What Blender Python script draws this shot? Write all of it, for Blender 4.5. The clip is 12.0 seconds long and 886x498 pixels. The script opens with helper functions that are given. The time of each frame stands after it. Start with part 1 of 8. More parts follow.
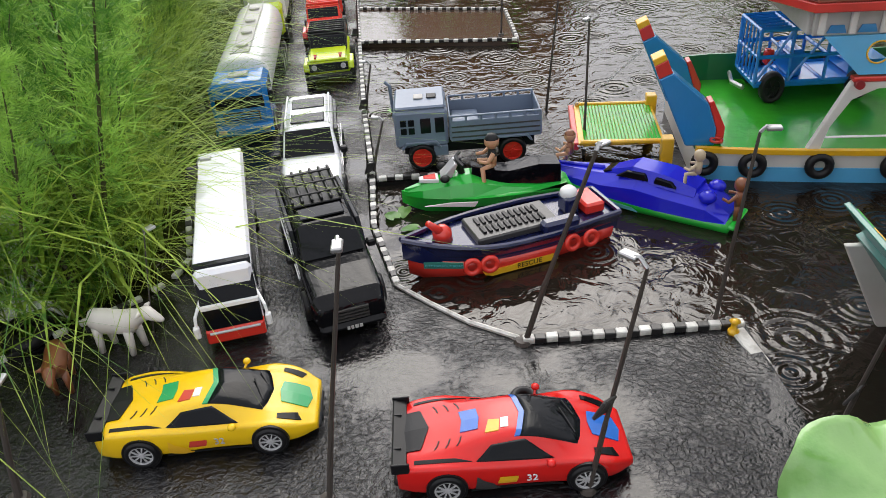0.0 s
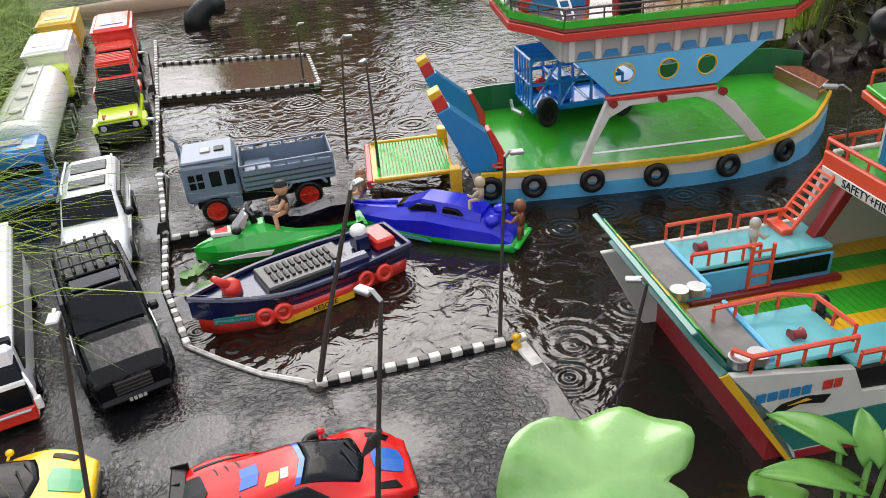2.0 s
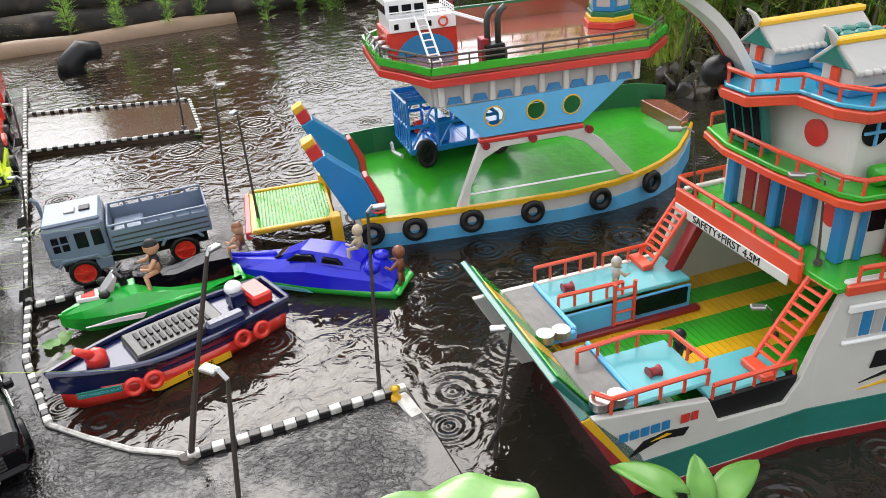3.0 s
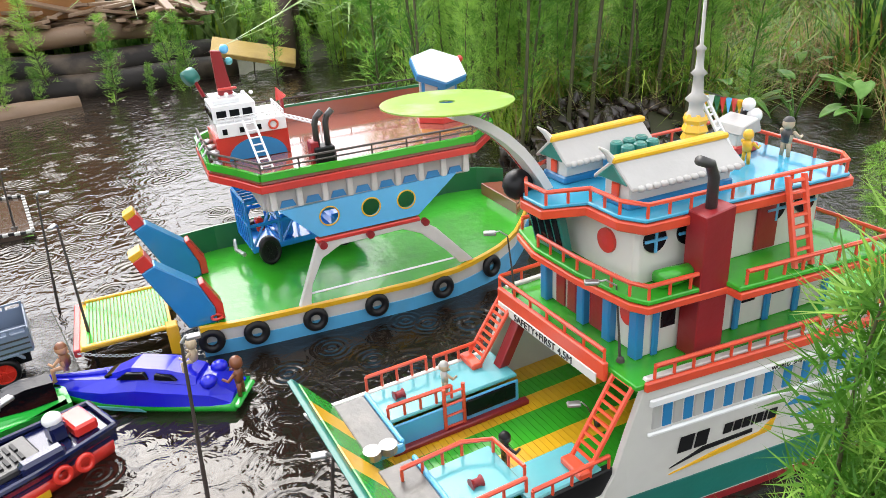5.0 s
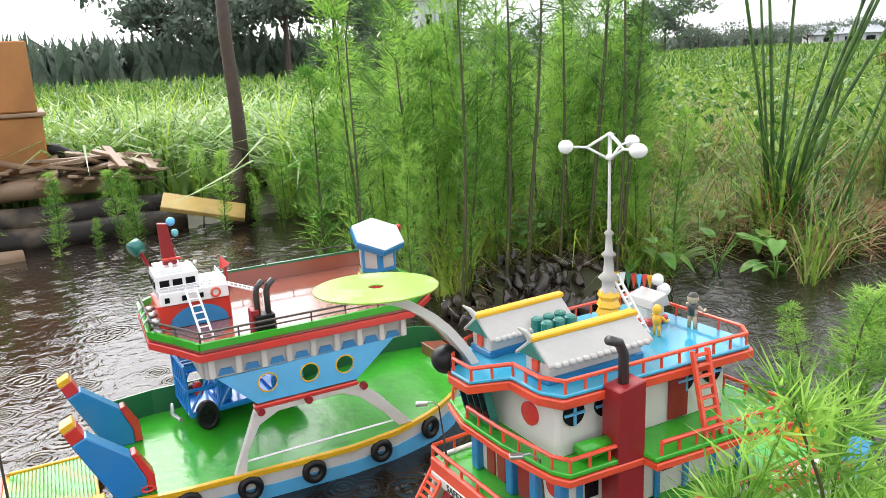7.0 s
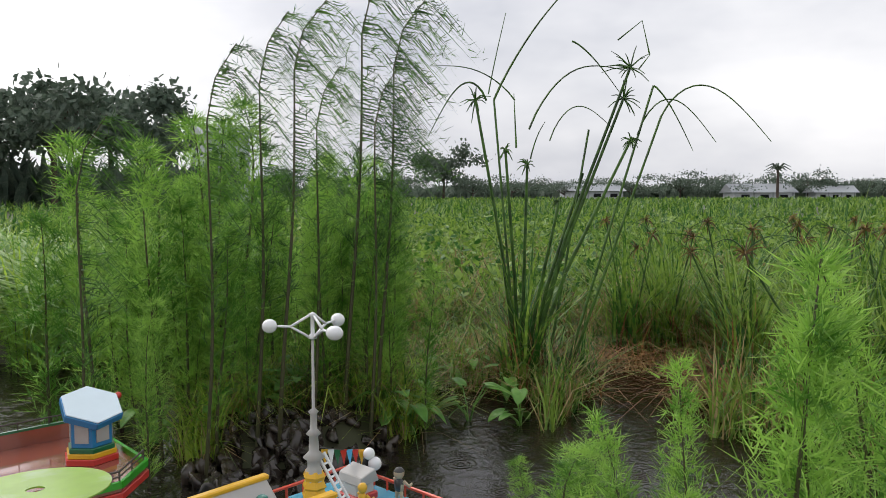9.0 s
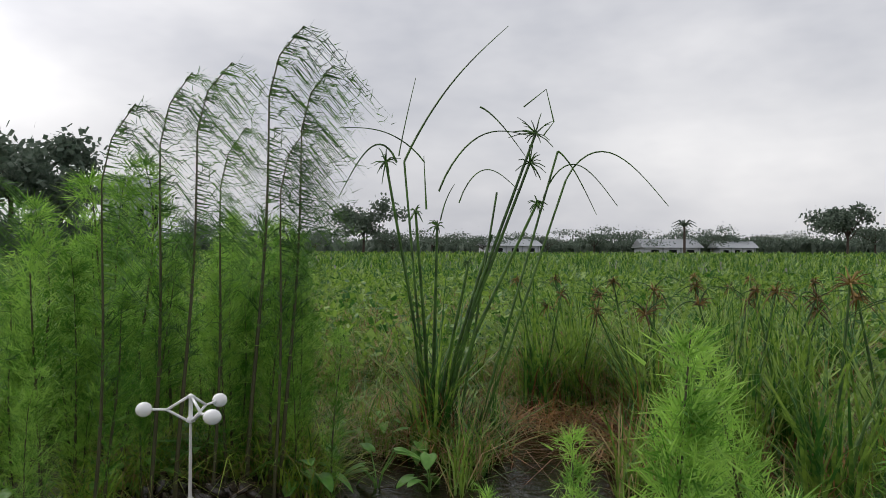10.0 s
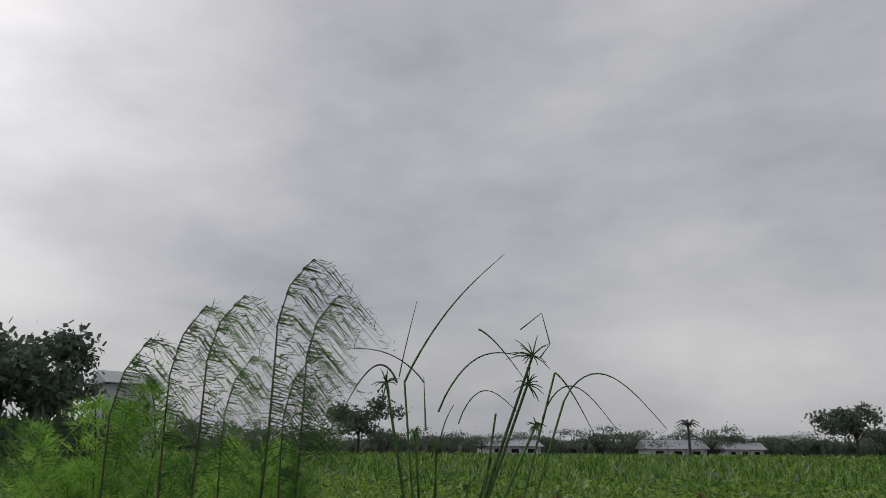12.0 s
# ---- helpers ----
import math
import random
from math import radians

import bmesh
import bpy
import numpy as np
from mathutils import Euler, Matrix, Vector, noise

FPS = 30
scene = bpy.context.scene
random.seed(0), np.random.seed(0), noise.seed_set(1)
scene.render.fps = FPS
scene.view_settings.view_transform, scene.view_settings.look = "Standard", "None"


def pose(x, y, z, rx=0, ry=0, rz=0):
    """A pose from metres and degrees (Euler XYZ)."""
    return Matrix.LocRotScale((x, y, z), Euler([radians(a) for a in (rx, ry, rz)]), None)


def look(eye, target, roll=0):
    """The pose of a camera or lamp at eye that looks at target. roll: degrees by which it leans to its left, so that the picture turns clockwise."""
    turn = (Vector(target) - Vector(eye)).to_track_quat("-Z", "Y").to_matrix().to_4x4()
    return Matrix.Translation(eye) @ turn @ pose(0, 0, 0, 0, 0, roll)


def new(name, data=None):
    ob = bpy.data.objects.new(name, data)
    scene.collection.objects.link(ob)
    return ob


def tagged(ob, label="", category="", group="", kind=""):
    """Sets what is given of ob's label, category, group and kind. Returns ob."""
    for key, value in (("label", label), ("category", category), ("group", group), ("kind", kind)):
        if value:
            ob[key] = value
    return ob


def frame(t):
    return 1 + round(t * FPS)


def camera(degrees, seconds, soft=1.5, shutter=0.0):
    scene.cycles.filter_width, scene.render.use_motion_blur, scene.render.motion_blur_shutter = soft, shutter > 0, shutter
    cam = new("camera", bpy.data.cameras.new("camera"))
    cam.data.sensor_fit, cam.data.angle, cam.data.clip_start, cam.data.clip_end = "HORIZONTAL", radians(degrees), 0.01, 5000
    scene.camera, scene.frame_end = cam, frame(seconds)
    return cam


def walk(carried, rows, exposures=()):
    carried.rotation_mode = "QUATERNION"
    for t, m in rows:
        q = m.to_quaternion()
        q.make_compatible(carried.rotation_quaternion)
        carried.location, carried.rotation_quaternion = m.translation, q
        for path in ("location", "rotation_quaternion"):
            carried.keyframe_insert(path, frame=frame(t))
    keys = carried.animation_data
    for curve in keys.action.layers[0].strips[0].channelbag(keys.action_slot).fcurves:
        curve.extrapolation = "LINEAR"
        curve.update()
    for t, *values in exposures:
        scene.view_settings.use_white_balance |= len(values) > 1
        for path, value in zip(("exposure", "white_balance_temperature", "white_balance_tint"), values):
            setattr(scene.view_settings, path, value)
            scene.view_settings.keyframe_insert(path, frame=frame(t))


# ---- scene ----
cam = camera(62.4, 12.0, soft=0.7)
SCALE, ORIGIN, LEVEL = 0.835, Vector((0.6, 1.0, 0.0)), pose(0, 0, -0.022, 0.8, 0, 0)
PATH = [
    (0, (0.524, 0.916, 0.649), (0.547, 2.593, -0.441), -4.7),
    (0.5, (0.542, 0.9, 0.645), (0.649, 2.574, -0.444), -4.9),
    (1, (0.564, 0.897, 0.643), (0.759, 2.569, -0.438), -5.3),
    (1.5, (0.596, 0.897, 0.644), (0.893, 2.573, -0.407), -5.2),
    (2, (0.627, 0.895, 0.647), (1.033, 2.562, -0.38), -4.8),
    (2.5, (0.661, 0.898, 0.657), (1.183, 2.545, -0.35), -4.8),
    (3, (0.686, 0.893, 0.67), (1.33, 2.513, -0.309), -4.2),
    (3.2, (0.694, 0.892, 0.674), (1.371, 2.502, -0.3), -4.1),
    (4.8, (0.764, 0.88, 0.724), (1.692, 2.412, -0.166), -3.4),
    (5, (0.771, 0.876, 0.733), (1.728, 2.406, -0.129), -3.3),
    (5.5, (0.781, 0.868, 0.752), (1.782, 2.41, -0.034), -3.8),
    (6, (0.783, 0.857, 0.767), (1.847, 2.402, 0.074), -3.9),
    (6.5, (0.777, 0.844, 0.777), (1.894, 2.393, 0.184), -2.5),
    (6.7, (0.775, 0.84, 0.782), (1.904, 2.393, 0.222), -2.4),
    (8.3, (0.804, 0.781, 0.825), (2.202, 2.187, 0.564), 0.1),
    (8.5, (0.816, 0.772, 0.831), (2.275, 2.119, 0.594), 0.1),
    (9, (0.851, 0.753, 0.844), (2.453, 1.941, 0.699), 0.7),
    (9.5, (0.883, 0.741, 0.853), (2.576, 1.804, 0.774), 0.5),
    (10, (0.881, 0.722, 0.874), (2.606, 1.734, 0.879), 0.9),
    (10.5, (0.86, 0.701, 0.898), (2.594, 1.692, 1.008), 0.7),
    (11, (0.836, 0.692, 0.927), (2.551, 1.684, 1.205), 0.7),
    (11.5, (0.822, 0.691, 0.948), (2.521, 1.666, 1.351), 1.1),
    (12, (0.789, 0.68, 0.969), (2.451, 1.659, 1.5), 1.2),
]
walk(cam, [(t, LEVEL @ look(SCALE * (Vector(eye) - ORIGIN), SCALE * (Vector(target) - ORIGIN), roll)) for t, eye, target, roll in PATH],
     [(0, 0.12), (1.5, 0.2), (3.2, 0.65), (5.0, 0.88), (6.7, 0.92), (8.3, -0.08), (9, -0.32), (10, -0.62), (10.5, -0.9), (11, -1.18), (12, -1.22)])

# ---- world, light ----
world = bpy.data.worlds.new("sky")
scene.world = world
world.use_nodes = True
wn = world.node_tree
wn.nodes.clear()
w_out = wn.nodes.new("ShaderNodeOutputWorld")
w_bg = wn.nodes.new("ShaderNodeBackground")
w_sky = wn.nodes.new("ShaderNodeTexSky")
w_sky.sky_type, w_sky.sun_disc = "NISHITA", False
w_sky.sun_elevation, w_sky.sun_rotation = radians(48), radians(10)
w_sky.air_density, w_sky.dust_density, w_sky.ozone_density = 1.0, 6.0, 1.0
# overcast: the blue sky is veiled by a grey cloud layer with soft streaks
w_tc = wn.nodes.new("ShaderNodeTexCoord")
w_map = wn.nodes.new("ShaderNodeMapping")
w_map.inputs["Scale"].default_value = (1.0, 1.0, 2.4)
w_noise = wn.nodes.new("ShaderNodeTexNoise")
w_noise.inputs["Scale"].default_value = 1.9
w_noise.inputs["Detail"].default_value = 5.0
w_noise.inputs["Roughness"].default_value = 0.55
w_ramp = wn.nodes.new("ShaderNodeValToRGB")
w_ramp.color_ramp.elements[0].position, w_ramp.color_ramp.elements[0].color = 0.30, (4.5, 4.65, 5.2, 1)
w_ramp.color_ramp.elements[1].position, w_ramp.color_ramp.elements[1].color = 0.72, (8.8, 8.7, 8.8, 1)
w_mix = wn.nodes.new("ShaderNodeMixRGB")
w_mix.inputs[0].default_value = 0.9
wn.links.new(w_tc.outputs["Generated"], w_map.inputs["Vector"])
wn.links.new(w_map.outputs[0], w_noise.inputs["Vector"])
wn.links.new(w_noise.outputs["Fac"], w_ramp.inputs[0])
wn.links.new(w_sky.outputs[0], w_mix.inputs[1])
wn.links.new(w_ramp.outputs[0], w_mix.inputs[2])
w_sep = wn.nodes.new("ShaderNodeSeparateXYZ")
wn.links.new(w_tc.outputs["Generated"], w_sep.inputs[0])
w_up = wn.nodes.new("ShaderNodeMapRange")
w_up.inputs["From Min"].default_value, w_up.inputs["From Max"].default_value = 0.0, 1.0
w_up.inputs["To Min"].default_value, w_up.inputs["To Max"].default_value = 0.90, 0.95
wn.links.new(w_sep.outputs["Z"], w_up.inputs["Value"])
w_mul = wn.nodes.new("ShaderNodeVectorMath")
w_mul.operation = "SCALE"
wn.links.new(w_mix.outputs[0], w_mul.inputs[0])
# the veiled sun brightens the cloud layer round its own direction
w_dot = wn.nodes.new("ShaderNodeVectorMath")
w_dot.operation = "DOT_PRODUCT"
w_dot.inputs[1].default_value = (-0.090, 0.854, 0.513)
wn.links.new(w_tc.outputs["Generated"], w_dot.inputs[0])
w_pos = wn.nodes.new("ShaderNodeMath")
w_pos.operation = "MAXIMUM"
w_pos.inputs[1].default_value = 0.0
wn.links.new(w_dot.outputs["Value"], w_pos.inputs[0])
w_pow = wn.nodes.new("ShaderNodeMath")
w_pow.operation = "POWER"
w_pow.inputs[1].default_value = 8.0
wn.links.new(w_pos.outputs[0], w_pow.inputs[0])
w_glow = wn.nodes.new("ShaderNodeMath")
w_glow.operation = "MULTIPLY_ADD"
w_glow.inputs[1].default_value, w_glow.inputs[2].default_value = 1.9, 1.22
wn.links.new(w_pow.outputs[0], w_glow.inputs[0])
w_both = wn.nodes.new("ShaderNodeMath")
w_both.operation = "MULTIPLY"
wn.links.new(w_up.outputs[0], w_both.inputs[0])
wn.links.new(w_glow.outputs[0], w_both.inputs[1])
wn.links.new(w_both.outputs[0], w_mul.inputs["Scale"])
wn.links.new(w_mul.outputs[0], w_bg.inputs["Color"])
w_bg.inputs["Strength"].default_value = 0.15
wn.links.new(w_bg.outputs[0], w_out.inputs["Surface"])

sun_data = bpy.data.lights.new("sun", "SUN")
sun_data.energy, sun_data.angle, sun_data.color = 0.8, radians(35), (1.0, 0.97, 0.90)
sun = new("sun", sun_data)
sun.matrix_world = look((0.5, 3.0, 3.4), (0, 0, 0))


# ---- materials ----
def mat(name, color, rough=0.4, metal=0.0, vary=0.12, scale=30.0, bump=0.0, bscale=120.0, coat=0.0, dirt=None, dirt_amount=0.3, dirt_scale=12.0, rand=0.0, spec=0.5):
    """Colour with grain at two scales, optional dirt, bump, wet coat and variation per object."""
    m = bpy.data.materials.new(name)
    m.use_nodes = True
    nt = m.node_tree
    b = nt.nodes["Principled BSDF"]
    b.inputs["Roughness"].default_value, b.inputs["Metallic"].default_value = rough, metal
    b.inputs["Coat Weight"].default_value, b.inputs["Coat Roughness"].default_value = coat, 0.08
    b.inputs["Specular IOR Level"].default_value = spec
    tc = nt.nodes.new("ShaderNodeTexCoord")
    n1 = nt.nodes.new("ShaderNodeTexNoise")
    n1.inputs["Scale"].default_value, n1.inputs["Detail"].default_value = scale, 6.0
    nt.links.new(tc.outputs["Object"], n1.inputs["Vector"])
    lo = nt.nodes.new("ShaderNodeMixRGB")
    lo.inputs[1].default_value = (*[c * (1 - vary) for c in color], 1)
    lo.inputs[2].default_value = (*[min(1, c * (1 + vary)) for c in color], 1)
    nt.links.new(n1.outputs["Fac"], lo.inputs[0])
    col = lo.outputs[0]
    if rand:
        oi = nt.nodes.new("ShaderNodeObjectInfo")
        hs = nt.nodes.new("ShaderNodeHueSaturation")
        mr = nt.nodes.new("ShaderNodeMapRange")
        mr.inputs["To Min"].default_value, mr.inputs["To Max"].default_value = 1 - rand, 1 + rand
        nt.links.new(oi.outputs["Random"], mr.inputs["Value"])
        nt.links.new(mr.outputs[0], hs.inputs["Value"])
        nt.links.new(col, hs.inputs["Color"])
        col = hs.outputs[0]
    if dirt:
        n2 = nt.nodes.new("ShaderNodeTexNoise")
        n2.inputs["Scale"].default_value, n2.inputs["Detail"].default_value = dirt_scale, 8.0
        nt.links.new(tc.outputs["Object"], n2.inputs["Vector"])
        rr = nt.nodes.new("ShaderNodeValToRGB")
        rr.color_ramp.elements[0].position, rr.color_ramp.elements[1].position = 0.5, 0.75
        rr.color_ramp.elements[1].color = (dirt_amount,) * 3 + (1,)
        nt.links.new(n2.outputs["Fac"], rr.inputs[0])
        mx = nt.nodes.new("ShaderNodeMixRGB")
        nt.links.new(rr.outputs[0], mx.inputs[0])
        nt.links.new(col, mx.inputs[1])
        mx.inputs[2].default_value = (*dirt, 1)
        col = mx.outputs[0]
    nt.links.new(col, b.inputs["Base Color"])
    if bump:
        n3 = nt.nodes.new("ShaderNodeTexNoise")
        n3.inputs["Scale"].default_value, n3.inputs["Detail"].default_value = bscale, 4.0
        nt.links.new(tc.outputs["Object"], n3.inputs["Vector"])
        bp = nt.nodes.new("ShaderNodeBump")
        bp.inputs["Strength"].default_value, bp.inputs["Distance"].default_value = bump, 0.002
        nt.links.new(n3.outputs["Fac"], bp.inputs["Height"])
        nt.links.new(bp.outputs[0], b.inputs["Normal"])
    return m


def leafy(name, color, tip, rough=0.45, trans=0.25):
    """Foliage: colour varies per blade and along the blade."""
    m = bpy.data.materials.new(name)
    m.use_nodes = True
    nt = m.node_tree
    b = nt.nodes["Principled BSDF"]
    b.inputs["Roughness"].default_value = rough
    geo = nt.nodes.new("ShaderNodeNewGeometry")
    oi = nt.nodes.new("ShaderNodeObjectInfo")
    add = nt.nodes.new("ShaderNodeMath")
    add.operation = "MULTIPLY_ADD"
    add.inputs[1].default_value, add.inputs[2].default_value = 0.7, 0.0
    nt.links.new(geo.outputs["Random Per Island"], add.inputs[0])
    ad2 = nt.nodes.new("ShaderNodeMath")
    ad2.operation = "MULTIPLY_ADD"
    ad2.inputs[1].default_value = 0.3
    nt.links.new(oi.outputs["Random"], ad2.inputs[0])
    nt.links.new(add.outputs[0], ad2.inputs[2])
    mx = nt.nodes.new("ShaderNodeMixRGB")
    mx.inputs[1].default_value, mx.inputs[2].default_value = (*color, 1), (*tip, 1)
    # patches: some clumps fresher, some duller
    pn = nt.nodes.new("ShaderNodeTexNoise")
    pn.inputs["Scale"].default_value, pn.inputs["Detail"].default_value = 4.0, 3.0
    nt.links.new(geo.outputs["Position"], pn.inputs["Vector"])
    pr = nt.nodes.new("ShaderNodeMapRange")
    pr.inputs["From Min"].default_value, pr.inputs["From Max"].default_value = 0.36, 0.64
    pr.inputs["To Min"].default_value, pr.inputs["To Max"].default_value = -0.38, 0.38
    nt.links.new(pn.outputs["Fac"], pr.inputs["Value"])
    fn = nt.nodes.new("ShaderNodeTexNoise")
    fn.inputs["Scale"].default_value, fn.inputs["Detail"].default_value = 28.0, 2.0
    nt.links.new(geo.outputs["Position"], fn.inputs["Vector"])
    fr_ = nt.nodes.new("ShaderNodeMapRange")
    fr_.inputs["From Min"].default_value, fr_.inputs["From Max"].default_value = 0.36, 0.64
    fr_.inputs["To Min"].default_value, fr_.inputs["To Max"].default_value = -0.45, 0.45
    nt.links.new(fn.outputs["Fac"], fr_.inputs["Value"])
    ad4 = nt.nodes.new("ShaderNodeMath")
    nt.links.new(ad2.outputs[0], ad4.inputs[0])
    nt.links.new(fr_.outputs[0], ad4.inputs[1])
    ad3 = nt.nodes.new("ShaderNodeMath")
    ad3.use_clamp = True
    nt.links.new(ad4.outputs[0], ad3.inputs[0])
    nt.links.new(pr.outputs[0], ad3.inputs[1])
    nt.links.new(ad3.outputs[0], mx.inputs[0])
    nt.links.new(mx.outputs[0], b.inputs["Base Color"])
    tr = nt.nodes.new("ShaderNodeBsdfTranslucent")
    nt.links.new(mx.outputs[0], tr.inputs["Color"])
    ms = nt.nodes.new("ShaderNodeMixShader")
    ms.inputs[0].default_value = trans
    nt.links.new(b.outputs[0], ms.inputs[1])
    nt.links.new(tr.outputs[0], ms.inputs[2])
    nt.links.new(ms.outputs[0], nt.nodes["Material Output"].inputs["Surface"])
    return m


def water_material():
    """Muddy water: dark, glossy, with wind ripples and rings of rain."""
    m = bpy.data.materials.new("muddy_water")
    m.use_nodes = True
    nt = m.node_tree
    b = nt.nodes["Principled BSDF"]
    b.inputs["Roughness"].default_value = 0.04
    b.inputs["IOR"].default_value = 1.48
    tc = nt.nodes.new("ShaderNodeTexCoord")
    n0 = nt.nodes.new("ShaderNodeTexNoise")
    n0.inputs["Scale"].default_value = 2.0
    nt.links.new(tc.outputs["Object"], n0.inputs["Vector"])
    mx = nt.nodes.new("ShaderNodeMixRGB")
    mx.inputs[1].default_value, mx.inputs[2].default_value = (0.007, 0.005, 0.004, 1), (0.026, 0.019, 0.013, 1)
    nt.links.new(n0.outputs["Fac"], mx.inputs[0])
    nt.links.new(mx.outputs[0], b.inputs["Base Color"])
    n1 = nt.nodes.new("ShaderNodeTexNoise")
    n1.inputs["Scale"].default_value, n1.inputs["Detail"].default_value, n1.inputs["Distortion"].default_value = 30.0, 3.0, 0.9
    nt.links.new(tc.outputs["Object"], n1.inputs["Vector"])
    # rain rings: a wave in the distance to the nearest drop, fading outwards
    rings = []
    for scale, off in ((5.0, 0.0), (8.0, 3.7)):
        mp = nt.nodes.new("ShaderNodeMapping")
        mp.inputs["Location"].default_value = (off, off * 0.6, 0)
        mp.inputs["Scale"].default_value = (1, 1, 0)
        nt.links.new(tc.outputs["Object"], mp.inputs["Vector"])
        vo = nt.nodes.new("ShaderNodeTexVoronoi")
        vo.voronoi_dimensions = "2D"
        vo.inputs["Scale"].default_value = scale
        nt.links.new(mp.outputs[0], vo.inputs["Vector"])
        mu = nt.nodes.new("ShaderNodeMath")
        mu.operation = "MULTIPLY"
        mu.inputs[1].default_value = 75.0
        nt.links.new(vo.outputs["Distance"], mu.inputs[0])
        si = nt.nodes.new("ShaderNodeMath")
        si.operation = "SINE"
        nt.links.new(mu.outputs[0], si.inputs[0])
        mr = nt.nodes.new("ShaderNodeMapRange")
        mr.inputs["From Min"].default_value, mr.inputs["From Max"].default_value = 0.02, 0.34
        mr.inputs["To Min"].default_value, mr.inputs["To Max"].default_value = 1.0, 0.0
        nt.links.new(vo.outputs["Distance"], mr.inputs["Value"])
        fa = nt.nodes.new("ShaderNodeMath")
        fa.operation = "MULTIPLY"
        nt.links.new(si.outputs[0], fa.inputs[0])
        nt.links.new(mr.outputs[0], fa.inputs[1])
        sep = nt.nodes.new("ShaderNodeSeparateColor")
        nt.links.new(vo.outputs["Color"], sep.inputs[0])
        gt = nt.nodes.new("ShaderNodeMath")
        gt.operation = "GREATER_THAN"
        gt.inputs[1].default_value = 0.45
        nt.links.new(sep.outputs[0], gt.inputs[0])
        f2 = nt.nodes.new("ShaderNodeMath")
        f2.operation = "MULTIPLY"
        nt.links.new(fa.outputs[0], f2.inputs[0])
        nt.links.new(gt.outputs[0], f2.inputs[1])
        rings.append(f2)
    s1 = nt.nodes.new("ShaderNodeMath")
    nt.links.new(rings[0].outputs[0], s1.inputs[0])
    nt.links.new(rings[1].outputs[0], s1.inputs[1])
    s2 = nt.nodes.new("ShaderNodeMath")
    s2.operation = "MULTIPLY_ADD"
    s2.inputs[1].default_value = 0.28
    nt.links.new(s1.outputs[0], s2.inputs[0])
    nt.links.new(n1.outputs["Fac"], s2.inputs[2])
    bp = nt.nodes.new("ShaderNodeBump")
    bp.inputs["Strength"].default_value, bp.inputs["Distance"].default_value = 1.0, 0.0036
    nt.links.new(s2.outputs[0], bp.inputs["Height"])
    nt.links.new(bp.outputs[0], b.inputs["Normal"])
    return m


def wet_board_material():
    """Black-painted board under a broken film of rain water."""
    m = bpy.data.materials.new("wet_black_board")
    m.use_nodes = True
    nt = m.node_tree
    b = nt.nodes["Principled BSDF"]
    tc = nt.nodes.new("ShaderNodeTexCoord")
    big = nt.nodes.new("ShaderNodeTexNoise")
    big.inputs["Scale"].default_value, big.inputs["Detail"].default_value = 9.0, 5.0
    nt.links.new(tc.outputs["Object"], big.inputs["Vector"])
    fine = nt.nodes.new("ShaderNodeTexNoise")
    fine.inputs["Scale"].default_value, fine.inputs["Detail"].default_value, fine.inputs["Distortion"].default_value = 150.0, 4.0, 1.2
    nt.links.new(tc.outputs["Object"], fine.inputs["Vector"])
    cr = nt.nodes.new("ShaderNodeValToRGB")
    cr.color_ramp.elements[0].position, cr.color_ramp.elements[0].color = 0.3, (0.005, 0.005, 0.006, 1)
    cr.color_ramp.elements[1].position, cr.color_ramp.elements[1].color = 0.75, (0.014, 0.013, 0.013, 1)
    nt.links.new(fine.outputs["Fac"], cr.inputs[0])
    nt.links.new(cr.outputs[0], b.inputs["Base Color"])
    rr = nt.nodes.new("ShaderNodeMapRange")
    rr.inputs["From Min"].default_value, rr.inputs["From Max"].default_value = 0.42, 0.58
    rr.inputs["To Min"].default_value, rr.inputs["To Max"].default_value = 0.03, 0.24
    nt.links.new(big.outputs["Fac"], rr.inputs["Value"])
    nt.links.new(rr.outputs[0], b.inputs["Roughness"])
    mul = nt.nodes.new("ShaderNodeMath")
    mul.operation = "MULTIPLY"
    br = nt.nodes.new("ShaderNodeMapRange")
    br.inputs["From Min"].default_value, br.inputs["From Max"].default_value = 0.40, 0.60
    br.inputs["To Min"].default_value, br.inputs["To Max"].default_value = 0.12, 1.0
    nt.links.new(big.outputs["Fac"], br.inputs["Value"])
    nt.links.new(fine.outputs["Fac"], mul.inputs[0])
    nt.links.new(br.outputs[0], mul.inputs[1])
    bp = nt.nodes.new("ShaderNodeBump")
    bp.inputs["Strength"].default_value, bp.inputs["Distance"].default_value = 1.0, 0.0035
    nt.links.new(mul.outputs[0], bp.inputs["Height"])
    nt.links.new(bp.outputs[0], b.inputs["Normal"])
    return m


WATER = water_material()
BOARD = wet_board_material()
WHITE = mat("white_paint", (0.60, 0.585, 0.55), 0.35, vary=0.06, bump=0.15, dirt=(0.35, 0.30, 0.24), dirt_amount=0.35, dirt_scale=9)
CLEAN_WHITE = mat("white_plastic", (0.80, 0.80, 0.80), 0.22, vary=0.03, coat=0.4)
BLACK = mat("black_rubber", (0.008, 0.008, 0.009), 0.4, vary=0.3, spec=0.3)
GLOSS_BLACK = mat("wet_black_paint", (0.003, 0.003, 0.004), 0.06, vary=0.2, bump=0.35, bscale=120, coat=0.0, spec=0.22)
GLASS_DARK = mat("dark_glazing", (0.006, 0.007, 0.009), 0.06, vary=0.2, bump=0.25, bscale=110, coat=0.0, spec=0.16)
RED = mat("red_paint", (0.55, 0.035, 0.025), 0.3, vary=0.12, bump=0.15, coat=0.3, dirt=(0.20, 0.03, 0.02), dirt_amount=0.4)
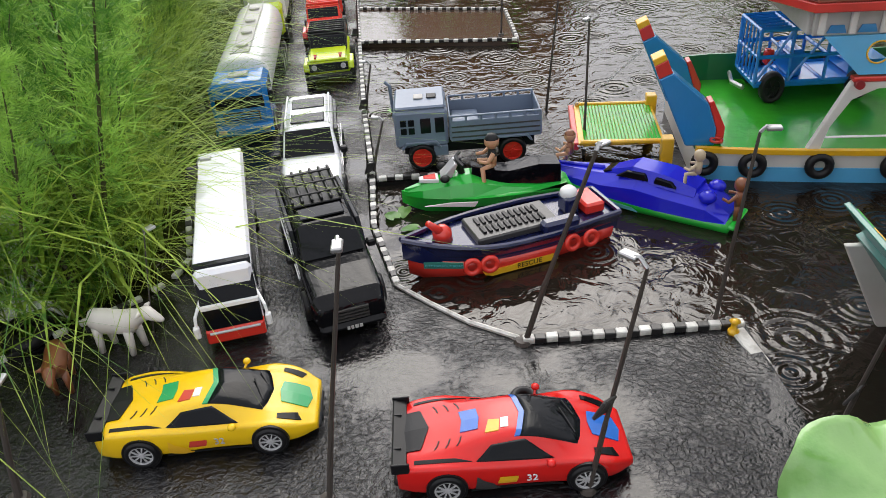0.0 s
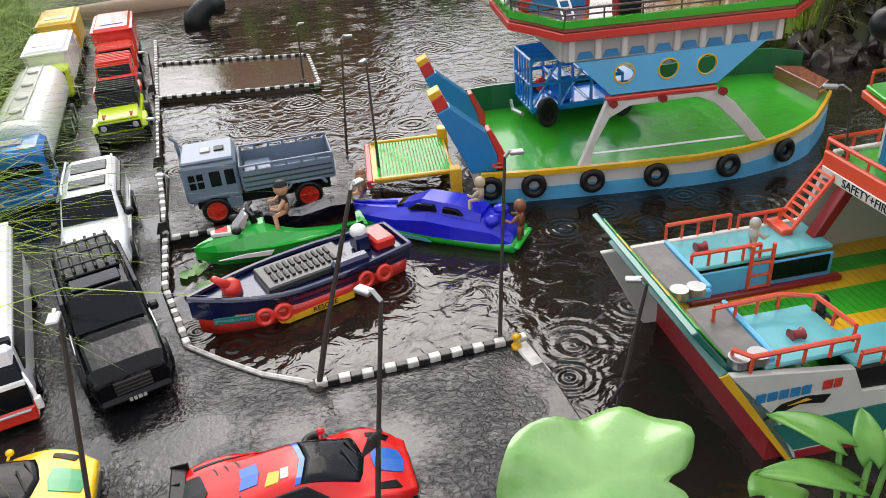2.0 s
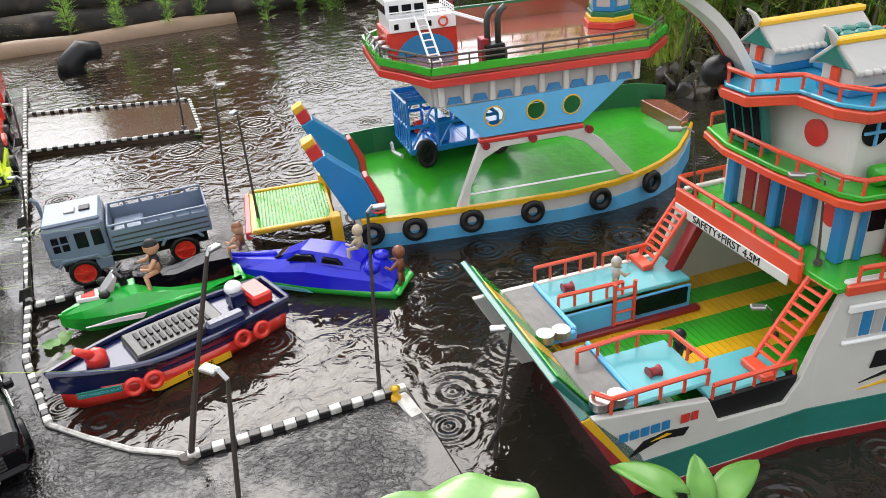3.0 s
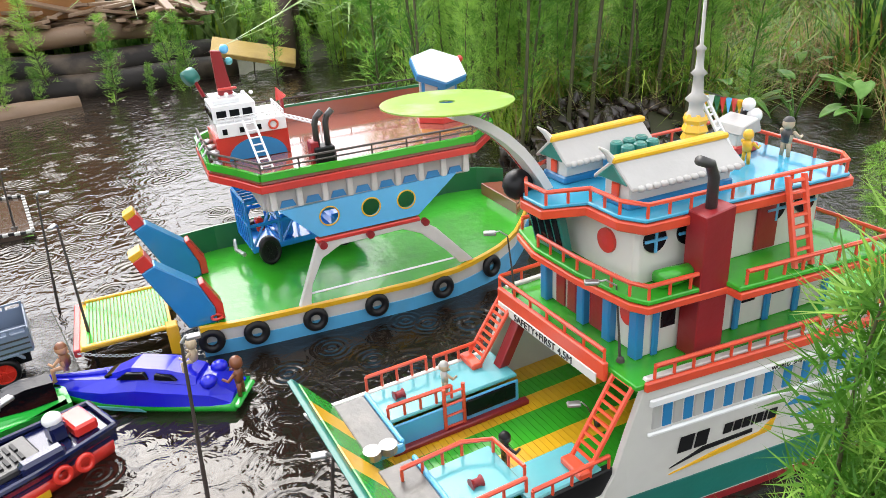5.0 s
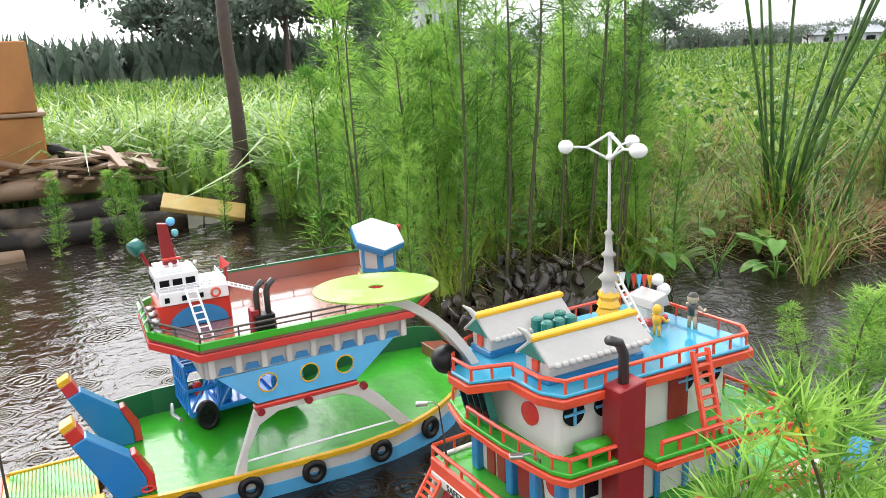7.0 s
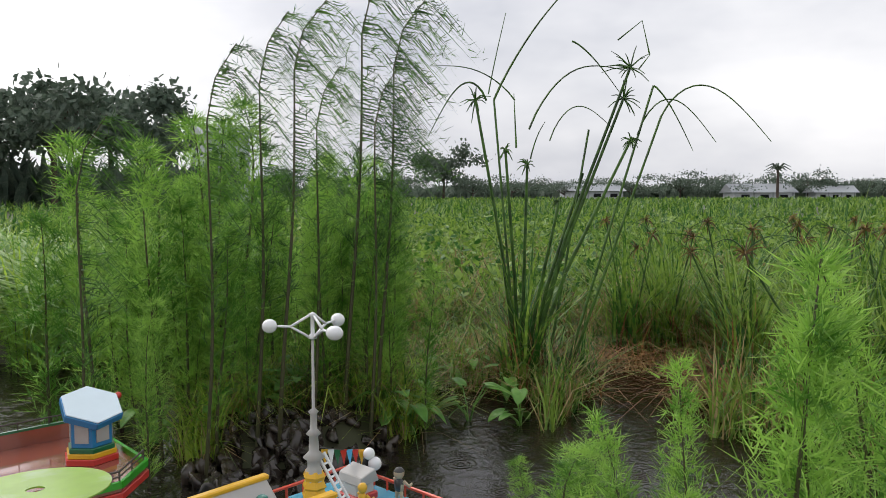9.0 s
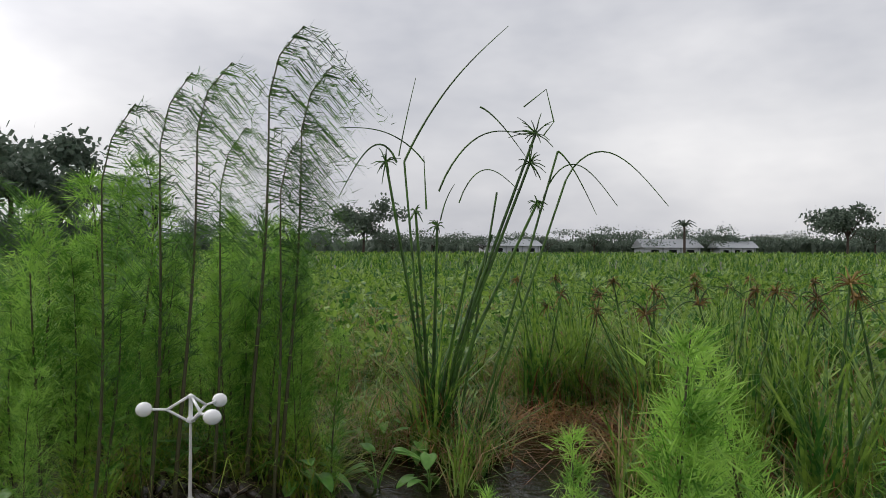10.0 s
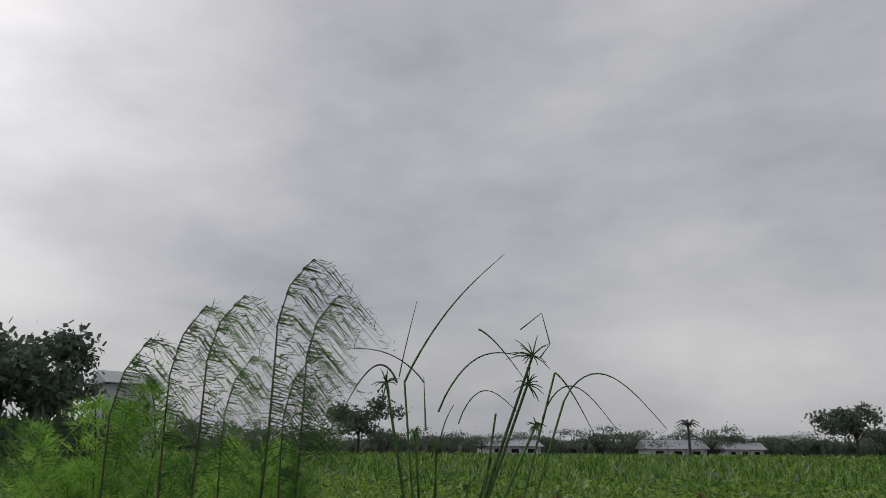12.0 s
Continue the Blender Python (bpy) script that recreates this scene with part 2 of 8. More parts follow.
ORANGE_RED = mat("orange_red_paint", (0.70, 0.075, 0.030), 0.3, vary=0.12, bump=0.15, coat=0.3, dirt=(0.3, 0.05, 0.03), dirt_amount=0.4)
DARK_RED = mat("dark_red_paint", (0.24, 0.012, 0.016), 0.4, vary=0.2, bump=0.25, coat=0.2)
GREEN = mat("green_deck_paint", (0.040, 0.36, 0.022), 0.16, vary=0.14, scale=14, bump=0.4, bscale=60, coat=0.15, dirt=(0.03, 0.16, 0.03), dirt_amount=0.4, dirt_scale=20)
DARK_GREEN = mat("dark_green_paint", (0.012, 0.13, 0.05), 0.3, vary=0.15, bump=0.15, coat=0.3)
TEAL = mat("teal_paint", (0.012, 0.155, 0.125), 0.3, vary=0.12, bump=0.15, coat=0.3, dirt=(0.02, 0.07, 0.06), dirt_amount=0.4)
YELLOW = mat("yellow_paint", (0.75, 0.42, 0.015), 0.3, vary=0.12, bump=0.2, coat=0.3, dirt=(0.35, 0.2, 0.03), dirt_amount=0.35)
SKY_BLUE = mat("light_blue_paint", (0.10, 0.42, 0.72), 0.3, vary=0.1, bump=0.15, coat=0.3, dirt=(0.12, 0.25, 0.35), dirt_amount=0.35)
AQUA = mat("aqua_deck_paint", (0.11, 0.40, 0.44), 0.14, vary=0.12, bump=0.3, bscale=50, coat=0.2)
BLUE = mat("blue_paint", (0.020, 0.19, 0.42), 0.3, vary=0.12, bump=0.15, coat=0.3)
ROOF_BLUE = mat("wet_blue_deck", (0.045, 0.36, 0.55), 0.12, vary=0.15, bump=0.2, bscale=50, coat=0.8)
BROWN_DECK = mat("wet_red_brown_deck", (0.27, 0.085, 0.055), 0.1, vary=0.2, scale=10, bump=0.2, bscale=40, coat=0.8)
GREY = mat("grey_paint", (0.42, 0.41, 0.39), 0.4, vary=0.12, bump=0.2, dirt=(0.2, 0.17, 0.14), dirt_amount=0.4)
DARK_GREY = mat("dark_grey_paint", (0.045, 0.043, 0.042), 0.3, vary=0.2, bump=0.3)
WORN_GREY = mat("worn_grey_flap", (0.13, 0.125, 0.12), 0.3, vary=0.25, bump=0.3, dirt=(0.30, 0.28, 0.25), dirt_amount=0.4, dirt_scale=40)
STEEL = mat("steel", (0.45, 0.45, 0.45), 0.35, metal=0.9, vary=0.2)
POLE = mat("dark_pole", (0.055, 0.045, 0.038), 0.5, vary=0.3, bump=0.3)
MUD = mat("wet_mud", (0.030, 0.022, 0.016), 0.25, vary=0.5, scale=20, bump=1.0, bscale=40, coat=0.3, dirt=(0.07, 0.05, 0.03), dirt_amount=0.8)
LIME_DISC = mat("lime_painted_disc", (0.26, 0.42, 0.05), 0.25, vary=0.2, scale=40, coat=0.1, dirt=(0.40, 0.50, 0.30), dirt_amount=0.7, dirt_scale=26)
FENNEL = leafy("fennel_leaf", (0.085, 0.24, 0.026), (0.42, 0.67, 0.13), trans=0.55)
GRASS = leafy("grass_blade", (0.06, 0.18, 0.018), (0.46, 0.62, 0.09), trans=0.5)
REED = leafy("broad_reed_blade", (0.13, 0.28, 0.06), (0.40, 0.58, 0.19), rough=0.3, trans=0.4)
FIELD = leafy("field_grass", (0.035, 0.13, 0.018), (0.27, 0.41, 0.065), trans=0.4)
STRAW = leafy("dry_grass", (0.20, 0.12, 0.045), (0.48, 0.36, 0.16), trans=0.3)
SEDGE = leafy("sedge_stem", (0.030, 0.075, 0.014), (0.09, 0.20, 0.03), trans=0.2)
LEAF = leafy("broad_leaf", (0.12, 0.32, 0.05), (0.24, 0.48, 0.10), rough=0.3, trans=0.35)
# plumes: the dark of a silhouette against the sky is put into the green
BACKLIT_PLUME = leafy("backlit_plume_leaf", (0.030, 0.09, 0.014), (0.14, 0.30, 0.05), trans=0.3)
PALE_LEAF = mat("pale_wet_leaf", (0.25, 0.45, 0.15), 0.16, vary=0.3, scale=24, bump=0.6, bscale=70, coat=0.3, dirt=(0.09, 0.28, 0.04), dirt_amount=0.85, dirt_scale=24)
RUSSET = leafy("russet_blade", (0.12, 0.045, 0.020), (0.42, 0.22, 0.085), trans=0.25)
STEM = mat("plant_stem", (0.060, 0.058, 0.022), 0.55, vary=0.5)
# far foliage: distance haze is mixed into the leaf colour as grey
HAZED_LEAF = leafy("hazed_tree_leaf", (0.07, 0.11, 0.075), (0.15, 0.19, 0.14), rough=0.7, trans=0.3)
BROWN_HEAD = leafy("brown_seed_head", (0.10, 0.055, 0.015), (0.30, 0.19, 0.05), trans=0.2)
BARK = mat("bark", (0.060, 0.040, 0.028), 0.7, vary=0.4, bump=0.8, bscale=60)


# ---- mesh helpers ----
def link(bm, name, material=None, smooth=False):
    me = bpy.data.meshes.new(name)
    bm.normal_update()
    bm.to_mesh(me)
    bm.free()
    if smooth:
        me.shade_smooth()
    ob = new(name, me)
    if material:
        me.materials.append(material)
    return ob


def part(name, bm, material, parent, label="", smooth=False):
    ob = link(bm, name, material, smooth)
    ob.parent = parent
    if label:
        ob["label"] = label
    return ob


def thing(name, m, label, category, group=""):
    ob = new(name)
    ob.empty_display_size = 0.02
    ob.matrix_world = m
    return tagged(ob, label, category, group)


def box(x0, x1, y0, y1, z0, z1, bevel=0.0015, bm=None):
    bm = bm or bmesh.new()
    c = Matrix.Translation(((x0 + x1) / 2, (y0 + y1) / 2, (z0 + z1) / 2)) @ Matrix.Diagonal((abs(x1 - x0), abs(y1 - y0), abs(z1 - z0), 1))
    r = bmesh.ops.create_cube(bm, size=1, matrix=c)
    if bevel:
        edges = list({e for v in r["verts"] for e in v.link_edges})
        bmesh.ops.bevel(bm, geom=edges, offset=min(bevel, 0.45 * min(abs(x1 - x0), abs(y1 - y0), abs(z1 - z0))), segments=1, affect="EDGES", clamp_overlap=True)
    return bm


def prism(pts, lo, hi, axis="z", bevel=0.001, bm=None):
    """A closed outline in the plane across the axis, given thickness from lo to hi."""
    bm = bm or bmesh.new()
    put = {"z": lambda a, b, c: (a, b, c), "y": lambda a, b, c: (a, c, b), "x": lambda a, b, c: (c, a, b)}[axis]
    bot = [bm.verts.new(put(a, b, lo)) for a, b in pts]
    top = [bm.verts.new(put(a, b, hi)) for a, b in pts]
    faces = [bm.faces.new(bot), bm.faces.new(top[::-1])]
    n = len(pts)
    for i in range(n):
        faces.append(bm.faces.new((bot[i], top[i], top[(i + 1) % n], bot[(i + 1) % n])))
    bmesh.ops.recalc_face_normals(bm, faces=faces)
    if bevel:
        edges = list({e for f in faces for e in f.edges})
        bmesh.ops.bevel(bm, geom=edges, offset=bevel, segments=1, affect="EDGES", clamp_overlap=True)
    return bm


def tube(points, r, seg=8, bm=None, r2=None, caps=True):
    """A round bar along points; the radius runs from r to r2."""
    bm = bm or bmesh.new()
    pts = [Vector(p) for p in points]
    r2 = r if r2 is None else r2
    loops = []
    side = None
    for i, p in enumerate(pts):
        d = (pts[min(i + 1, len(pts) - 1)] - pts[max(i - 1, 0)]).normalized()
        if side is None:
            side = d.orthogonal().normalized()
        side = (side - d * side.dot(d)).normalized()
        up = d.cross(side)
        rad = r + (r2 - r) * i / max(1, len(pts) - 1)
        loops.append([bm.verts.new(p + rad * (math.cos(a) * side + math.sin(a) * up)) for a in (2 * math.pi * k / seg for k in range(seg))])
    for a, b in zip(loops, loops[1:]):
        for k in range(seg):
            bm.faces.new((a[k], a[(k + 1) % seg], b[(k + 1) % seg], b[k]))
    if caps:
        bm.faces.new(loops[0][::-1])
        bm.faces.new(loops[-1])
    return bm


def lathe(profile, seg=20, m=None, bm=None, cap=True):
    """A turned body: (radius, height) pairs about the z axis."""
    bm = bm or bmesh.new()
    m = m or Matrix.Identity(4)
    loops = []
    for r, z in profile:
        if r < 1e-6:
            loops.append([bm.verts.new(m @ Vector((0, 0, z)))])
        else:
            loops.append([bm.verts.new(m @ Vector((r * math.cos(2 * math.pi * k / seg), r * math.sin(2 * math.pi * k / seg), z))) for k in range(seg)])
    for a, b in zip(loops, loops[1:]):
        for k in range(seg):
            q = [a[k % len(a)], a[(k + 1) % len(a)], b[(k + 1) % len(b)], b[k % len(b)]]
            q = list(dict.fromkeys(q))
            if len(q) > 2:
                bm.faces.new(q)
    for lp in (loops[0], loops[-1]):
        if cap and len(lp) > 2:
            bm.faces.new(lp)
    bmesh.ops.recalc_face_normals(bm, faces=bm.faces[:])
    return bm


def torus(R, r, m=None, seg=24, ring=10, bm=None):
    bm = bm or bmesh.new()
    m = m or Matrix.Identity(4)
    vs = [[bm.verts.new(m @ Vector(((R + r * math.cos(b)) * math.cos(a), (R + r * math.cos(b)) * math.sin(a), r * math.sin(b)))) for b in (2 * math.pi * j / ring for j in range(ring))] for a in (2 * math.pi * i / seg for i in range(seg))]
    for i in range(seg):
        for j in range(ring):
            bm.faces.new((vs[i][j], vs[(i + 1) % seg][j], vs[(i + 1) % seg][(j + 1) % ring], vs[i][(j + 1) % ring]))
    return bm


def ball(r, m=None, bm=None, seg=14, flat=1.0):
    bm = bm or bmesh.new()
    n = seg // 2
    return lathe([(r * math.sin(math.pi * i / n), -flat * r * math.cos(math.pi * i / n)) for i in range(n + 1)], seg, m, bm)


def loft(sections, bm=None, cap=True):
    """A skin over rings with the same number of points."""
    bm = bm or bmesh.new()
    loops = [[bm.verts.new(p) for p in s] for s in sections]
    n = len(loops[0])
    for a, b in zip(loops, loops[1:]):
        for k in range(n):
            bm.faces.new((a[k], a[(k + 1) % n], b[(k + 1) % n], b[k]))
    if cap:
        bm.faces.new(loops[0][::-1])
        bm.faces.new(loops[-1])
    bmesh.ops.recalc_face_normals(bm, faces=bm.faces[:])
    return bm


def railing(parent, path, z, height, material, step=0.024, r=0.0017, mid=False, closed=False):
    """A rail over short posts along a path of (x, y)."""
    pts = [Vector((x, y, z)) for x, y in path]
    bm = tube([p + Vector((0, 0, height)) for p in pts], r * 1.35, 6)
    if mid:
        tube([p + Vector((0, 0, height * 0.5)) for p in pts], r, 6, bm)
    rail = part("railing", bm, material, parent)
    post = None
    for a, b in zip(pts, pts[1:]):
        n = max(1, round((b - a).length / step))
        for i in range(n + 1 if b is pts[-1] else n):
            p = a.lerp(b, i / n)
            if post is None:
                post = part("post", tube([(0, 0, 0), (0, 0, height)], r, 6), material, rail)
                post.location = p
            else:
                c = post.copy()
                scene.collection.objects.link(c)
                c.location = p
    return rail


def ladder(parent, foot, head, width, material, rungs, across, r=0.0016):
    """Two stiles and rungs from foot to head; across is the direction of the rungs."""
    foot, head, across = Vector(foot), Vector(head), Vector(across).normalized() * width / 2
    bm = bmesh.new()
    for s in (-1, 1):
        tube([foot + s * across, head + s * across], r * 1.4, 6, bm)
    lad = part("ladder", bm, material, parent)
    for i in range(rungs):
        p = foot.lerp(head, (i + 0.5) / rungs)
        part("rung", tube([p - across, p + across], r, 5), material, lad)
    return lad


def writing(parent, words, m, size, material, name="lettering", extrude=0.0003):
    cu = bpy.data.curves.new(name, "FONT")
    cu.body, cu.size, cu.extrude, cu.align_x, cu.align_y = words, size, extrude, "CENTER", "CENTER"
    cu.materials.append(material)
    ob = new(name, cu)
    ob.parent = parent
    ob.matrix_local = m
    return ob


def bars(parent, m, widths, height, gap, material, name="lettering_bar", slant=0.0):
    """Plain bars in the place of a name."""
    bm = bmesh.new()
    x = -(sum(widths) + gap * (len(widths) - 1)) / 2
    for w in widths:
        prism([(x, -height / 2), (x + w, -height / 2), (x + w + slant, height / 2), (x + slant, height / 2)], 0, 0.0006, bevel=0, bm=bm)
        x += w + gap
    ob = part(name, bm, material, parent)
    ob.matrix_local = m
    return ob


# ---- ground, water, boards ----
def sstep(a, b, x):
    t = min(1.0, max(0.0, (x - a) / (b - a)))
    return t * t * (3 - 2 * t)


def road_left(y):
    """The left edge of the toy road."""
    return np.interp(y, [0.50, 0.61, 0.66, 0.71, 0.76, 0.95, 1.4, 2.4], [-0.62, -0.50, -0.44, -0.41, -0.395, -0.44, -0.53, -0.64])


def land(x, y):
    """The height of the ground: pond bed, banks, an islet and the field that rises far off."""
    d = math.hypot(x - 0.2, y)
    n = noise.noise((x * 1.7, y * 1.7, 0.3)) * 0.25 + noise.noise((x * 5, y * 5, 1.3)) * 0.06
    z = -0.07
    z = max(z, -0.07 + 0.11 * sstep(2.9, 3.5, d + n * 1.3))
    if y > 0.3:
        z = max(z, -0.07 + 0.10 * sstep(0.02, -0.10, x - road_left(y) + n * 0.12))
    else:
        z = max(z, -0.07 + 0.10 * sstep(-0.64, -0.80, x + n * 0.1))
    e = math.hypot((x - 1.72) / 0.50, (y - 1.42) / 0.36) + n * 0.7
    z = max(z, -0.07 + 0.13 * sstep(1.1, 0.45, e))
    if d > 4:
        z += 0.012 * (d - 4) if d < 70 else 0.79
    if z > -0.06:
        z += 0.018 * noise.noise((x * 9, y * 9, 2.0)) + 0.010 * noise.noise((x * 31, y * 31, 5.0))
    return z


def warp(k, n, reach):
    s = 2 * k / n - 1
    return math.copysign(2.6 * abs(s) + (reach - 2.6) * abs(s) ** 6, s)


bm = bmesh.new()
N = 190
grid = [[bm.verts.new((0.7 + warp(i, N, 400), 1.0 + warp(j, N, 400), 0)) for j in range(N + 1)] for i in range(N + 1)]
for col in grid:
    for v in col:
        v.co.z = land(v.co.x, v.co.y)
for i in range(N):
    for j in range(N):
        bm.faces.new((grid[i][j], grid[i + 1][j], grid[i + 1][j + 1], grid[i][j + 1]))
EARTH = mat("field_soil", (0.050, 0.055, 0.022), 0.6, vary=0.5, scale=3, bump=0.8, bscale=30, dirt=(0.028, 0.020, 0.014), dirt_amount=0.9, dirt_scale=6)
ground = tagged(link(bm, "ground", EARTH, True), "wet muddy ground and grassy field round the pond", "ground", kind="structure")

bm = bmesh.new()
bmesh.ops.create_grid(bm, x_segments=8, y_segments=8, size=5.0, matrix=Matrix.Translation((0.7, 1.0, 0)))
water = tagged(link(bm, "water", WATER), "dark muddy pond water rippled by rain", "water", kind="structure")

TOP = 0.010
road_pts = [(-0.80, -0.40), (-0.02, -0.40), (0.0, 0.298), (0.262, 0.292), (0.262, 0.528), (0.018, 0.532), (-0.118, 0.662), (-0.148, 0.80), (-0.172, 1.23), (-0.235, 2.35), (-0.62, 2.35), (-0.52, 1.4), (-0.435, 0.95), (-0.385, 0.76), (-0.40, 0.71), (-0.43, 0.67), (-0.50, 0.615), (-0.62, 0.53), (-0.80, 0.45)]
road = tagged(link(prism(road_pts, -0.03, TOP, bevel=0.002), "road", BOARD), "black-painted wet board laid as a toy road", "road", kind="structure")
road.data.materials.append(BOARD)
pier = tagged(link(prism([(-0.145, 0.945), (0.165, 0.935), (0.155, 1.19), (-0.165, 1.21)], -0.03, TOP - 0.001, bevel=0.002), "pavement", BOARD), "black wet landing board beside the road", "pier", kind="structure")
PIER_WOOD = mat("wet_brown_board", (0.055, 0.035, 0.024), 0.16, vary=0.3, scale=12, bump=0.5, bscale=50, coat=0.1)
far_pier = tagged(link(prism([(-0.198, 1.69), (0.175, 1.60), (0.178, 1.885), (-0.215, 2.02)], -0.03, TOP, bevel=0.002), "pavement", PIER_WOOD), "brown wet landing board further along the road", "pier", kind="structure")

KERB_W = mat("kerb_white", (0.62, 0.61, 0.57), 0.45, vary=0.15, bump=0.4, dirt=(0.12, 0.10, 0.08), dirt_amount=0.8, dirt_scale=60, rand=0.2)
KERB_B = mat("kerb_black", (0.014, 0.013, 0.013), 0.35, vary=0.3, bump=0.4, rand=0.2)
KERB_MESH = {}


def kerb(path, label, z=TOP, length=0.0125, width=0.0088, height=0.007, skip=0.0):
    """Blocks painted black and white by turns along a path."""
    ob = tagged(new("kerb"), label, "kerb", kind="structure")
    pts = [Vector((x, y, z)) for x, y in path]
    run, k = [], 0
    for a, b in zip(pts, pts[1:]):
        n = max(1, round((b - a).length / length))
        run += [(a.lerp(b, (i + 0.5) / n), math.atan2(b.y - a.y, b.x - a.x)) for i in range(n)]
    rng = random.Random(len(run))
    for p, turn in run:
        k += 1
        key = (k % 2, length, width, height)
        if k % 2 == 0 and rng.random() < skip:
            continue
        if key not in KERB_MESH:
            c = link(box(-length / 2, length / 2, -width / 2, width / 2, 0, height, 0.001), "kerb_block", (KERB_B, KERB_W)[k % 2])
            KERB_MESH[key] = c.data
        else:
            c = new("kerb_block", KERB_MESH[key])
        c.parent = ob
        c.matrix_local = Matrix.Translation(p + Vector((0, 0, rng.uniform(-0.0015, 0.0005)))) @ Matrix.Rotation(turn + rng.uniform(-0.05, 0.05), 4, "Z")
    return ob


kerb([(0.045, 0.306), (0.262, 0.297)], "black and white toy kerb on the near edge of the board", length=0.0125, width=0.009, height=0.003)
kerb([(-0.113, 0.655), (-0.144, 0.80), (-0.150, 0.955)], "black and white toy kerb beside the road")
kerb([(-0.150, 0.962), (-0.172, 1.23), (-0.235, 2.3)], "black and white toy kerb beside the road", length=0.0135)
kerb([(0.022, 0.528), (0.258, 0.523)], "black and white toy kerb on the edge of the landing board", width=0.0095, height=0.008)
kerb([(-0.140, 0.945), (0.0, 0.940)], "black and white toy kerb on the landing board")
kerb([(-0.198, 1.69), (0.170, 1.605)], "black and white toy kerb on the landing board", length=0.0115, width=0.008)
kerb([(-0.212, 2.015), (0.178, 1.885)], "black and white toy kerb on the landing board", length=0.0115, width=0.008)
kerb([(0.172, 1.61), (0.178, 1.88)], "black and white toy kerb on the landing board", length=0.0115, width=0.008)
kerb([(-0.62, 0.530), (-0.50, 0.622), (-0.43, 0.676), (-0.398, 0.715), (-0.388, 0.755), (-0.43, 0.92)], "worn black and white toy kerb with lost blocks", skip=0.8, height=0.006, length=0.016)
trim = tagged(link(tube([(-0.114, 0.655, TOP + 0.002), (-0.075, 0.612, TOP + 0.002), (-0.032, 0.569, TOP + 0.002), (0.020, 0.533, TOP + 0.002)], 0.003, 6), "trim", KERB_W), "white-painted strip along the edge of the board", "trim", kind="structure")
flap = tagged(link(box(-0.008, 0.008, -0.055, 0, -0.002, 0.002), "trim", KERB_W), "white-painted strip hanging into the water", "trim", kind="structure")
flap.matrix_world = pose(0.248, 0.516, 0.012, 6, 0, 9)

# ---- the ferry with the striped car deck ----
S1 = pose(0.335, 0.408, 0.0, 0, 0, -5.0)
ferry = thing("toy_ferry", S1, "hand-painted toy car ferry with orange-red rails, floating in the pond", "toy ship")
HW = 0.116
side_prof = [(0.105, -0.02), (0.66, -0.02), (0.70, 0.02), (0.715, 0.10), (0.62, 0.175), (0.60, 0.185), (0.268, 0.183), (0.236, 0.084), (0.222, 0.062), (0.150, 0.066), (0.137, 0.094), (0.020, 0.112)]
for s, nm in ((-1, "hull_side"), (1, "hull_side")):
    y0, y1 = (-HW, -HW + 0.007) if s < 0 else (HW - 0.007, HW)
    part(nm, prism(side_prof if s < 0 else [(0.055, 0.0), (0.66, -0.02), (0.70, 0.02), (0.715, 0.10), (0.62, 0.175), (0.60, 0.185), (0.262, 0.183), (0.235, 0.105), (0.0, 0.105)], y0, y1, "y"), WHITE, ferry, "white-painted wooden hull side")
    yy = y0 - 0.0012 if s < 0 else y1
    part("hull_band", prism([(0.093, 0.012), (0.69, 0.010), (0.708, 0.046), (0.069, 0.046)], yy, yy + 0.0012, "y", 0), TEAL, ferry, "teal painted band")
    part("hull_band", prism([(0.105, -0.02), (0.66, -0.02), (0.69, 0.007), (0.095, 0.009)], yy, yy + 0.0012, "y", 0), DARK_RED, ferry, "dark red painted band")
part("hull_bottom", prism([(0.07, -HW + 0.004), (0.69, -HW + 0.004), (0.69, HW - 0.004), (0.07, HW - 0.004)], -0.02, 0.055), DARK_RED, ferry)
# striped car deck, plank by plank
deck = part("car_deck", box(0.06, 0.62, -HW + 0.007, HW - 0.007, 0.050, 0.060), DARK_GREEN, ferry)
edges = [(-0.109, -0.040, GREEN), (-0.040, -0.013, YELLOW), (-0.013, 0.030, GREEN), (0.030, 0.057, YELLOW), (0.057, 0.084, GREEN), (0.084, 0.109, YELLOW)]
for y0, y1, m_ in edges:
    bm = bmesh.new()
    x = 0.062
    while x < 0.60:
        box(x, x + 0.0072, y0, y1, 0.060, 0.0635, 0, bm)
        x += 0.0078
    part("deck_stripe", bm, m_, deck, "grooved painted deck stripe")
# bow door leaning outwards
door = part("bow_door", prism([(0.060, 0.060), (0.066, 0.060), (-0.006, 0.155), (-0.012, 0.153)], -0.105, 0.112, "y"), TEAL, ferry, "teal bow door leaning outwards")
for y0, y1, m_ in ((-0.095, -0.045, GREEN), (-0.045, -0.008, YELLOW), (-0.008, 0.035, GREEN), (0.035, 0.070, YELLOW), (0.070, 0.105, GREEN)):
    part("door_stripe", prism([(0.0655, 0.064), (0.0672, 0.064), (0.0, 0.150), (-0.0017, 0.150)], y0, y1, "y", 0), m_, door)
part("hull_bow", prism([(0.100, -0.02), (0.106, -0.02), (0.070, 0.056), (0.016, 0.118), (0.010, 0.114), (0.056, 0.05)], -HW, HW, "y", 0.0005), TEAL, ferry, "teal raked bow plate")
part("bow_edge", prism([(0.100, -0.01), (0.095, -0.01), (0.010, 0.114), (0.018, 0.116)], -HW - 0.001, -HW + 0.02, "y", 0.0005), YELLOW, ferry, "yellow bow corner")
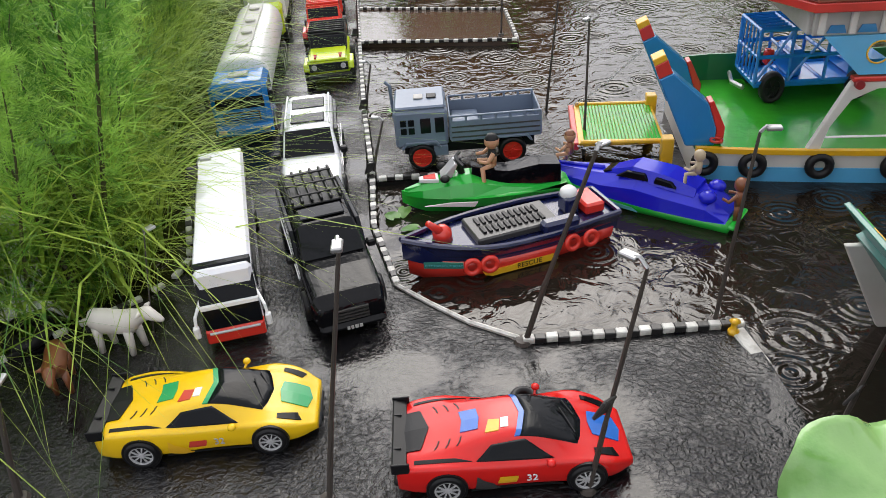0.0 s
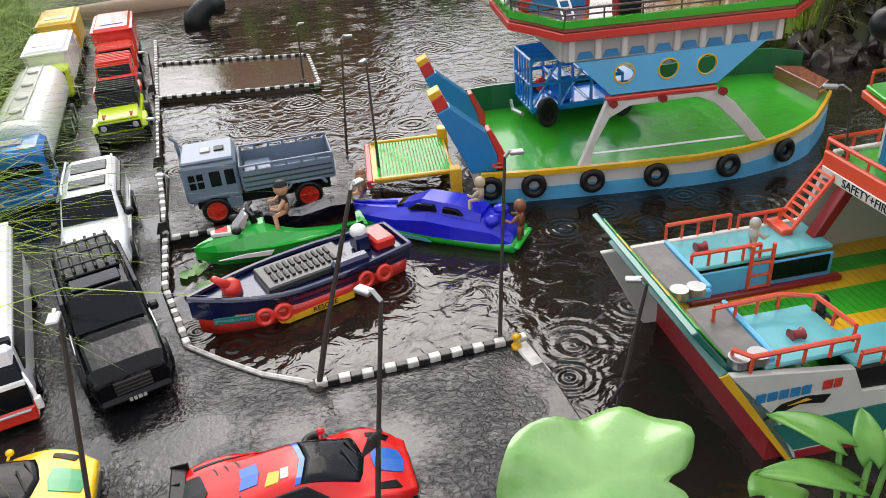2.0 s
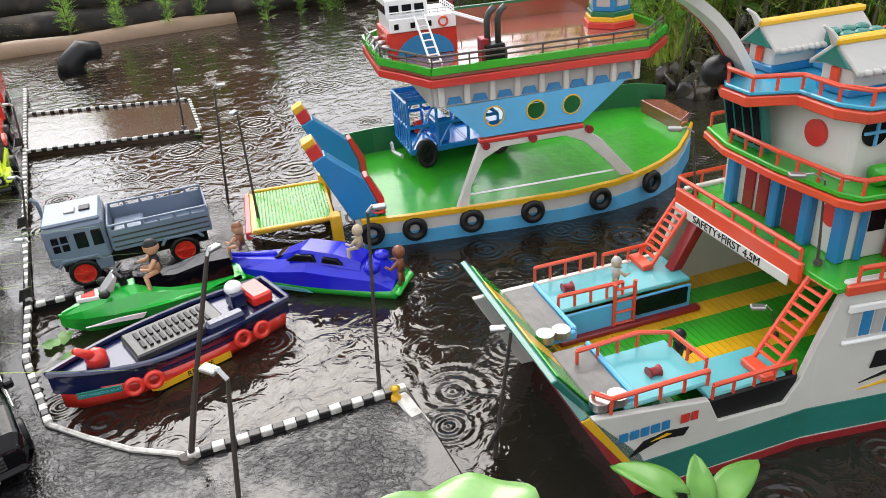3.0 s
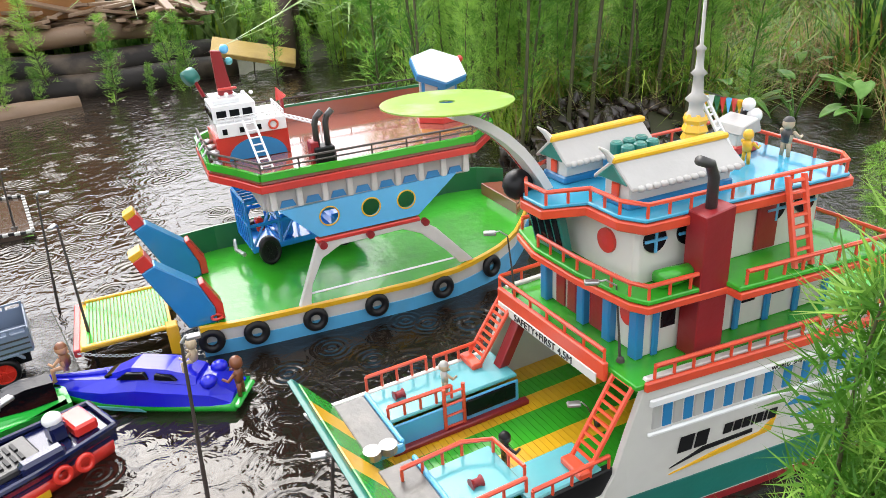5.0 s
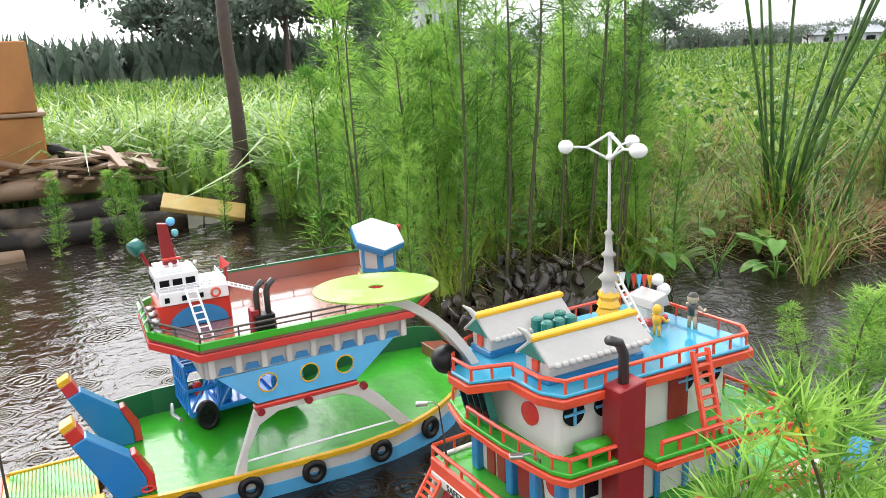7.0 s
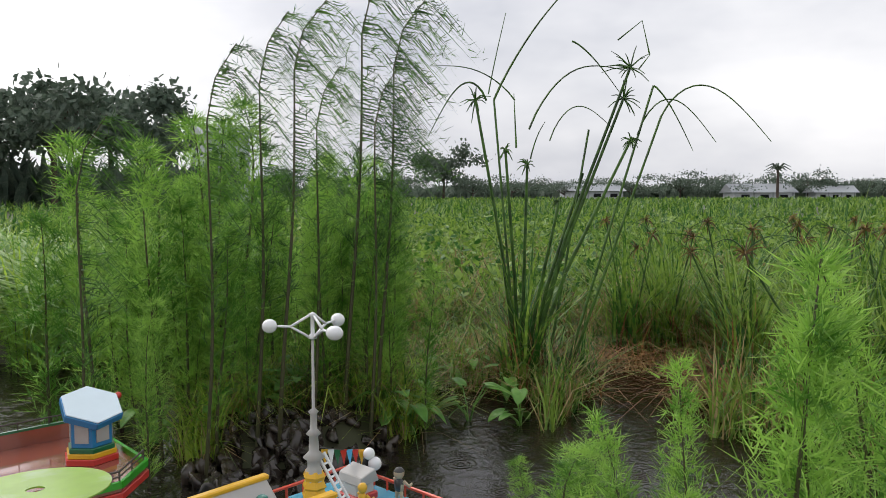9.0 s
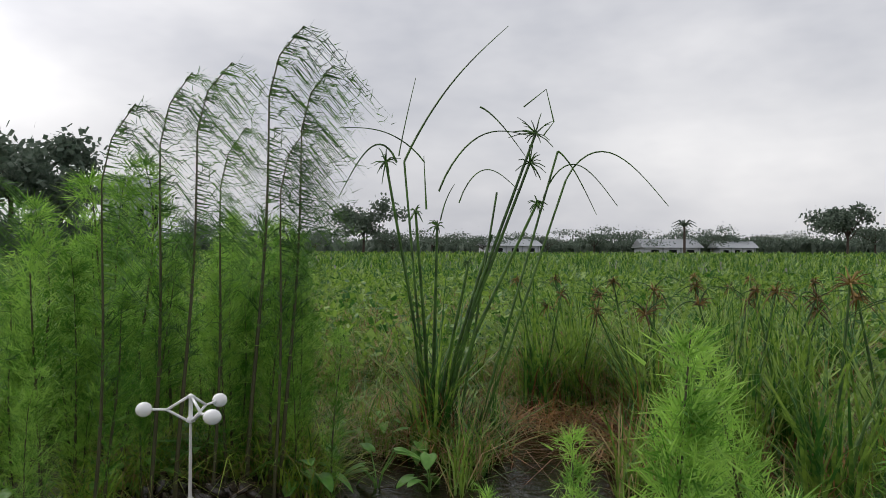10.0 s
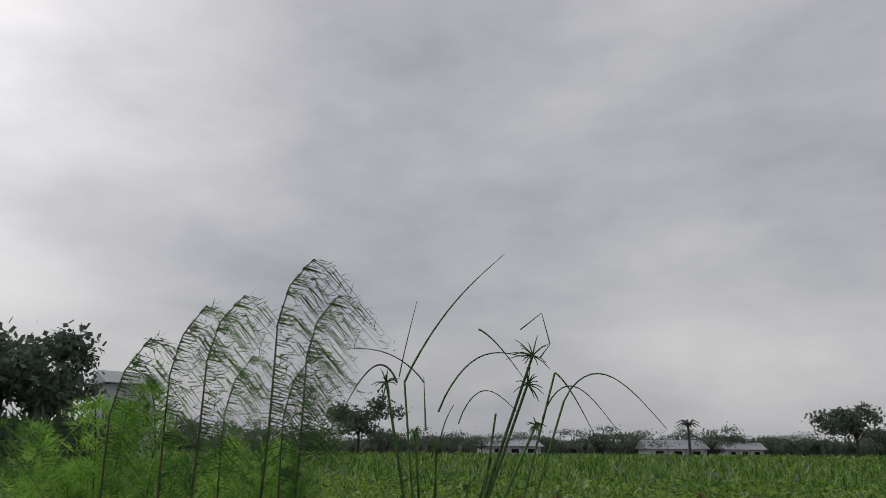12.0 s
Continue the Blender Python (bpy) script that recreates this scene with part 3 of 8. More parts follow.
# two grey flaps behind the door
for y0, y1 in ((0.005, 0.100), (-0.100, -0.018)):
    fl = part("ramp_flap", box(0.030, 0.066, y0, y1, 0.108, 0.112), WORN_GREY, ferry, "grey hinged flap")
    part("flap_border", box(0.066, 0.071, y0, y1, 0.100, 0.115), SKY_BLUE, fl)
    part("flap_border", box(0.028, 0.068, y0 - 0.005, y0, 0.104, 0.114), SKY_BLUE, fl)
    for y in (y0 + 0.012,):
        for dx in (0.0, 0.017):
            part("winch", lathe([(0.0, 0.0), (0.009, 0.0), (0.009, 0.008), (0.0, 0.008)], 14, pose(0.034 + dx, y0 - 0.008 + 0.004, 0.113, 0, 0, 0)), STEEL, ferry, "round steel winch")
# side platforms of the fore deck
for y0, y1, x0, x1, z in ((0.052, 0.110, 0.072, 0.235, 0.104), (-0.110, -0.040, 0.055, 0.140, 0.110), (-0.110, -0.062, 0.140, 0.225, 0.092)):
    pl = part("side_platform", box(x0, x1, y0, y1, z - 0.005, z), AQUA, ferry, "aqua painted platform")
    yi = y0 if y0 > 0 else y1
    part("platform_wall", box(x0, x1, yi - 0.003, yi, 0.063, z - 0.006), SKY_BLUE, pl)
    part("platform_foot", box(x0, x1 + 0.01, yi - 0.010 if y0 > 0 else yi, yi if y0 > 0 else yi + 0.010, 0.063, 0.070), DARK_RED, pl)
railing(ferry, [(0.075, 0.055), (0.150, 0.053)], 0.104, 0.016, ORANGE_RED, 0.018)
railing(ferry, [(0.075, 0.113), (0.150, 0.113)], 0.106, 0.018, ORANGE_RED, 0.018)
railing(ferry, [(0.160, 0.113), (0.225, 0.113)], 0.106, 0.014, ORANGE_RED, 0.018)
railing(ferry, [(0.030, -0.100), (0.040, -0.113), (0.135, -0.113)], 0.110, 0.016, ORANGE_RED, 0.022)
railing(ferry, [(0.045, -0.043), (0.110, -0.040), (0.138, -0.052), (0.142, -0.10)], 0.110, 0.016, ORANGE_RED, 0.022)
railing(ferry, [(0.142, -0.113), (0.230, -0.113)], 0.092, 0.015, ORANGE_RED, 0.022)
ladder(ferry, (0.150, 0.048, 0.064), (0.150, 0.048, 0.122), 0.024, ORANGE_RED, 4, (1, 0, 0))
part("dark_window", box(0.140, 0.236, -HW + 0.0030, -HW + 0.012, 0.056, 0.090), BLACK, ferry)
part("dark_window", box(0.165, 0.230, 0.047, 0.050, 0.075, 0.096), GLASS_DARK, ferry)
for y in (0.085, -0.082):
    part("mooring_drum", lathe([(0.0, 0), (0.006, 0), (0.004, 0.003), (0.004, 0.009), (0.006, 0.012), (0, 0.012)], 12, pose(0.095, y, 0.108 if y > 0 else 0.113, 90, 0, 90)), DARK_RED, ferry, "dark red mooring drum")
# slanting ladders up to the balcony, on red stringers
for s, foot, head in ((1, (0.205, 0.100, 0.105), (0.258, 0.100, 0.180)), (-1, (0.205, -0.098, 0.094), (0.258, -0.098, 0.178))):
    ladder(ferry, foot, head, 0.026, ORANGE_RED, 11, (0, 1, 0), 0.0019)
    part("ladder_foot", box(foot[0] - 0.010, foot[0] + 0.004, foot[1] - 0.016, foot[1] + 0.016, foot[2] - 0.002, foot[2] + 0.006), ORANGE_RED, ferry)
part("stringer", prism([(0.222, 0.104), (0.236, 0.104), (0.275, 0.176), (0.260, 0.176)], 0.070, 0.084, "y"), DARK_RED, ferry)
# balcony deck with the white sign under its edge
balc = part("balcony_deck", prism([(0.254, -HW - 0.002), (0.62, -HW - 0.002), (0.62, HW + 0.002), (0.254, HW + 0.002)], 0.174, 0.180), GREEN, ferry, "green balcony deck")
part("balcony_edge", box(0.248, 0.254, -0.080, 0.112, 0.164, 0.186), ORANGE_RED, balc)
part("sign_board", box(0.2462, 0.248, -0.070, 0.108, 0.158, 0.170), WHITE, balc, "white board with black lettering")
writing(balc, "SAFETY\u2605FIRST 4,5M".replace("\u2605", "+"), pose(0.2458, 0.02, 0.164, 90, 0, -90), 0.0125, BLACK)
railing(ferry, [(0.252, 0.112), (0.252, -0.075)], 0.184, 0.012, ORANGE_RED, 0.030)
railing(ferry, [(0.275, -0.116), (0.62, -0.116)], 0.182, 0.013, ORANGE_RED, 0.022)
railing(ferry, [(0.255, 0.116), (0.62, 0.116)], 0.182, 0.013, ORANGE_RED, 0.03)
part("balcony_edge", box(0.262, 0.62, -HW - 0.006, -HW - 0.001, 0.172, 0.183), ORANGE_RED, balc)
# side windows: a blue and pale strip behind the white side
for i in range(13):
    x = 0.275 + i * 0.024
    for k, m_ in ((0, GREY), (1, BLUE)):
        part("side_window", box(x + 0.012 * k, x + 0.012 * k + 0.0115, -HW - 0.0012, -HW + 0.003, 0.122, 0.150), m_, ferry)
part("window_ledge", box(0.27, 0.60, -HW - 0.004, -HW, 0.116, 0.121), CLEAN_WHITE, ferry)
part("window_ledge", box(0.27, 0.60, -HW - 0.004, -HW, 0.151, 0.160), CLEAN_WHITE, ferry)
writing(ferry, "WORLD  SHIPS", pose(0.43, -HW - 0.0045, 0.1555, 90, 0, 0), 0.0065, BLACK)
bars(ferry, pose(0.325, -HW - 0.0008, 0.092, 90, 0, 0), [0.017, 0.015], 0.019, 0.003, BLACK, slant=0.003)
bars(ferry, pose(0.395, -HW - 0.0008, 0.094, 90, 0, 0), [0.010, 0.009, 0.009, 0.003, 0.008, 0.003, 0.010], 0.012, 0.0024, BLACK, slant=0.002)
for pts, m_ in (([(0.30, 0.066), (0.34, 0.080), (0.40, 0.082), (0.40, 0.078), (0.34, 0.075)], BLACK), ([(0.30, 0.058), (0.36, 0.070), (0.41, 0.074), (0.43, 0.090), (0.425, 0.072), (0.37, 0.065)], YELLOW), ([(0.44, 0.098), (0.46, 0.105), (0.50, 0.085), (0.53, 0.112), (0.535, 0.104), (0.50, 0.078), (0.46, 0.096)], BLUE), ([(0.45, 0.080), (0.49, 0.086), (0.52, 0.082), (0.50, 0.075)], BLUE)):
    part("painted_swoosh", prism(pts, -HW - 0.0012, -HW, "y", 0), m_, ferry)
bars(ferry, pose(0.072, -HW - 0.0008, 0.082, 90, 0, 0), [0.0085, 0.0085, 0.008, 0.0085, 0.008], 0.0095, 0.0022, BLUE)
bars(ferry, pose(0.117, -HW - 0.0008, 0.083, 90, 0, 0), [0.0085, 0.007], 0.0095, 0.002, RED)
part("painted_swoosh", prism([(0.058, 0.056), (0.072, 0.070), (0.095, 0.074), (0.118, 0.071), (0.113, 0.063), (0.09, 0.067)], -HW - 0.0012, -HW, "y", 0), BLACK, ferry)
part("painted_swoosh", prism([(0.078, 0.068), (0.095, 0.0725), (0.100, 0.070), (0.090, 0.0685)], -HW - 0.0016, -HW, "y", 0), YELLOW, ferry)
# lower deckhouse with blue columns
part("deckhouse", box(0.290, 0.53, -0.080, 0.085, 0.180, 0.244), WHITE, ferry, "white lower deckhouse")
for y in (-0.083, -0.045, -0.005, 0.060):
    part("column", box(0.281, 0.291, y, y + 0.012, 0.180, 0.245), BLUE, ferry, "blue column")
part("passage", box(0.2862, 0.2895, -0.038, -0.008, 0.182, 0.236), DARK_RED, ferry, "dark red passage door")
for y in (0.015, 0.035):
    part("door", box(0.2875, 0.290, y, y + 0.016, 0.182, 0.240), DARK_RED, ferry, "dark red door")
for x in (0.30, 0.34, 0.40, 0.44, 0.48, 0.52):
    part("column", box(x, x + 0.008, -0.0835, -0.080, 0.180, 0.244), BLUE, ferry)
    part("cabin_window", box(x + 0.011, x + 0.028, -0.0815, -0.080, 0.205, 0.235), GLASS_DARK, ferry)
for x, y, n in ((0.2885, -0.062, -90),):
    part("porthole", lathe([(0, 0), (0.010, 0), (0.010, 0.002), (0, 0.002)], 20, pose(x + 0.001, y, 0.216, 90, 0, -90)), RED, ferry)
# middle deck
mid_out = [(0.272, 0.100), (0.258, 0.050), (0.258, -0.020), (0.266, -0.088), (0.275, -0.103), (0.36, -0.103), (0.36, -0.118), (0.548, -0.118), (0.548, 0.105)]
md = part("middle_deck", prism(mid_out, 0.244, 0.249), GREEN, ferry, "green middle deck with orange-red edge")
part("deck_edge", prism([(a - 0.002 if a < 0.3 else a + (0.002 if a > 0.5 else 0), b + (0.002 if b > 0 else -0.002)) for a, b in mid_out], 0.236, 0.2435), ORANGE_RED, md)
railing(ferry, [(0.262, 0.048), (0.262, -0.018), (0.268, -0.086), (0.277, -0.100), (0.345, -0.100)], 0.249, 0.013, ORANGE_RED, 0.02)
railing(ferry, [(0.37, -0.115), (0.545, -0.115), (0.545, 0.10)], 0.249, 0.013, ORANGE_RED, 0.022)
railing(ferry, [(0.275, 0.097), (0.545, 0.102)], 0.249, 0.013, ORANGE_RED, 0.03)
# wheelhouse
part("wheelhouse", prism([(0.283, -0.070), (0.285, 0.05), (0.508, 0.068), (0.508, -0.073), (0.288, -0.0738)], 0.249, 0.312), WHITE, ferry, "white wheelhouse with round portholes")
wf = part("slanted_window", prism([(0.268, 0.250), (0.276, 0.250), (0.262, 0.312), (0.252, 0.312)], 0.005, 0.062, "y"), TEAL, ferry, "dark teal slanting window front")
for i in range(4):
    part("window_pane", prism([(0.2655, 0.256), (0.2685, 0.256), (0.256, 0.306), (0.2525, 0.306)], 0.009 + i * 0.013, 0.018 + i * 0.013, "y", 0), GLASS_DARK, wf)
part("porthole", lathe([(0, 0), (0.012, 0), (0.012, 0.003), (0.004, 0.004), (0, 0.004)], 24, pose(0.2835, -0.036, 0.282, 90, 0, -90)), RED, ferry, "red round porthole cover")
for x in (0.303, 0.341, 0.448, 0.487):
    ph = part("porthole", lathe([(0, 0), (0.0125, 0), (0.0125, 0.002), (0, 0.002)], 24, pose(x, -0.0735, 0.292, 90, 0, 0)), GLASS_DARK, ferry, "round porthole with blue cross")
    part("cross", box(x - 0.0012, x + 0.0012, -0.0772, -0.0755, 0.280, 0.304, 0), SKY_BLUE, ph)
    part("cross", box(x - 0.012, x + 0.012, -0.0772, -0.0755, 0.2908, 0.2932, 0), SKY_BLUE, ph)
part("deck_door", box(0.425, 0.452, -0.0765, -0.0735, 0.252, 0.304), DARK_RED, ferry)
part("funnel", prism([(0.330, 0.180), (0.362, 0.180), (0.362, 0.324), (0.330, 0.318)], -0.104, -0.082, "y"), DARK_RED, ferry, "dark red funnel")
part("exhaust_pipe", tube([(0.346, -0.092, 0.31), (0.346, -0.092, 0.350), (0.338, -0.094, 0.364), (0.324, -0.096, 0.370)], 0.0048, 10), DARK_GREY, ferry, "dark bent exhaust pipe", True)
part("float", lathe([(0, 0), (0.009, 0), (0.009, 0.032), (0, 0.032)], 16, pose(0.298, -0.088, 0.259, 0, 90, 0)), GREEN, ferry, "green cylinder on the deck", True)
ladder(ferry, (0.440, -0.112, 0.250), (0.446, -0.090, 0.332), 0.020, ORANGE_RED, 8, (1, 0, 0), 0.002)
# roof deck
roof_out = [(0.252, 0.062), (0.232, 0.030), (0.232, -0.004), (0.272, -0.020), (0.272, -0.062), (0.285, -0.083), (0.525, -0.086), (0.540, -0.072), (0.540, 0.07), (0.30, 0.078)]
rd = part("roof_deck", prism(roof_out, 0.314, 0.318), ROOF_BLUE, ferry, "wet blue roof deck")
part("deck_edge", prism([(a + (-0.003 if a < 0.29 else 0.002), b * 1.03) for a, b in roof_out], 0.304, 0.3135), ORANGE_RED, rd)
railing(ferry, [(a + (0.003 if a < 0.29 else -0.002), b * 0.97) for a, b in roof_out + roof_out[:1]], 0.318, 0.013, ORANGE_RED, 0.024)
for x0, x1, y in ((0.288, 0.408, -0.040), (0.284, 0.390, 0.048)):
    h = part("roof_cabin", box(x0, x1, y - 0.017, y + 0.017, 0.318, 0.342), WHITE, ferry, "small white cabin with grey tiled roof")
    part("cabin_base", box(x0 - 0.002, x1 + 0.002, y - 0.019, y + 0.019, 0.318, 0.326), BLUE, h)
    part("cabin_door", box(x0 - 0.003, x0 - 0.0002, y - 0.005, y + 0.005, 0.327, 0.341), ORANGE_RED, h)
    for s in (-1, 1):
        part("roof_slope", prism([(y, 0.364), (y + s * 0.026, 0.342), (y + s * 0.026, 0.338), (y, 0.358)], x0 - 0.006, x1 + 0.006, "x"), GREY, h, "weathered grey roof slope")
        for i in range(14):
            x = x0 + (x1 - x0) * (i + 0.5) / 14
            part("eave_tile", ball(0.0048, pose(x, y + s * 0.025, 0.3405), None, 8, 0.7), GREY, h, "", True)
    part("gable", prism([(y - 0.020, 0.343), (y + 0.020, 0.343), (y, 0.360)], x0 - 0.007, x0 - 0.0005, "x"), TEAL, h)
    part("ridge", box(x0 - 0.009, x1 + 0.009, y - 0.005, y + 0.005, 0.360, 0.366), YELLOW, h, "pale yellow ridge beam")
    part("roof_horn", tube([(x0 - 0.006, y, 0.362), (x0 - 0.014, y, 0.372), (x0 - 0.022, y, 0.378)], 0.004, 8, None, 0.001), WHITE, h)
part("barrel_stand", box(0.330, 0.385, -0.004, 0.030, 0.318, 0.337), SKY_BLUE, ferry, "blue stand between the roof cabins")
for i in range(6):
    part("roof_barrel", lathe([(0, 0), (0.0068, 0), (0.0068, 0.016), (0.0050, 0.018), (0, 0.017)], 14, pose(0.340 + 0.0165 * (i % 3), 0.004 + 0.0165 * (i // 3), 0.337)), TEAL, ferry, "small teal barrel")
# mast
mast = part("mast", lathe([(0, 0), (0.016, 0), (0.016, 0.012), (0.010, 0.016), (0.010, 0.052), (0.0075, 0.056), (0.0075, 0.064), (0.012, 0.068), (0.006, 0.074), (0.005, 0.092), (0.0085, 0.095), (0.0042, 0.100), (0.0036, 0.118), (0.0058, 0.121), (0.0018, 0.125), (0.0014, 0.21), (0, 0.21)], 14, pose(0.432, 0.006, 0.318)), GREY, ferry, "turned grey mast", True)
tw = part("mast_tower", lathe([(0.0125, 0), (0.0155, 0.002), (0.0120, 0.009), (0.0145, 0.012), (0.0115, 0.019), (0.0138, 0.022), (0.0110, 0.029), (0.0130, 0.034), (0.0102, 0.040)], 6, pose(0.432, 0.006, 0.331)), YELLOW, mast, "ochre pagoda-like tower")
hub = part("wind_rotor", lathe([(0, 0), (0.005, 0.002), (0.004, 0.006), (0.0022, 0.008), (0.0022, 0.028), (0.005, 0.031), (0, 0.034)], 12, pose(0.432, 0.006, 0.524)), CLEAN_WHITE, mast, "white plastic rotor with three balls", True)
for k in range(3):
    a = radians(14 + 120 * k)
    c, s = math.cos(a), math.sin(a)
    bm = tube([(0.432 + 0.003 * c, 0.006 + 0.003 * s, 0.527), (0.432 + 0.024 * c, 0.006 + 0.024 * s, 0.540), (0.432 + 0.042 * c, 0.006 + 0.042 * s, 0.541)], 0.0016, 6)
    tube([(0.432 + 0.003 * c, 0.006 + 0.003 * s, 0.554), (0.432 + 0.024 * c, 0.006 + 0.024 * s, 0.540)], 0.0016, 6, bm)
    ball(0.0085, pose(0.432 + 0.047 * c, 0.006 + 0.047 * s, 0.541), bm)
    part("rotor_arm", bm, CLEAN_WHITE, hub, "", True)
ladder(ferry, (0.462, -0.020, 0.320), (0.445, 0.010, 0.385), 0.012, CLEAN_WHITE, 9, (1, 0.3, 0), 0.0014)
dh = part("dog_house", box(0.484, 0.512, -0.005, 0.022, 0.318, 0.340), WHITE, ferry, "small white hut with a grey roof")
part("hut_base", box(0.481, 0.515, -0.008, 0.025, 0.318, 0.327), RED, dh)
part("hut_roof", prism([(0.482, 0.340), (0.514, 0.340), (0.508, 0.356), (0.486, 0.350)], -0.010, 0.027, "y"), GREY, dh)
part("float_ball", ball(0.0085, pose(0.530, 0.012, 0.350)), CLEAN_WHITE, ferry, "white float ball", True)
part("float_ball", ball(0.010, pose(0.534, 0.030, 0.345)), BLACK, ferry, "black float ball", True)
part("float_ball", ball(0.0075, pose(0.526, 0.018, 0.362)), CLEAN_WHITE, ferry, "", True)
line = part("flag_line", tube([(0.445, 0.012, 0.392), (0.49, 0.022, 0.375), (0.515, 0.028, 0.368), (0.535, 0.030, 0.362)], 0.0006, 5), POLE, ferry)
for i, m_ in enumerate((YELLOW, CLEAN_WHITE, DARK_GREEN, RED, SKY_BLUE, RED, YELLOW, CLEAN_WHITE)):
    x = 0.452 + i * 0.0105
    part("pennant", prism([(x, 0.386 - i * 0.003), (x + 0.010, 0.384 - i * 0.003), (x + 0.006, 0.366 - i * 0.003)], 0.018 + i * 0.0012, 0.0188 + i * 0.0012, "y", 0), m_, line, "small coloured cloth pennant")
# curved arm with the painted disc
arm = bmesh.new()
sec = []
for i in range(13):
    a = i / 12
    x = float(np.interp(a, [0, 0.2, 0.4, 0.6, 0.8, 1], [0.264, 0.250, 0.232, 0.212, 0.188, 0.158]))
    z = float(np.interp(a, [0, 0.2, 0.4, 0.6, 0.8, 1], [0.308, 0.332, 0.356, 0.376, 0.394, 0.408]))
    sec.append([(x, 0.030, z), (x, 0.052, z), (x + 0.004, 0.052, z + 0.007 + 0.004 * (1 - a)), (x + 0.004, 0.030, z + 0.007 + 0.004 * (1 - a))])
part("disc_arm", loft(sec), WHITE, ferry, "curved white arm")
sec = [[(p[0] + 0.004, 0.0525, p[2] + 0.006) if k else (p[0] - 0.002, 0.0525, p[2] + 0.001) for k, p in enumerate(s[:2])] + [(s[1][0] - 0.002, 0.0545, s[1][2] + 0.001), (s[1][0] + 0.004, 0.0545, s[1][2] + 0.008)] for s in sec]
part("arm_trim", loft([[q[0], q[1], q[3], q[2]] for q in sec]), RED, ferry)
disc = bmesh.new()
lathe([(0.0075, 0.0), (0.060, 0.0), (0.060, 0.0014), (0.0075, 0.0014), (0.0075, 0.0)], 48, pose(0.155, 0.034, 0.424, -2.5, 1.5, 0), disc, False)
part("disc", disc, LIME_DISC, ferry, "lime-painted compact disc with a centre hole")
part("loudspeaker", ball(0.016, pose(0.240, 0.052, 0.322, 0, 40, 0)), BLACK, ferry, "black loudspeaker", True)
# stern: raised striped ramp
ramp = part("stern_ramp", prism([(0.655, 0.030), (0.662, 0.027), (0.715, 0.170), (0.708, 0.173)], -0.105, 0.075, "y"), GREEN, ferry, "raised green stern ramp with yellow stripe")
for y0, y1, m_ in ((-0.105, -0.088, SKY_BLUE), (-0.086, -0.066, GREEN), (-0.066, -0.030, YELLOW), (-0.030, 0.070, GREEN)):
    bm = bmesh.new()
    for i in range(18):
        a, b = i / 18, (i + 0.88) / 18
        prism([(0.6545 + 0.053 * a, 0.031 + 0.142 * a), (0.6545 + 0.053 * b, 0.031 + 0.142 * b), (0.6515 + 0.053 * b, 0.032 + 0.142 * b), (0.6515 + 0.053 * a, 0.032 + 0.142 * a)], y0, y1, "y", 0, bm)
    part("ramp_stripe", bm, m_, ramp)
part("stern_block", box(0.62, 0.66, -0.100, -0.080, 0.125, 0.155), SKY_BLUE, ferry)
railing(ferry, [(0.60, -0.116), (0.65, -0.116), (0.65, -0.06)], 0.150, 0.013, ORANGE_RED, 0.022)


def ferry_form(p):
    """The hull widens aft on its starboard side and its decks step up a little."""
    x, y, z = p
    if x > 0.25 and y < 0:
        y *= 1 + 1.15 * (x - 0.25)
    z += float(np.interp(z, [0.19, 0.236, 0.30, 0.40, 0.52, 0.57], [0, 0.008, 0.010, 0.010, 0.004, 0]))
    return Vector((x, y, z))


formed = set()
for o in ferry.children_recursive:
    if o.location.length > 1e-6:
        lo = ferry_form(o.location)
        if o.location.x > 0.27 and o.location.y < -0.1 and o.name.startswith("lettering"):
            o.rotation_euler.z -= radians(7.6)
        o.location = lo
    elif o.data.name not in formed and o.type == "MESH":
        formed.add(o.data.name)
        xs_ = [v.co.x for v in o.data.vertices]
        if min(xs_) < 0.249 and max(xs_) > 0.251:
            cut = bmesh.new()
            cut.from_mesh(o.data)
            bmesh.ops.bisect_plane(cut, geom=cut.verts[:] + cut.edges[:] + cut.faces[:], plane_co=(0.25, 0, 0), plane_no=(1, 0, 0))
            cut.to_mesh(o.data)
            cut.free()
        for v in o.data.vertices:
            v.co = ferry_form(v.co)

# ---- the second ferry with the tyres ----
S2 = pose(0.634, 0.962, 0.0, 0, 0, -9.0)
green_ship = thing("toy_ferry", S2, "hand-painted toy landing ferry with green deck and tyre fenders", "toy ship")
HB = 0.155


def hull_half(x, s=-1):
    """Half the beam of the second ferry, tapering to the stern."""
    if s > 0:
        return HB * np.interp(x, [-0.29, -0.22, 0.24, 0.30, 0.34], [0.92, 1.0, 1.0, 0.86, 0.60])
    return HB * np.interp(x, [-0.29, -0.22, -0.10, 0.03, 0.12, 0.17, 0.22, 0.26, 0.30, 0.34], [0.86, 0.93, 0.99, 1.04, 1.0, 0.93, 0.82, 0.64, 0.36, 0.05])


XS = [-0.29, -0.22, -0.14, -0.05, 0.04, 0.12, 0.15, 0.18, 0.21, 0.24, 0.26, 0.28, 0.30, 0.32, 0.34]


def sheer(x):
    return 0.050 + 0.018 * sstep(0.06, 0.34, x)


def hull_ring(x, z0, z1, grow=1.0):
    h, g = hull_half(x), hull_half(x, 1)
    return [(x, -h * grow * 0.93, z0), (x, -h * grow, z1), (x, g * grow, z1), (x, g * grow * 0.93, z0)]


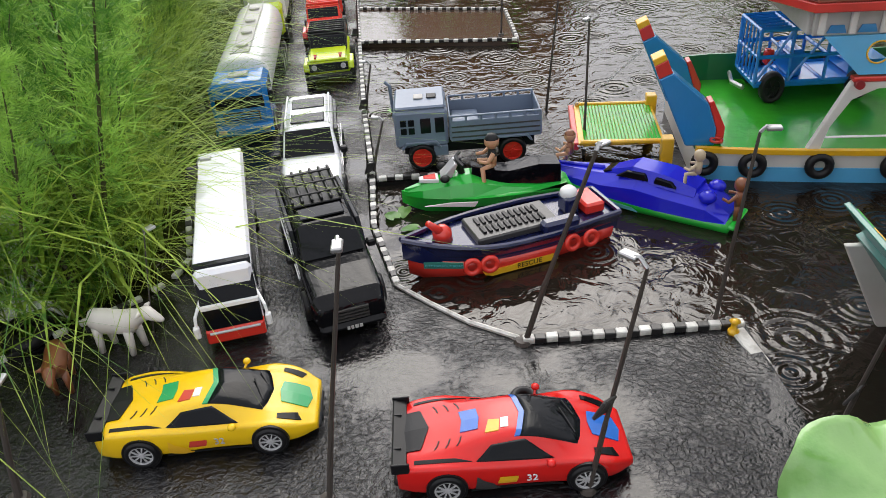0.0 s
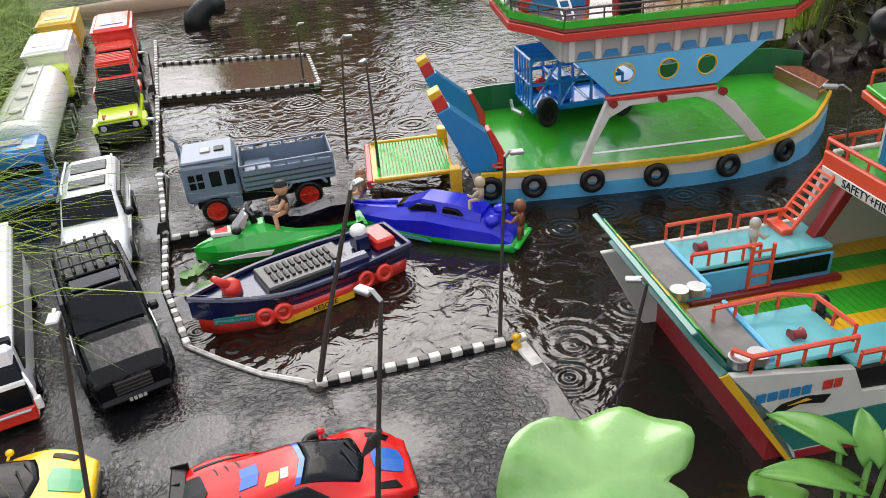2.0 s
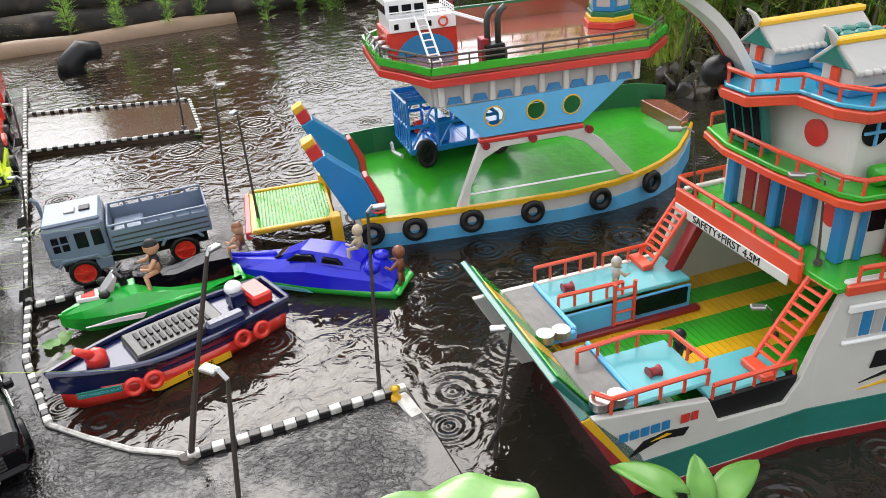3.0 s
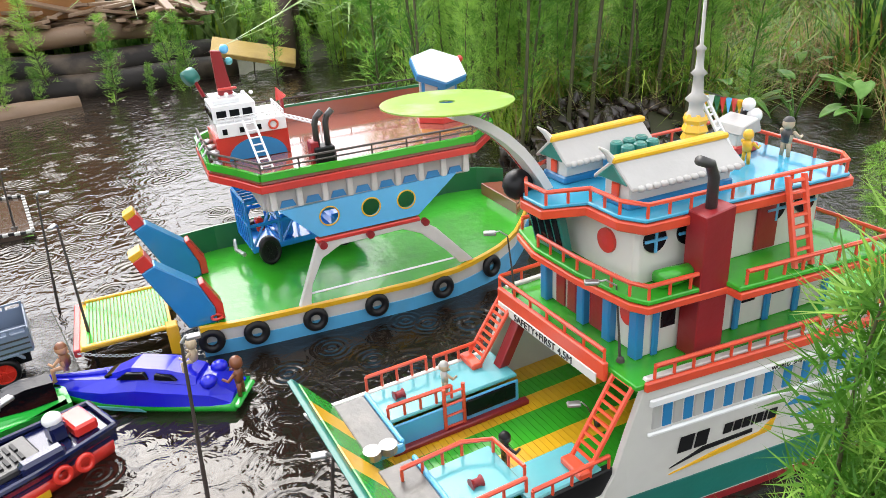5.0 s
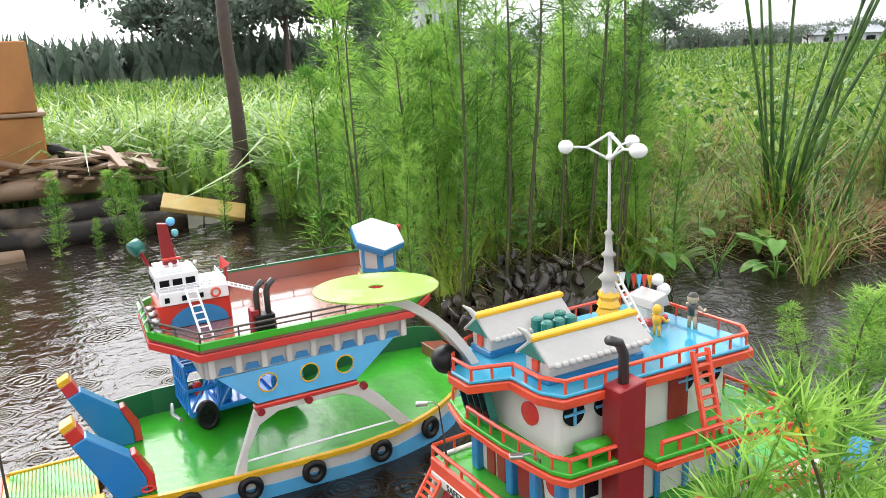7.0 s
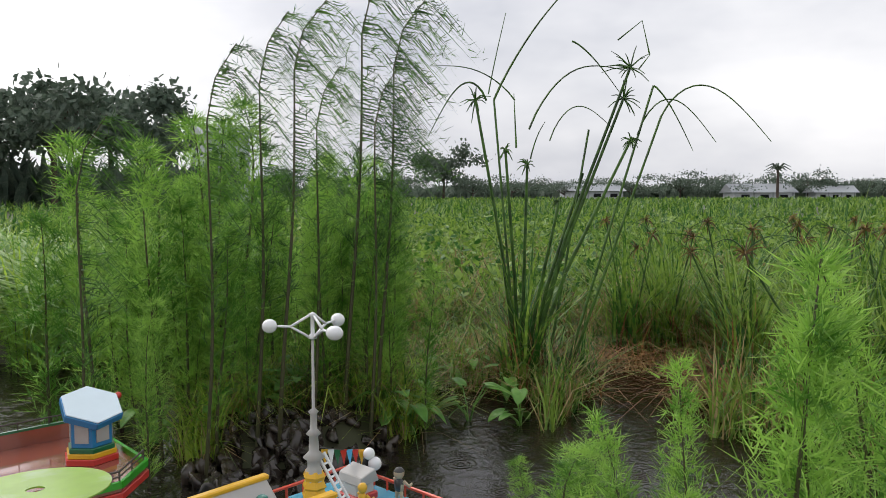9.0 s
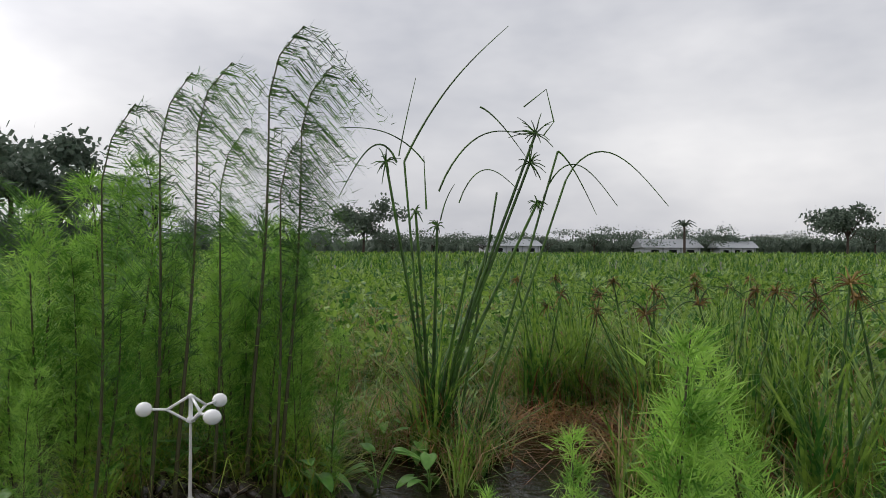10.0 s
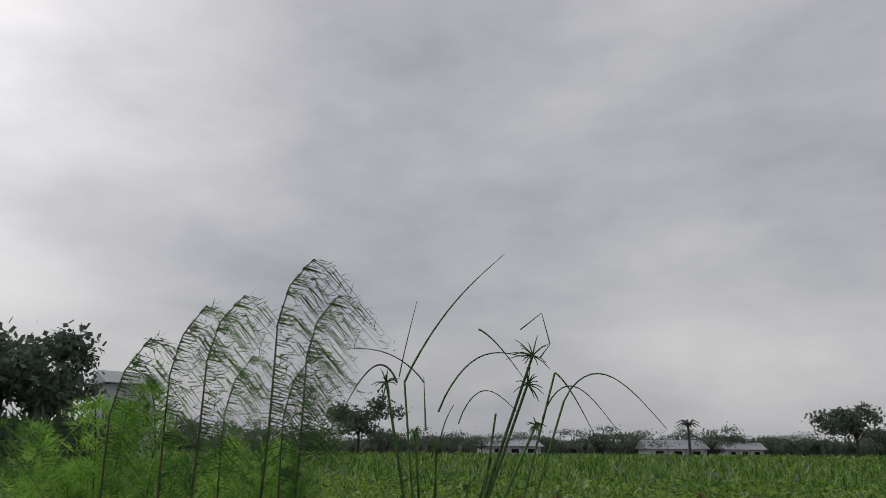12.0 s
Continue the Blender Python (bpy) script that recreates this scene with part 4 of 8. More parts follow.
part("hull", loft([hull_ring(x, -0.03, sheer(x) - 0.004) for x in XS]), WHITE, green_ship, "white and blue painted hull")
for s in (-1, 1):
    for lo, hi, m_, nm, off in ((-0.03, 0.024, SKY_BLUE, "hull_band", 0.0018), (0.046, 0.054, YELLOW, "gunwale", 0.004)):
        secs = []
        for x in XS:
            h, d = hull_half(x, s) * s, sheer(x) - 0.050
            k0, k1 = 0.93 + 0.07 * (lo + 0.03) / 0.08, 0.93 + 0.07 * (hi + 0.03) / 0.08
            secs.append([(x, h * k0 + s * off, lo + d * (lo > 0)), (x, h * k1 + s * off, hi + d), (x, h * k1 - s * 0.004, hi + d), (x, h * k0 - s * 0.004, lo + d * (lo > 0))])
        part(nm, loft(secs), m_, green_ship, "blue band" if m_ is SKY_BLUE else "yellow gunwale")
secs = [[(x, -hull_half(x) + 0.003, sheer(x) - 0.003), (x, hull_half(x, 1) - 0.003, sheer(x) - 0.003), (x, hull_half(x, 1) - 0.003, sheer(x)), (x, -hull_half(x) + 0.003, sheer(x))] for x in XS]
part("car_deck", loft(secs), GREEN, green_ship, "glossy wet green deck")
secs = [[(x, hull_half(x, 1) - 0.004, sheer(x) - 0.002), (x, hull_half(x, 1) + 0.001, sheer(x) - 0.002), (x, hull_half(x, 1) + 0.001, sheer(x) + 0.046), (x, hull_half(x, 1) - 0.004, sheer(x) + 0.046)] for x in XS]
part("far_bulwark", loft(secs), DARK_GREEN, green_ship)
part("aft_deck", prism([(0.295, 0.10), (0.335, 0.085), (0.335, -0.004), (0.300, -0.035)], 0.062, 0.090), BROWN_DECK, green_ship)
TYRE = None
for i, x in enumerate((-0.277, -0.212, -0.123, -0.025, 0.090, 0.190)):
    h = -(hull_half(x) * 0.985) - 0.006
    slope = math.degrees(math.atan2(-(hull_half(x + 0.02) - hull_half(x - 0.02)), 0.04))
    m = pose(x, h, 0.030 + (sheer(x) - 0.05) * 0.6, 84, 0, slope)
    if TYRE is None:
        TYRE = part("tyre_fender", torus(0.0135, 0.0062), BLACK, green_ship, "black rubber tyre fender", True)
        TYRE.matrix_local = m
    else:
        c = TYRE.copy()
        scene.collection.objects.link(c)
        c.matrix_local = m
# bow ramp with planks, towers and chains
rp = part("bow_ramp", prism([(-0.455, -0.088), (-0.325, -0.082), (-0.325, 0.064), (-0.455, 0.070)], 0.036, 0.042), YELLOW, green_ship, "lowered bow ramp, green planks with yellow frame")
for i in range(22):
    x = -0.446 + i * 0.0053
    part("plank", box(x, x + 0.0045, -0.080, 0.062, 0.042, 0.0445, 0.0006), GREEN, rp)
part("ramp_lip", box(-0.464, -0.454, -0.088, 0.070, 0.030, 0.043), RED, rp, "red hinge strip")
part("ramp_edge", box(-0.452, -0.326, -0.092, -0.084, 0.041, 0.047), YELLOW, rp)
part("ramp_edge", box(-0.452, -0.326, 0.064, 0.071, 0.041, 0.047), YELLOW, rp)
for y in (-0.110, 0.066):
    t0 = part("ramp_tower", prism([(-0.262, 0.050), (-0.303, 0.050), (-0.330, 0.110), (-0.349, 0.152), (-0.330, 0.161), (-0.277, 0.115), (-0.262, 0.075)], y - 0.014, y + 0.014, "y", 0.002), BLUE, green_ship, "blue slanting ramp tower with red and yellow tip")
    part("tower_tip", prism([(-0.3485, 0.1525), (-0.3305, 0.161), (-0.339, 0.180), (-0.356, 0.171)], y - 0.0135, y + 0.0135, "y"), RED, t0)
    part("tower_cap", prism([(-0.356, 0.171), (-0.339, 0.180), (-0.343, 0.188), (-0.360, 0.180)], y - 0.013, y + 0.013, "y"), YELLOW, t0)
    part("tower_back", prism([(-0.2615, 0.052), (-0.2615, 0.074), (-0.277, 0.116), (-0.270, 0.118), (-0.250, 0.078), (-0.250, 0.052)], y - 0.012, y + 0.012, "y"), RED, t0)
    part("tower_leg", box(-0.335, -0.318, y - 0.010, y + 0.010, -0.02, 0.060), YELLOW, t0)
for y in (-0.110, 0.072):
    a, b = Vector((-0.455, y * 0.9 - 0.005, 0.045)), Vector((-0.350, y, 0.130 if y > 0 else 0.02))
    bm = bmesh.new()
    for i in range(26):
        p = a.lerp(b, i / 25)
        p.z -= 0.006 * math.sin(math.pi * i / 25)
        torus(0.0022, 0.0007, Matrix.Translation(p) @ (b - a).to_track_quat("X", "Z").to_matrix().to_4x4() @ pose(0, 0, 0, 90 * (i % 2), 0, 0), 8, 4, bm)
    part("chain", bm, STEEL, green_ship, "steel chain")
part("valve_wheel", torus(0.008, 0.002, pose(-0.262, -0.130, 0.062)), RED, green_ship, "red hand wheel", True)
# arches on the near side
for x0, x1 in ((-0.143, 0.138),):
    pts = [(x0, 0.052), (x0 + 0.018, 0.052), (x0 + 0.024, 0.085), (x0 + 0.045, 0.125), (x0 + 0.075, 0.140), (x1 - 0.105, 0.142), (x1 - 0.075, 0.128), (x1 - 0.035, 0.090), (x1 - 0.010, 0.060), (x1 + 0.015, 0.060), (x1 - 0.045, 0.128), (x1 - 0.075, 0.150), (x0 + 0.040, 0.150)]
    ar = part("side_arch", prism(pts, -0.150, -0.140, "y"), WHITE, green_ship, "white arch on the deck side")
    part("arch_band", box(x0 + 0.040, x1 - 0.075, -0.152, -0.138, 0.150, 0.157), RED, ar)
    part("arch_rail", box(x0 + 0.02, x1 - 0.010, -0.147, -0.143, 0.068, 0.071), CLEAN_WHITE, ar)
    for x in (x0 + 0.048, x0 + 0.122, x1 - 0.068):
        part("light_drum", lathe([(0, 0), (0.006, 0), (0.006, 0.008), (0, 0.008)], 14, pose(x, -0.150, 0.148, 90, 0, 0)), DARK_RED, ar)
    # hanging blue side with three portholes
    bm = bmesh.new()
    outline = [(-0.150, 0.212), (0.130, 0.216), (0.061, 0.160), (-0.098, 0.160)]
    a_, b_, c_, d_ = outline
    ys = (-0.150, -0.146)
    R, CZ = 0.0145, 0.190
    # panel made of strips with round cut-outs
    def top(x):
        return a_[1] + (b_[1] - a_[1]) * (x - a_[0]) / (b_[0] - a_[0])
    def bot(x):
        return d_[1] if d_[0] <= x <= c_[0] else (a_[1] + (d_[1] - a_[1]) * (x - a_[0]) / (d_[0] - a_[0]) if x < d_[0] else c_[1] + (b_[1] - c_[1]) * (x - c_[0]) / (b_[0] - c_[0]))
    cen = [-0.079, -0.014, 0.043]
    cuts = sorted({a_[0], b_[0], c_[0], d_[0], *(c + R * math.cos(math.pi * k / 12) for c in cen for k in range(13))})
    for u, v in zip(cuts, cuts[1:]):
        mid_x = (u + v) / 2
        near = [c for c in cen if abs(mid_x - c) < R]
        if near:
            hu, hv = (math.sqrt(max(0, R * R - (q - near[0]) ** 2)) for q in (u, v))
            prism([(u, bot(u)), (v, bot(v)), (v, CZ - hv), (u, CZ - hu)], *ys, "y", 0, bm)
            prism([(u, CZ + hu), (v, CZ + hv), (v, top(v)), (u, top(u))], *ys, "y", 0, bm)
        else:
            prism([(u, bot(u) - 1e-5), (v, bot(v) - 1e-5), (v, top(v)), (u, top(u))], *ys, "y", 0, bm)
    bmesh.ops.remove_doubles(bm, verts=bm.verts[:], dist=0.00005)
    hp = part("hanging_side", bm, SKY_BLUE, green_ship, "light blue side panel with three round holes")
    for c in cen:
        part("porthole_ring", torus(R, 0.0012, pose(c, -0.1505, CZ, 90, 0, 0), 28, 6), YELLOW, hp, "", True)
# upper structure: grey ribbed side, red and green deck edge, wet brown deck
ZU = 0.262
part("under_deck", box(-0.165, 0.155, -0.145, 0.13, 0.212, 0.222), GREY, green_ship)
part("ribbed_side", box(-0.165, 0.155, -0.146, -0.138, 0.212, 0.256), GREY, green_ship, "grey ribbed side")
part("ribbed_end", box(-0.170, -0.163, -0.138, 0.13, 0.212, 0.256), GREY, green_ship)
for i in range(9):
    x = -0.160 + i * 0.0378
    part("rib", box(x, x + 0.009, -0.151, -0.1462, 0.214, 0.254), WHITE, green_ship)
    if i < 8:
        part("side_recess", prism([(x + 0.012, 0.216), (x + 0.036, 0.216), (x + 0.032, 0.226), (x + 0.016, 0.226)], -0.1482, -0.1462, "y", 0), BLUE, green_ship)
up_out = [(-0.225, -0.060), (-0.222, 0.105), (-0.19, 0.142), (0.20, 0.142), (0.222, 0.10), (0.222, -0.095), (0.158, -0.160), (-0.170, -0.160), (-0.195, -0.110)]
ud = part("upper_deck", prism(up_out, ZU - 0.004, ZU + 0.002), BROWN_DECK, green_ship, "wet red-brown upper deck")
part("deck_edge", prism([(a * 1.015, b * 1.015) for a, b in up_out], ZU - 0.016, ZU - 0.0045), RED, ud)
for a, b in zip(up_out, up_out[1:] + up_out[:1]):
    A, B = Vector((*a, 0)), Vector((*b, 0))
    d = (B - A).normalized()
    n_ = Vector((d.y, -d.x, 0)) * 0.003
    hgt = 0.032 if a[1] > 0.12 and b[1] > 0.12 else 0.012
    rim = [A - n_, B - n_, B + n_, A + n_]
    part("deck_rim", prism([(p.x, p.y) for p in rim], ZU + 0.0022, ZU + hgt - 0.004, bevel=0), BROWN_DECK if hgt > 0.02 else GREEN, ud)
    part("rim_cap", prism([(p.x, p.y) for p in rim], ZU + hgt - 0.004, ZU + hgt, bevel=0), DARK_GREEN if hgt > 0.02 else GREEN, ud)
railing(green_ship, [(0.219, -0.09), (0.157, -0.157), (-0.168, -0.157), (-0.193, -0.108), (-0.222, -0.058), (-0.219, 0.10)], ZU + 0.010, 0.016, POLE, 0.052, 0.0013, mid=True)
railing(green_ship, [(-0.188, 0.141), (0.198, 0.141)], ZU + 0.030, 0.014, POLE, 0.05, 0.0011)
# wheelhouse at the fore end of the upper deck
CY = -0.040
wh = part("wheelhouse_base", box(-0.206, -0.098, CY, CY + 0.09, ZU + 0.002, ZU + 0.040), RED, green_ship, "red wheelhouse base with a blue arch")
part("blue_arch", prism([(-0.192 + 0.044 * (1 - math.cos(math.pi * k / 12)), ZU + 0.003 + 0.031 * math.sin(math.pi * k / 12)) for k in range(13)], CY - 0.0015, CY + 0.0005, "y", 0), BLUE, wh)
part("bridge", prism([(-0.202, CY - 0.004), (-0.100, CY - 0.004), (-0.100, CY + 0.085), (-0.202, CY + 0.085)], ZU + 0.040, ZU + 0.060), CLEAN_WHITE, wh, "white bridge")
part("bridge", prism([(-0.204, CY + 0.006), (-0.140, CY + 0.006), (-0.140, CY + 0.075), (-0.204, CY + 0.075)], ZU + 0.060, ZU + 0.086), CLEAN_WHITE, wh, "white bridge top")
part("bridge", prism([(-0.200, CY + 0.012), (-0.160, CY + 0.012), (-0.160, CY + 0.068), (-0.200, CY + 0.068)], ZU + 0.086, ZU + 0.094), CLEAN_WHITE, wh, "white bridge top")
for k in range(4):
    part("bridge_window", box(-0.2055, -0.2035, CY + 0.010 + k * 0.016, CY + 0.022 + k * 0.016, ZU + 0.066, ZU + 0.078, 0), GLASS_DARK, wh)
for k in range(3):
    part("bridge_window", box(-0.198 + k * 0.019, -0.184 + k * 0.019, CY + 0.0045, CY + 0.0065, ZU + 0.066, ZU + 0.078, 0), GLASS_DARK, wh)
for x in (-0.195, -0.170, -0.145):
    part("bridge_window", box(x, x + 0.007, CY - 0.0052, CY - 0.003, ZU + 0.045, ZU + 0.053, 0), GLASS_DARK, wh)
part("life_ring", torus(0.0065, 0.0017, pose(-0.120, CY - 0.006, ZU + 0.050, 90, 0, 0), 16, 6), ORANGE_RED, wh, "orange life ring", True)
railing(green_ship, [(-0.200, CY - 0.002), (-0.102, CY - 0.002), (-0.102, CY + 0.083)], ZU + 0.060, 0.009, CLEAN_WHITE, 0.013, 0.0008, mid=True)
part("mast", prism([(-0.186, ZU + 0.094), (-0.164, ZU + 0.094), (-0.172, ZU + 0.158), (-0.186, ZU + 0.160)], CY + 0.036, CY + 0.048, "y"), DARK_RED, green_ship, "dark red mast")
part("mast_lamp", ball(0.007, pose(-0.166, CY + 0.042, ZU + 0.160)), SKY_BLUE, green_ship, "light blue mast lamp", True)
part("mast_lamp", ball(0.006, pose(-0.162, CY + 0.042, ZU + 0.142)), AQUA, green_ship, "aqua mast lamp", True)
part("drum_lamp", lathe([(0, 0), (0.012, 0), (0.012, 0.016), (0.008, 0.018), (0, 0.018)], 14, pose(-0.226, CY + 0.05, ZU + 0.122, 0, 70, 30)), TEAL, green_ship, "teal drum lamp", True)
part("lamp_bracket", tube([(-0.206, CY + 0.05, ZU + 0.094), (-0.216, CY + 0.05, ZU + 0.122)], 0.003, 6), DARK_RED, green_ship)
part("nose_cone", lathe([(0.009, 0), (0.0, 0.020)], 12, pose(-0.092, CY + 0.05, ZU + 0.075, 0, -20, 0)), RED, green_ship, "red cone")
part("cone_post", tube([(-0.092, CY + 0.05, ZU + 0.002), (-0.092, CY + 0.05, ZU + 0.076)], 0.003, 6), DARK_RED, green_ship)
ladder(green_ship, (-0.150, -0.112, ZU + 0.003), (-0.156, CY - 0.006, ZU + 0.062), 0.016, CLEAN_WHITE, 7, (1, 0.1, 0), 0.0013)
ladder(green_ship, (-0.050, -0.050, ZU + 0.040), (-0.100, CY + 0.004, ZU + 0.058), 0.016, CLEAN_WHITE, 8, (0.2, 1, 0), 0.0012)
part("ladder_post", tube([(-0.050, -0.050, ZU + 0.002), (-0.050, -0.050, ZU + 0.042)], 0.0016, 6), CLEAN_WHITE, green_ship)
st = part("stack_base", box(-0.084, -0.054, -0.138, -0.112, ZU + 0.002, ZU + 0.028), BLACK, green_ship, "black engine block")
part("stack_block", box(-0.088, -0.076, -0.132, -0.110, ZU + 0.002, ZU + 0.036), DARK_RED, st)
for x in (-0.077, -0.061):
    part("exhaust_pipe", tube([(x, -0.125, ZU + 0.028), (x, -0.125, ZU + 0.060), (x + 0.003, -0.126, ZU + 0.070), (x + 0.011, -0.128, ZU + 0.078)], 0.0046, 10), DARK_GREY, st, "dark bent exhaust pipe", True)
for k, y in enumerate((-0.050, -0.015, 0.020)):
    gear = part("deck_winch", lathe([(0, 0), (0.009, 0), (0.009, 0.004), (0.004, 0.006), (0.004, 0.016), (0.008, 0.018), (0.008, 0.022), (0, 0.023)], 12, pose(-0.213, y, ZU + 0.003)), STEEL, green_ship, "grey metal winch on the fore deck", True)
    part("winch_arm", tube([(-0.213, y, ZU + 0.020), (-0.224, y - 0.006, ZU + 0.030), (-0.230, y - 0.006, ZU + 0.022)], 0.002, 6), STEEL, gear)
for k in range(5):
    part("radar_bar", box(-0.192 + k * 0.012, -0.186 + k * 0.012, CY + 0.018, CY + 0.024, ZU + 0.094, ZU + 0.099 + 0.002 * (k % 2)), CLEAN_WHITE, wh)
part("radar_scanner", box(-0.188, -0.160, CY + 0.020, CY + 0.026, ZU + 0.104, ZU + 0.108), RED, wh, "small red radar scanner")
# six-sided hut at the aft end, its roof leaning
HX, HY = 0.172, 0.000


def hexa(r, z0, z1, turn=0.26):
    return prism([(r * math.cos(turn + k * math.pi / 3), r * math.sin(turn + k * math.pi / 3)) for k in range(6)], z0, z1)


hut = part("hexagon_hut", hexa(0.044, ZU + 0.002, ZU + 0.012), RED, green_ship, "six-sided hut with a pale leaning roof")
hut.matrix_local = pose(HX, HY, 0)
part("hut_band", hexa(0.041, ZU + 0.012, ZU + 0.020), YELLOW, hut)
part("hut_band", hexa(0.038, ZU + 0.020, ZU + 0.028), DARK_GREEN, hut)
part("hut_wall", hexa(0.034, ZU + 0.028, ZU + 0.074), BLUE, hut)
for k in range(6):
    a = 0.26 + (k + 0.5) * math.pi / 3
    part("hut_window", box(-0.001, 0.001, -0.011, 0.011, -0.016, 0.016, 0), GREY, hut).matrix_local = Matrix.Translation((0.030 * math.cos(a), 0.030 * math.sin(a), ZU + 0.052)) @ Matrix.Rotation(a, 4, "Z")
PALE = mat("pale_blue_roof", (0.62, 0.74, 0.80), 0.25, vary=0.05, bump=0.15, coat=0.4)
lid = part("hut_roof", hexa(0.050, 0.0, 0.012), BLUE, hut, "blue roof edge")
lid.matrix_local = pose(0, 0, ZU + 0.080, 26, 0, 8)
part("roof_sheet", hexa(0.0485, 0.0122, 0.0145), PALE, lid, "pale blue roof sheet")
part("red_cap", ball(0.006, pose(0.050, 0.012, 0.010)), RED, lid, "red knob", True)


# ---- toy vehicles on the road ----
CAR_YELLOW = mat("yellow_plastic", (0.82, 0.52, 0.006), 0.22, vary=0.05, coat=0.25)
CAR_RED = mat("red_plastic", (0.62, 0.012, 0.010), 0.22, vary=0.06, coat=0.2, spec=0.4)
STICKER_GREEN = mat("green_sticker", (0.02, 0.32, 0.10), 0.25, coat=0.4)
STICKER_BLUE = mat("blue_sticker", (0.02, 0.13, 0.50), 0.25, coat=0.4)
STICKER_RED = mat("red_sticker", (0.55, 0.05, 0.03), 0.25, coat=0.4)
CHROME = mat("silver_plastic", (0.60, 0.60, 0.61), 0.25, metal=0.35, vary=0.05)
TRUCK_GREY = mat("slate_blue_plastic", (0.145, 0.185, 0.255), 0.35, vary=0.08, bump=0.1, coat=0.2)
BUS_WHITE = mat("glossy_white_plastic", (0.82, 0.83, 0.88), 0.15, vary=0.02, coat=0.6)
CAB_BLUE = mat("cab_blue_plastic", (0.015, 0.20, 0.62), 0.2, vary=0.06, coat=0.6)
LIME = mat("lime_plastic", (0.52, 0.68, 0.01), 0.22, vary=0.05, coat=0.6)
GREEN_PLASTIC = mat("bright_green_plastic", (0.015, 0.42, 0.04), 0.2, vary=0.06, coat=0.6)
NAVY = mat("navy_plastic", (0.008, 0.012, 0.060), 0.2, vary=0.1, coat=0.6)
BOAT_BLUE = mat("royal_blue_plastic", (0.010, 0.014, 0.52), 0.22, vary=0.06, coat=0.25, spec=0.35)
SCARLET = mat("scarlet_plastic", (0.68, 0.035, 0.022), 0.25, vary=0.05, coat=0.5)
SKIN = mat("tan_plastic", (0.50, 0.27, 0.15), 0.4, vary=0.1)
BROWN = mat("brown_plastic", (0.20, 0.065, 0.022), 0.35, vary=0.12, coat=0.3)
BEIGE = mat("beige_plastic", (0.45, 0.36, 0.24), 0.4, vary=0.1)


def wheel(parent, x, y, z, r, w, rim=CHROME, spokes=8, side=-1):
    tyre = part("wheel", lathe([(r * 0.62, -w / 2), (r * 0.92, -w / 2), (r, -w * 0.3), (r, w * 0.3), (r * 0.92, w / 2), (r * 0.70, w / 2), (r * 0.66, w * 0.2)], 24, None, None, False), BLACK, parent, "black rubber tyre", True)
    tyre.matrix_local = pose(x, y + side * 0.002, z, 90 * -side, 0, 0)
    hubm = bmesh.new()
    lathe([(r * 0.60, w * 0.30), (r * 0.70, w * 0.30), (r * 0.70, w * 0.46), (r * 0.60, w * 0.44), (r * 0.60, w * 0.30)], 24, None, hubm, False)
    lathe([(0, w * 0.36), (r * 0.18, w * 0.36), (r * 0.14, w * 0.46), (0, w * 0.46)], 12, None, hubm)
    for k in range(spokes):
        a = 2 * math.pi * k / spokes
        d = Vector((math.cos(a), math.sin(a), 0))
        tube([d * r * 0.12 + Vector((0, 0, w * 0.40)), d * r * 0.64 + Vector((0, 0, w * 0.38))], r * 0.055, 4, hubm)
    part("rim", hubm, rim, tyre)
    part("wheel_disc", lathe([(0, w * 0.18), (r * 0.63, w * 0.18), (r * 0.63, w * 0.22), (0, w * 0.22)], 16), DARK_GREY if rim is CHROME else rim, tyre)
    return tyre


def car_shell(stations):
    """A car body skinned over rings: x, half width, sill, shoulder, roof half width, roof height."""
    rings = []
    for x, w, z0, zs, wr, zr in stations:
        half = [(w * 0.92, z0), (w, z0 + (zs - z0) * 0.35), (w * 0.97, zs), (wr, zr - (zr - zs) * 0.12), (wr * 0.72, zr)]
        rings.append([(x, y, z) for y, z in half] + [(x, -y, z) for y, z in half[::-1]])
    return loft(rings)


CAR_X = (-0.104, -0.096, -0.078, -0.060, -0.040, -0.018, 0.004, 0.022, 0.040, 0.060, 0.080, 0.096, 0.106)
CAR_W = (0.037, 0.0425, 0.0455, 0.0465, 0.0450, 0.0435, 0.0430, 0.0430, 0.0440, 0.0455, 0.0440, 0.0385, 0.0290)
CAR_S = (0.0345, 0.0375, 0.0400, 0.0405, 0.0380, 0.0350, 0.0340, 0.0340, 0.0355, 0.0360, 0.0315, 0.0235, 0.0175)
CAR_R = (0.026, 0.027, 0.0275, 0.027, 0.0265, 0.0265, 0.026, 0.025, 0.0245, 0.0245, 0.0235, 0.021, 0.016)
CAR_Z = (0.0370, 0.0400, 0.0430, 0.0455, 0.0490, 0.0530, 0.0550, 0.0535, 0.0475, 0.0395, 0.0325, 0.0245, 0.0180)


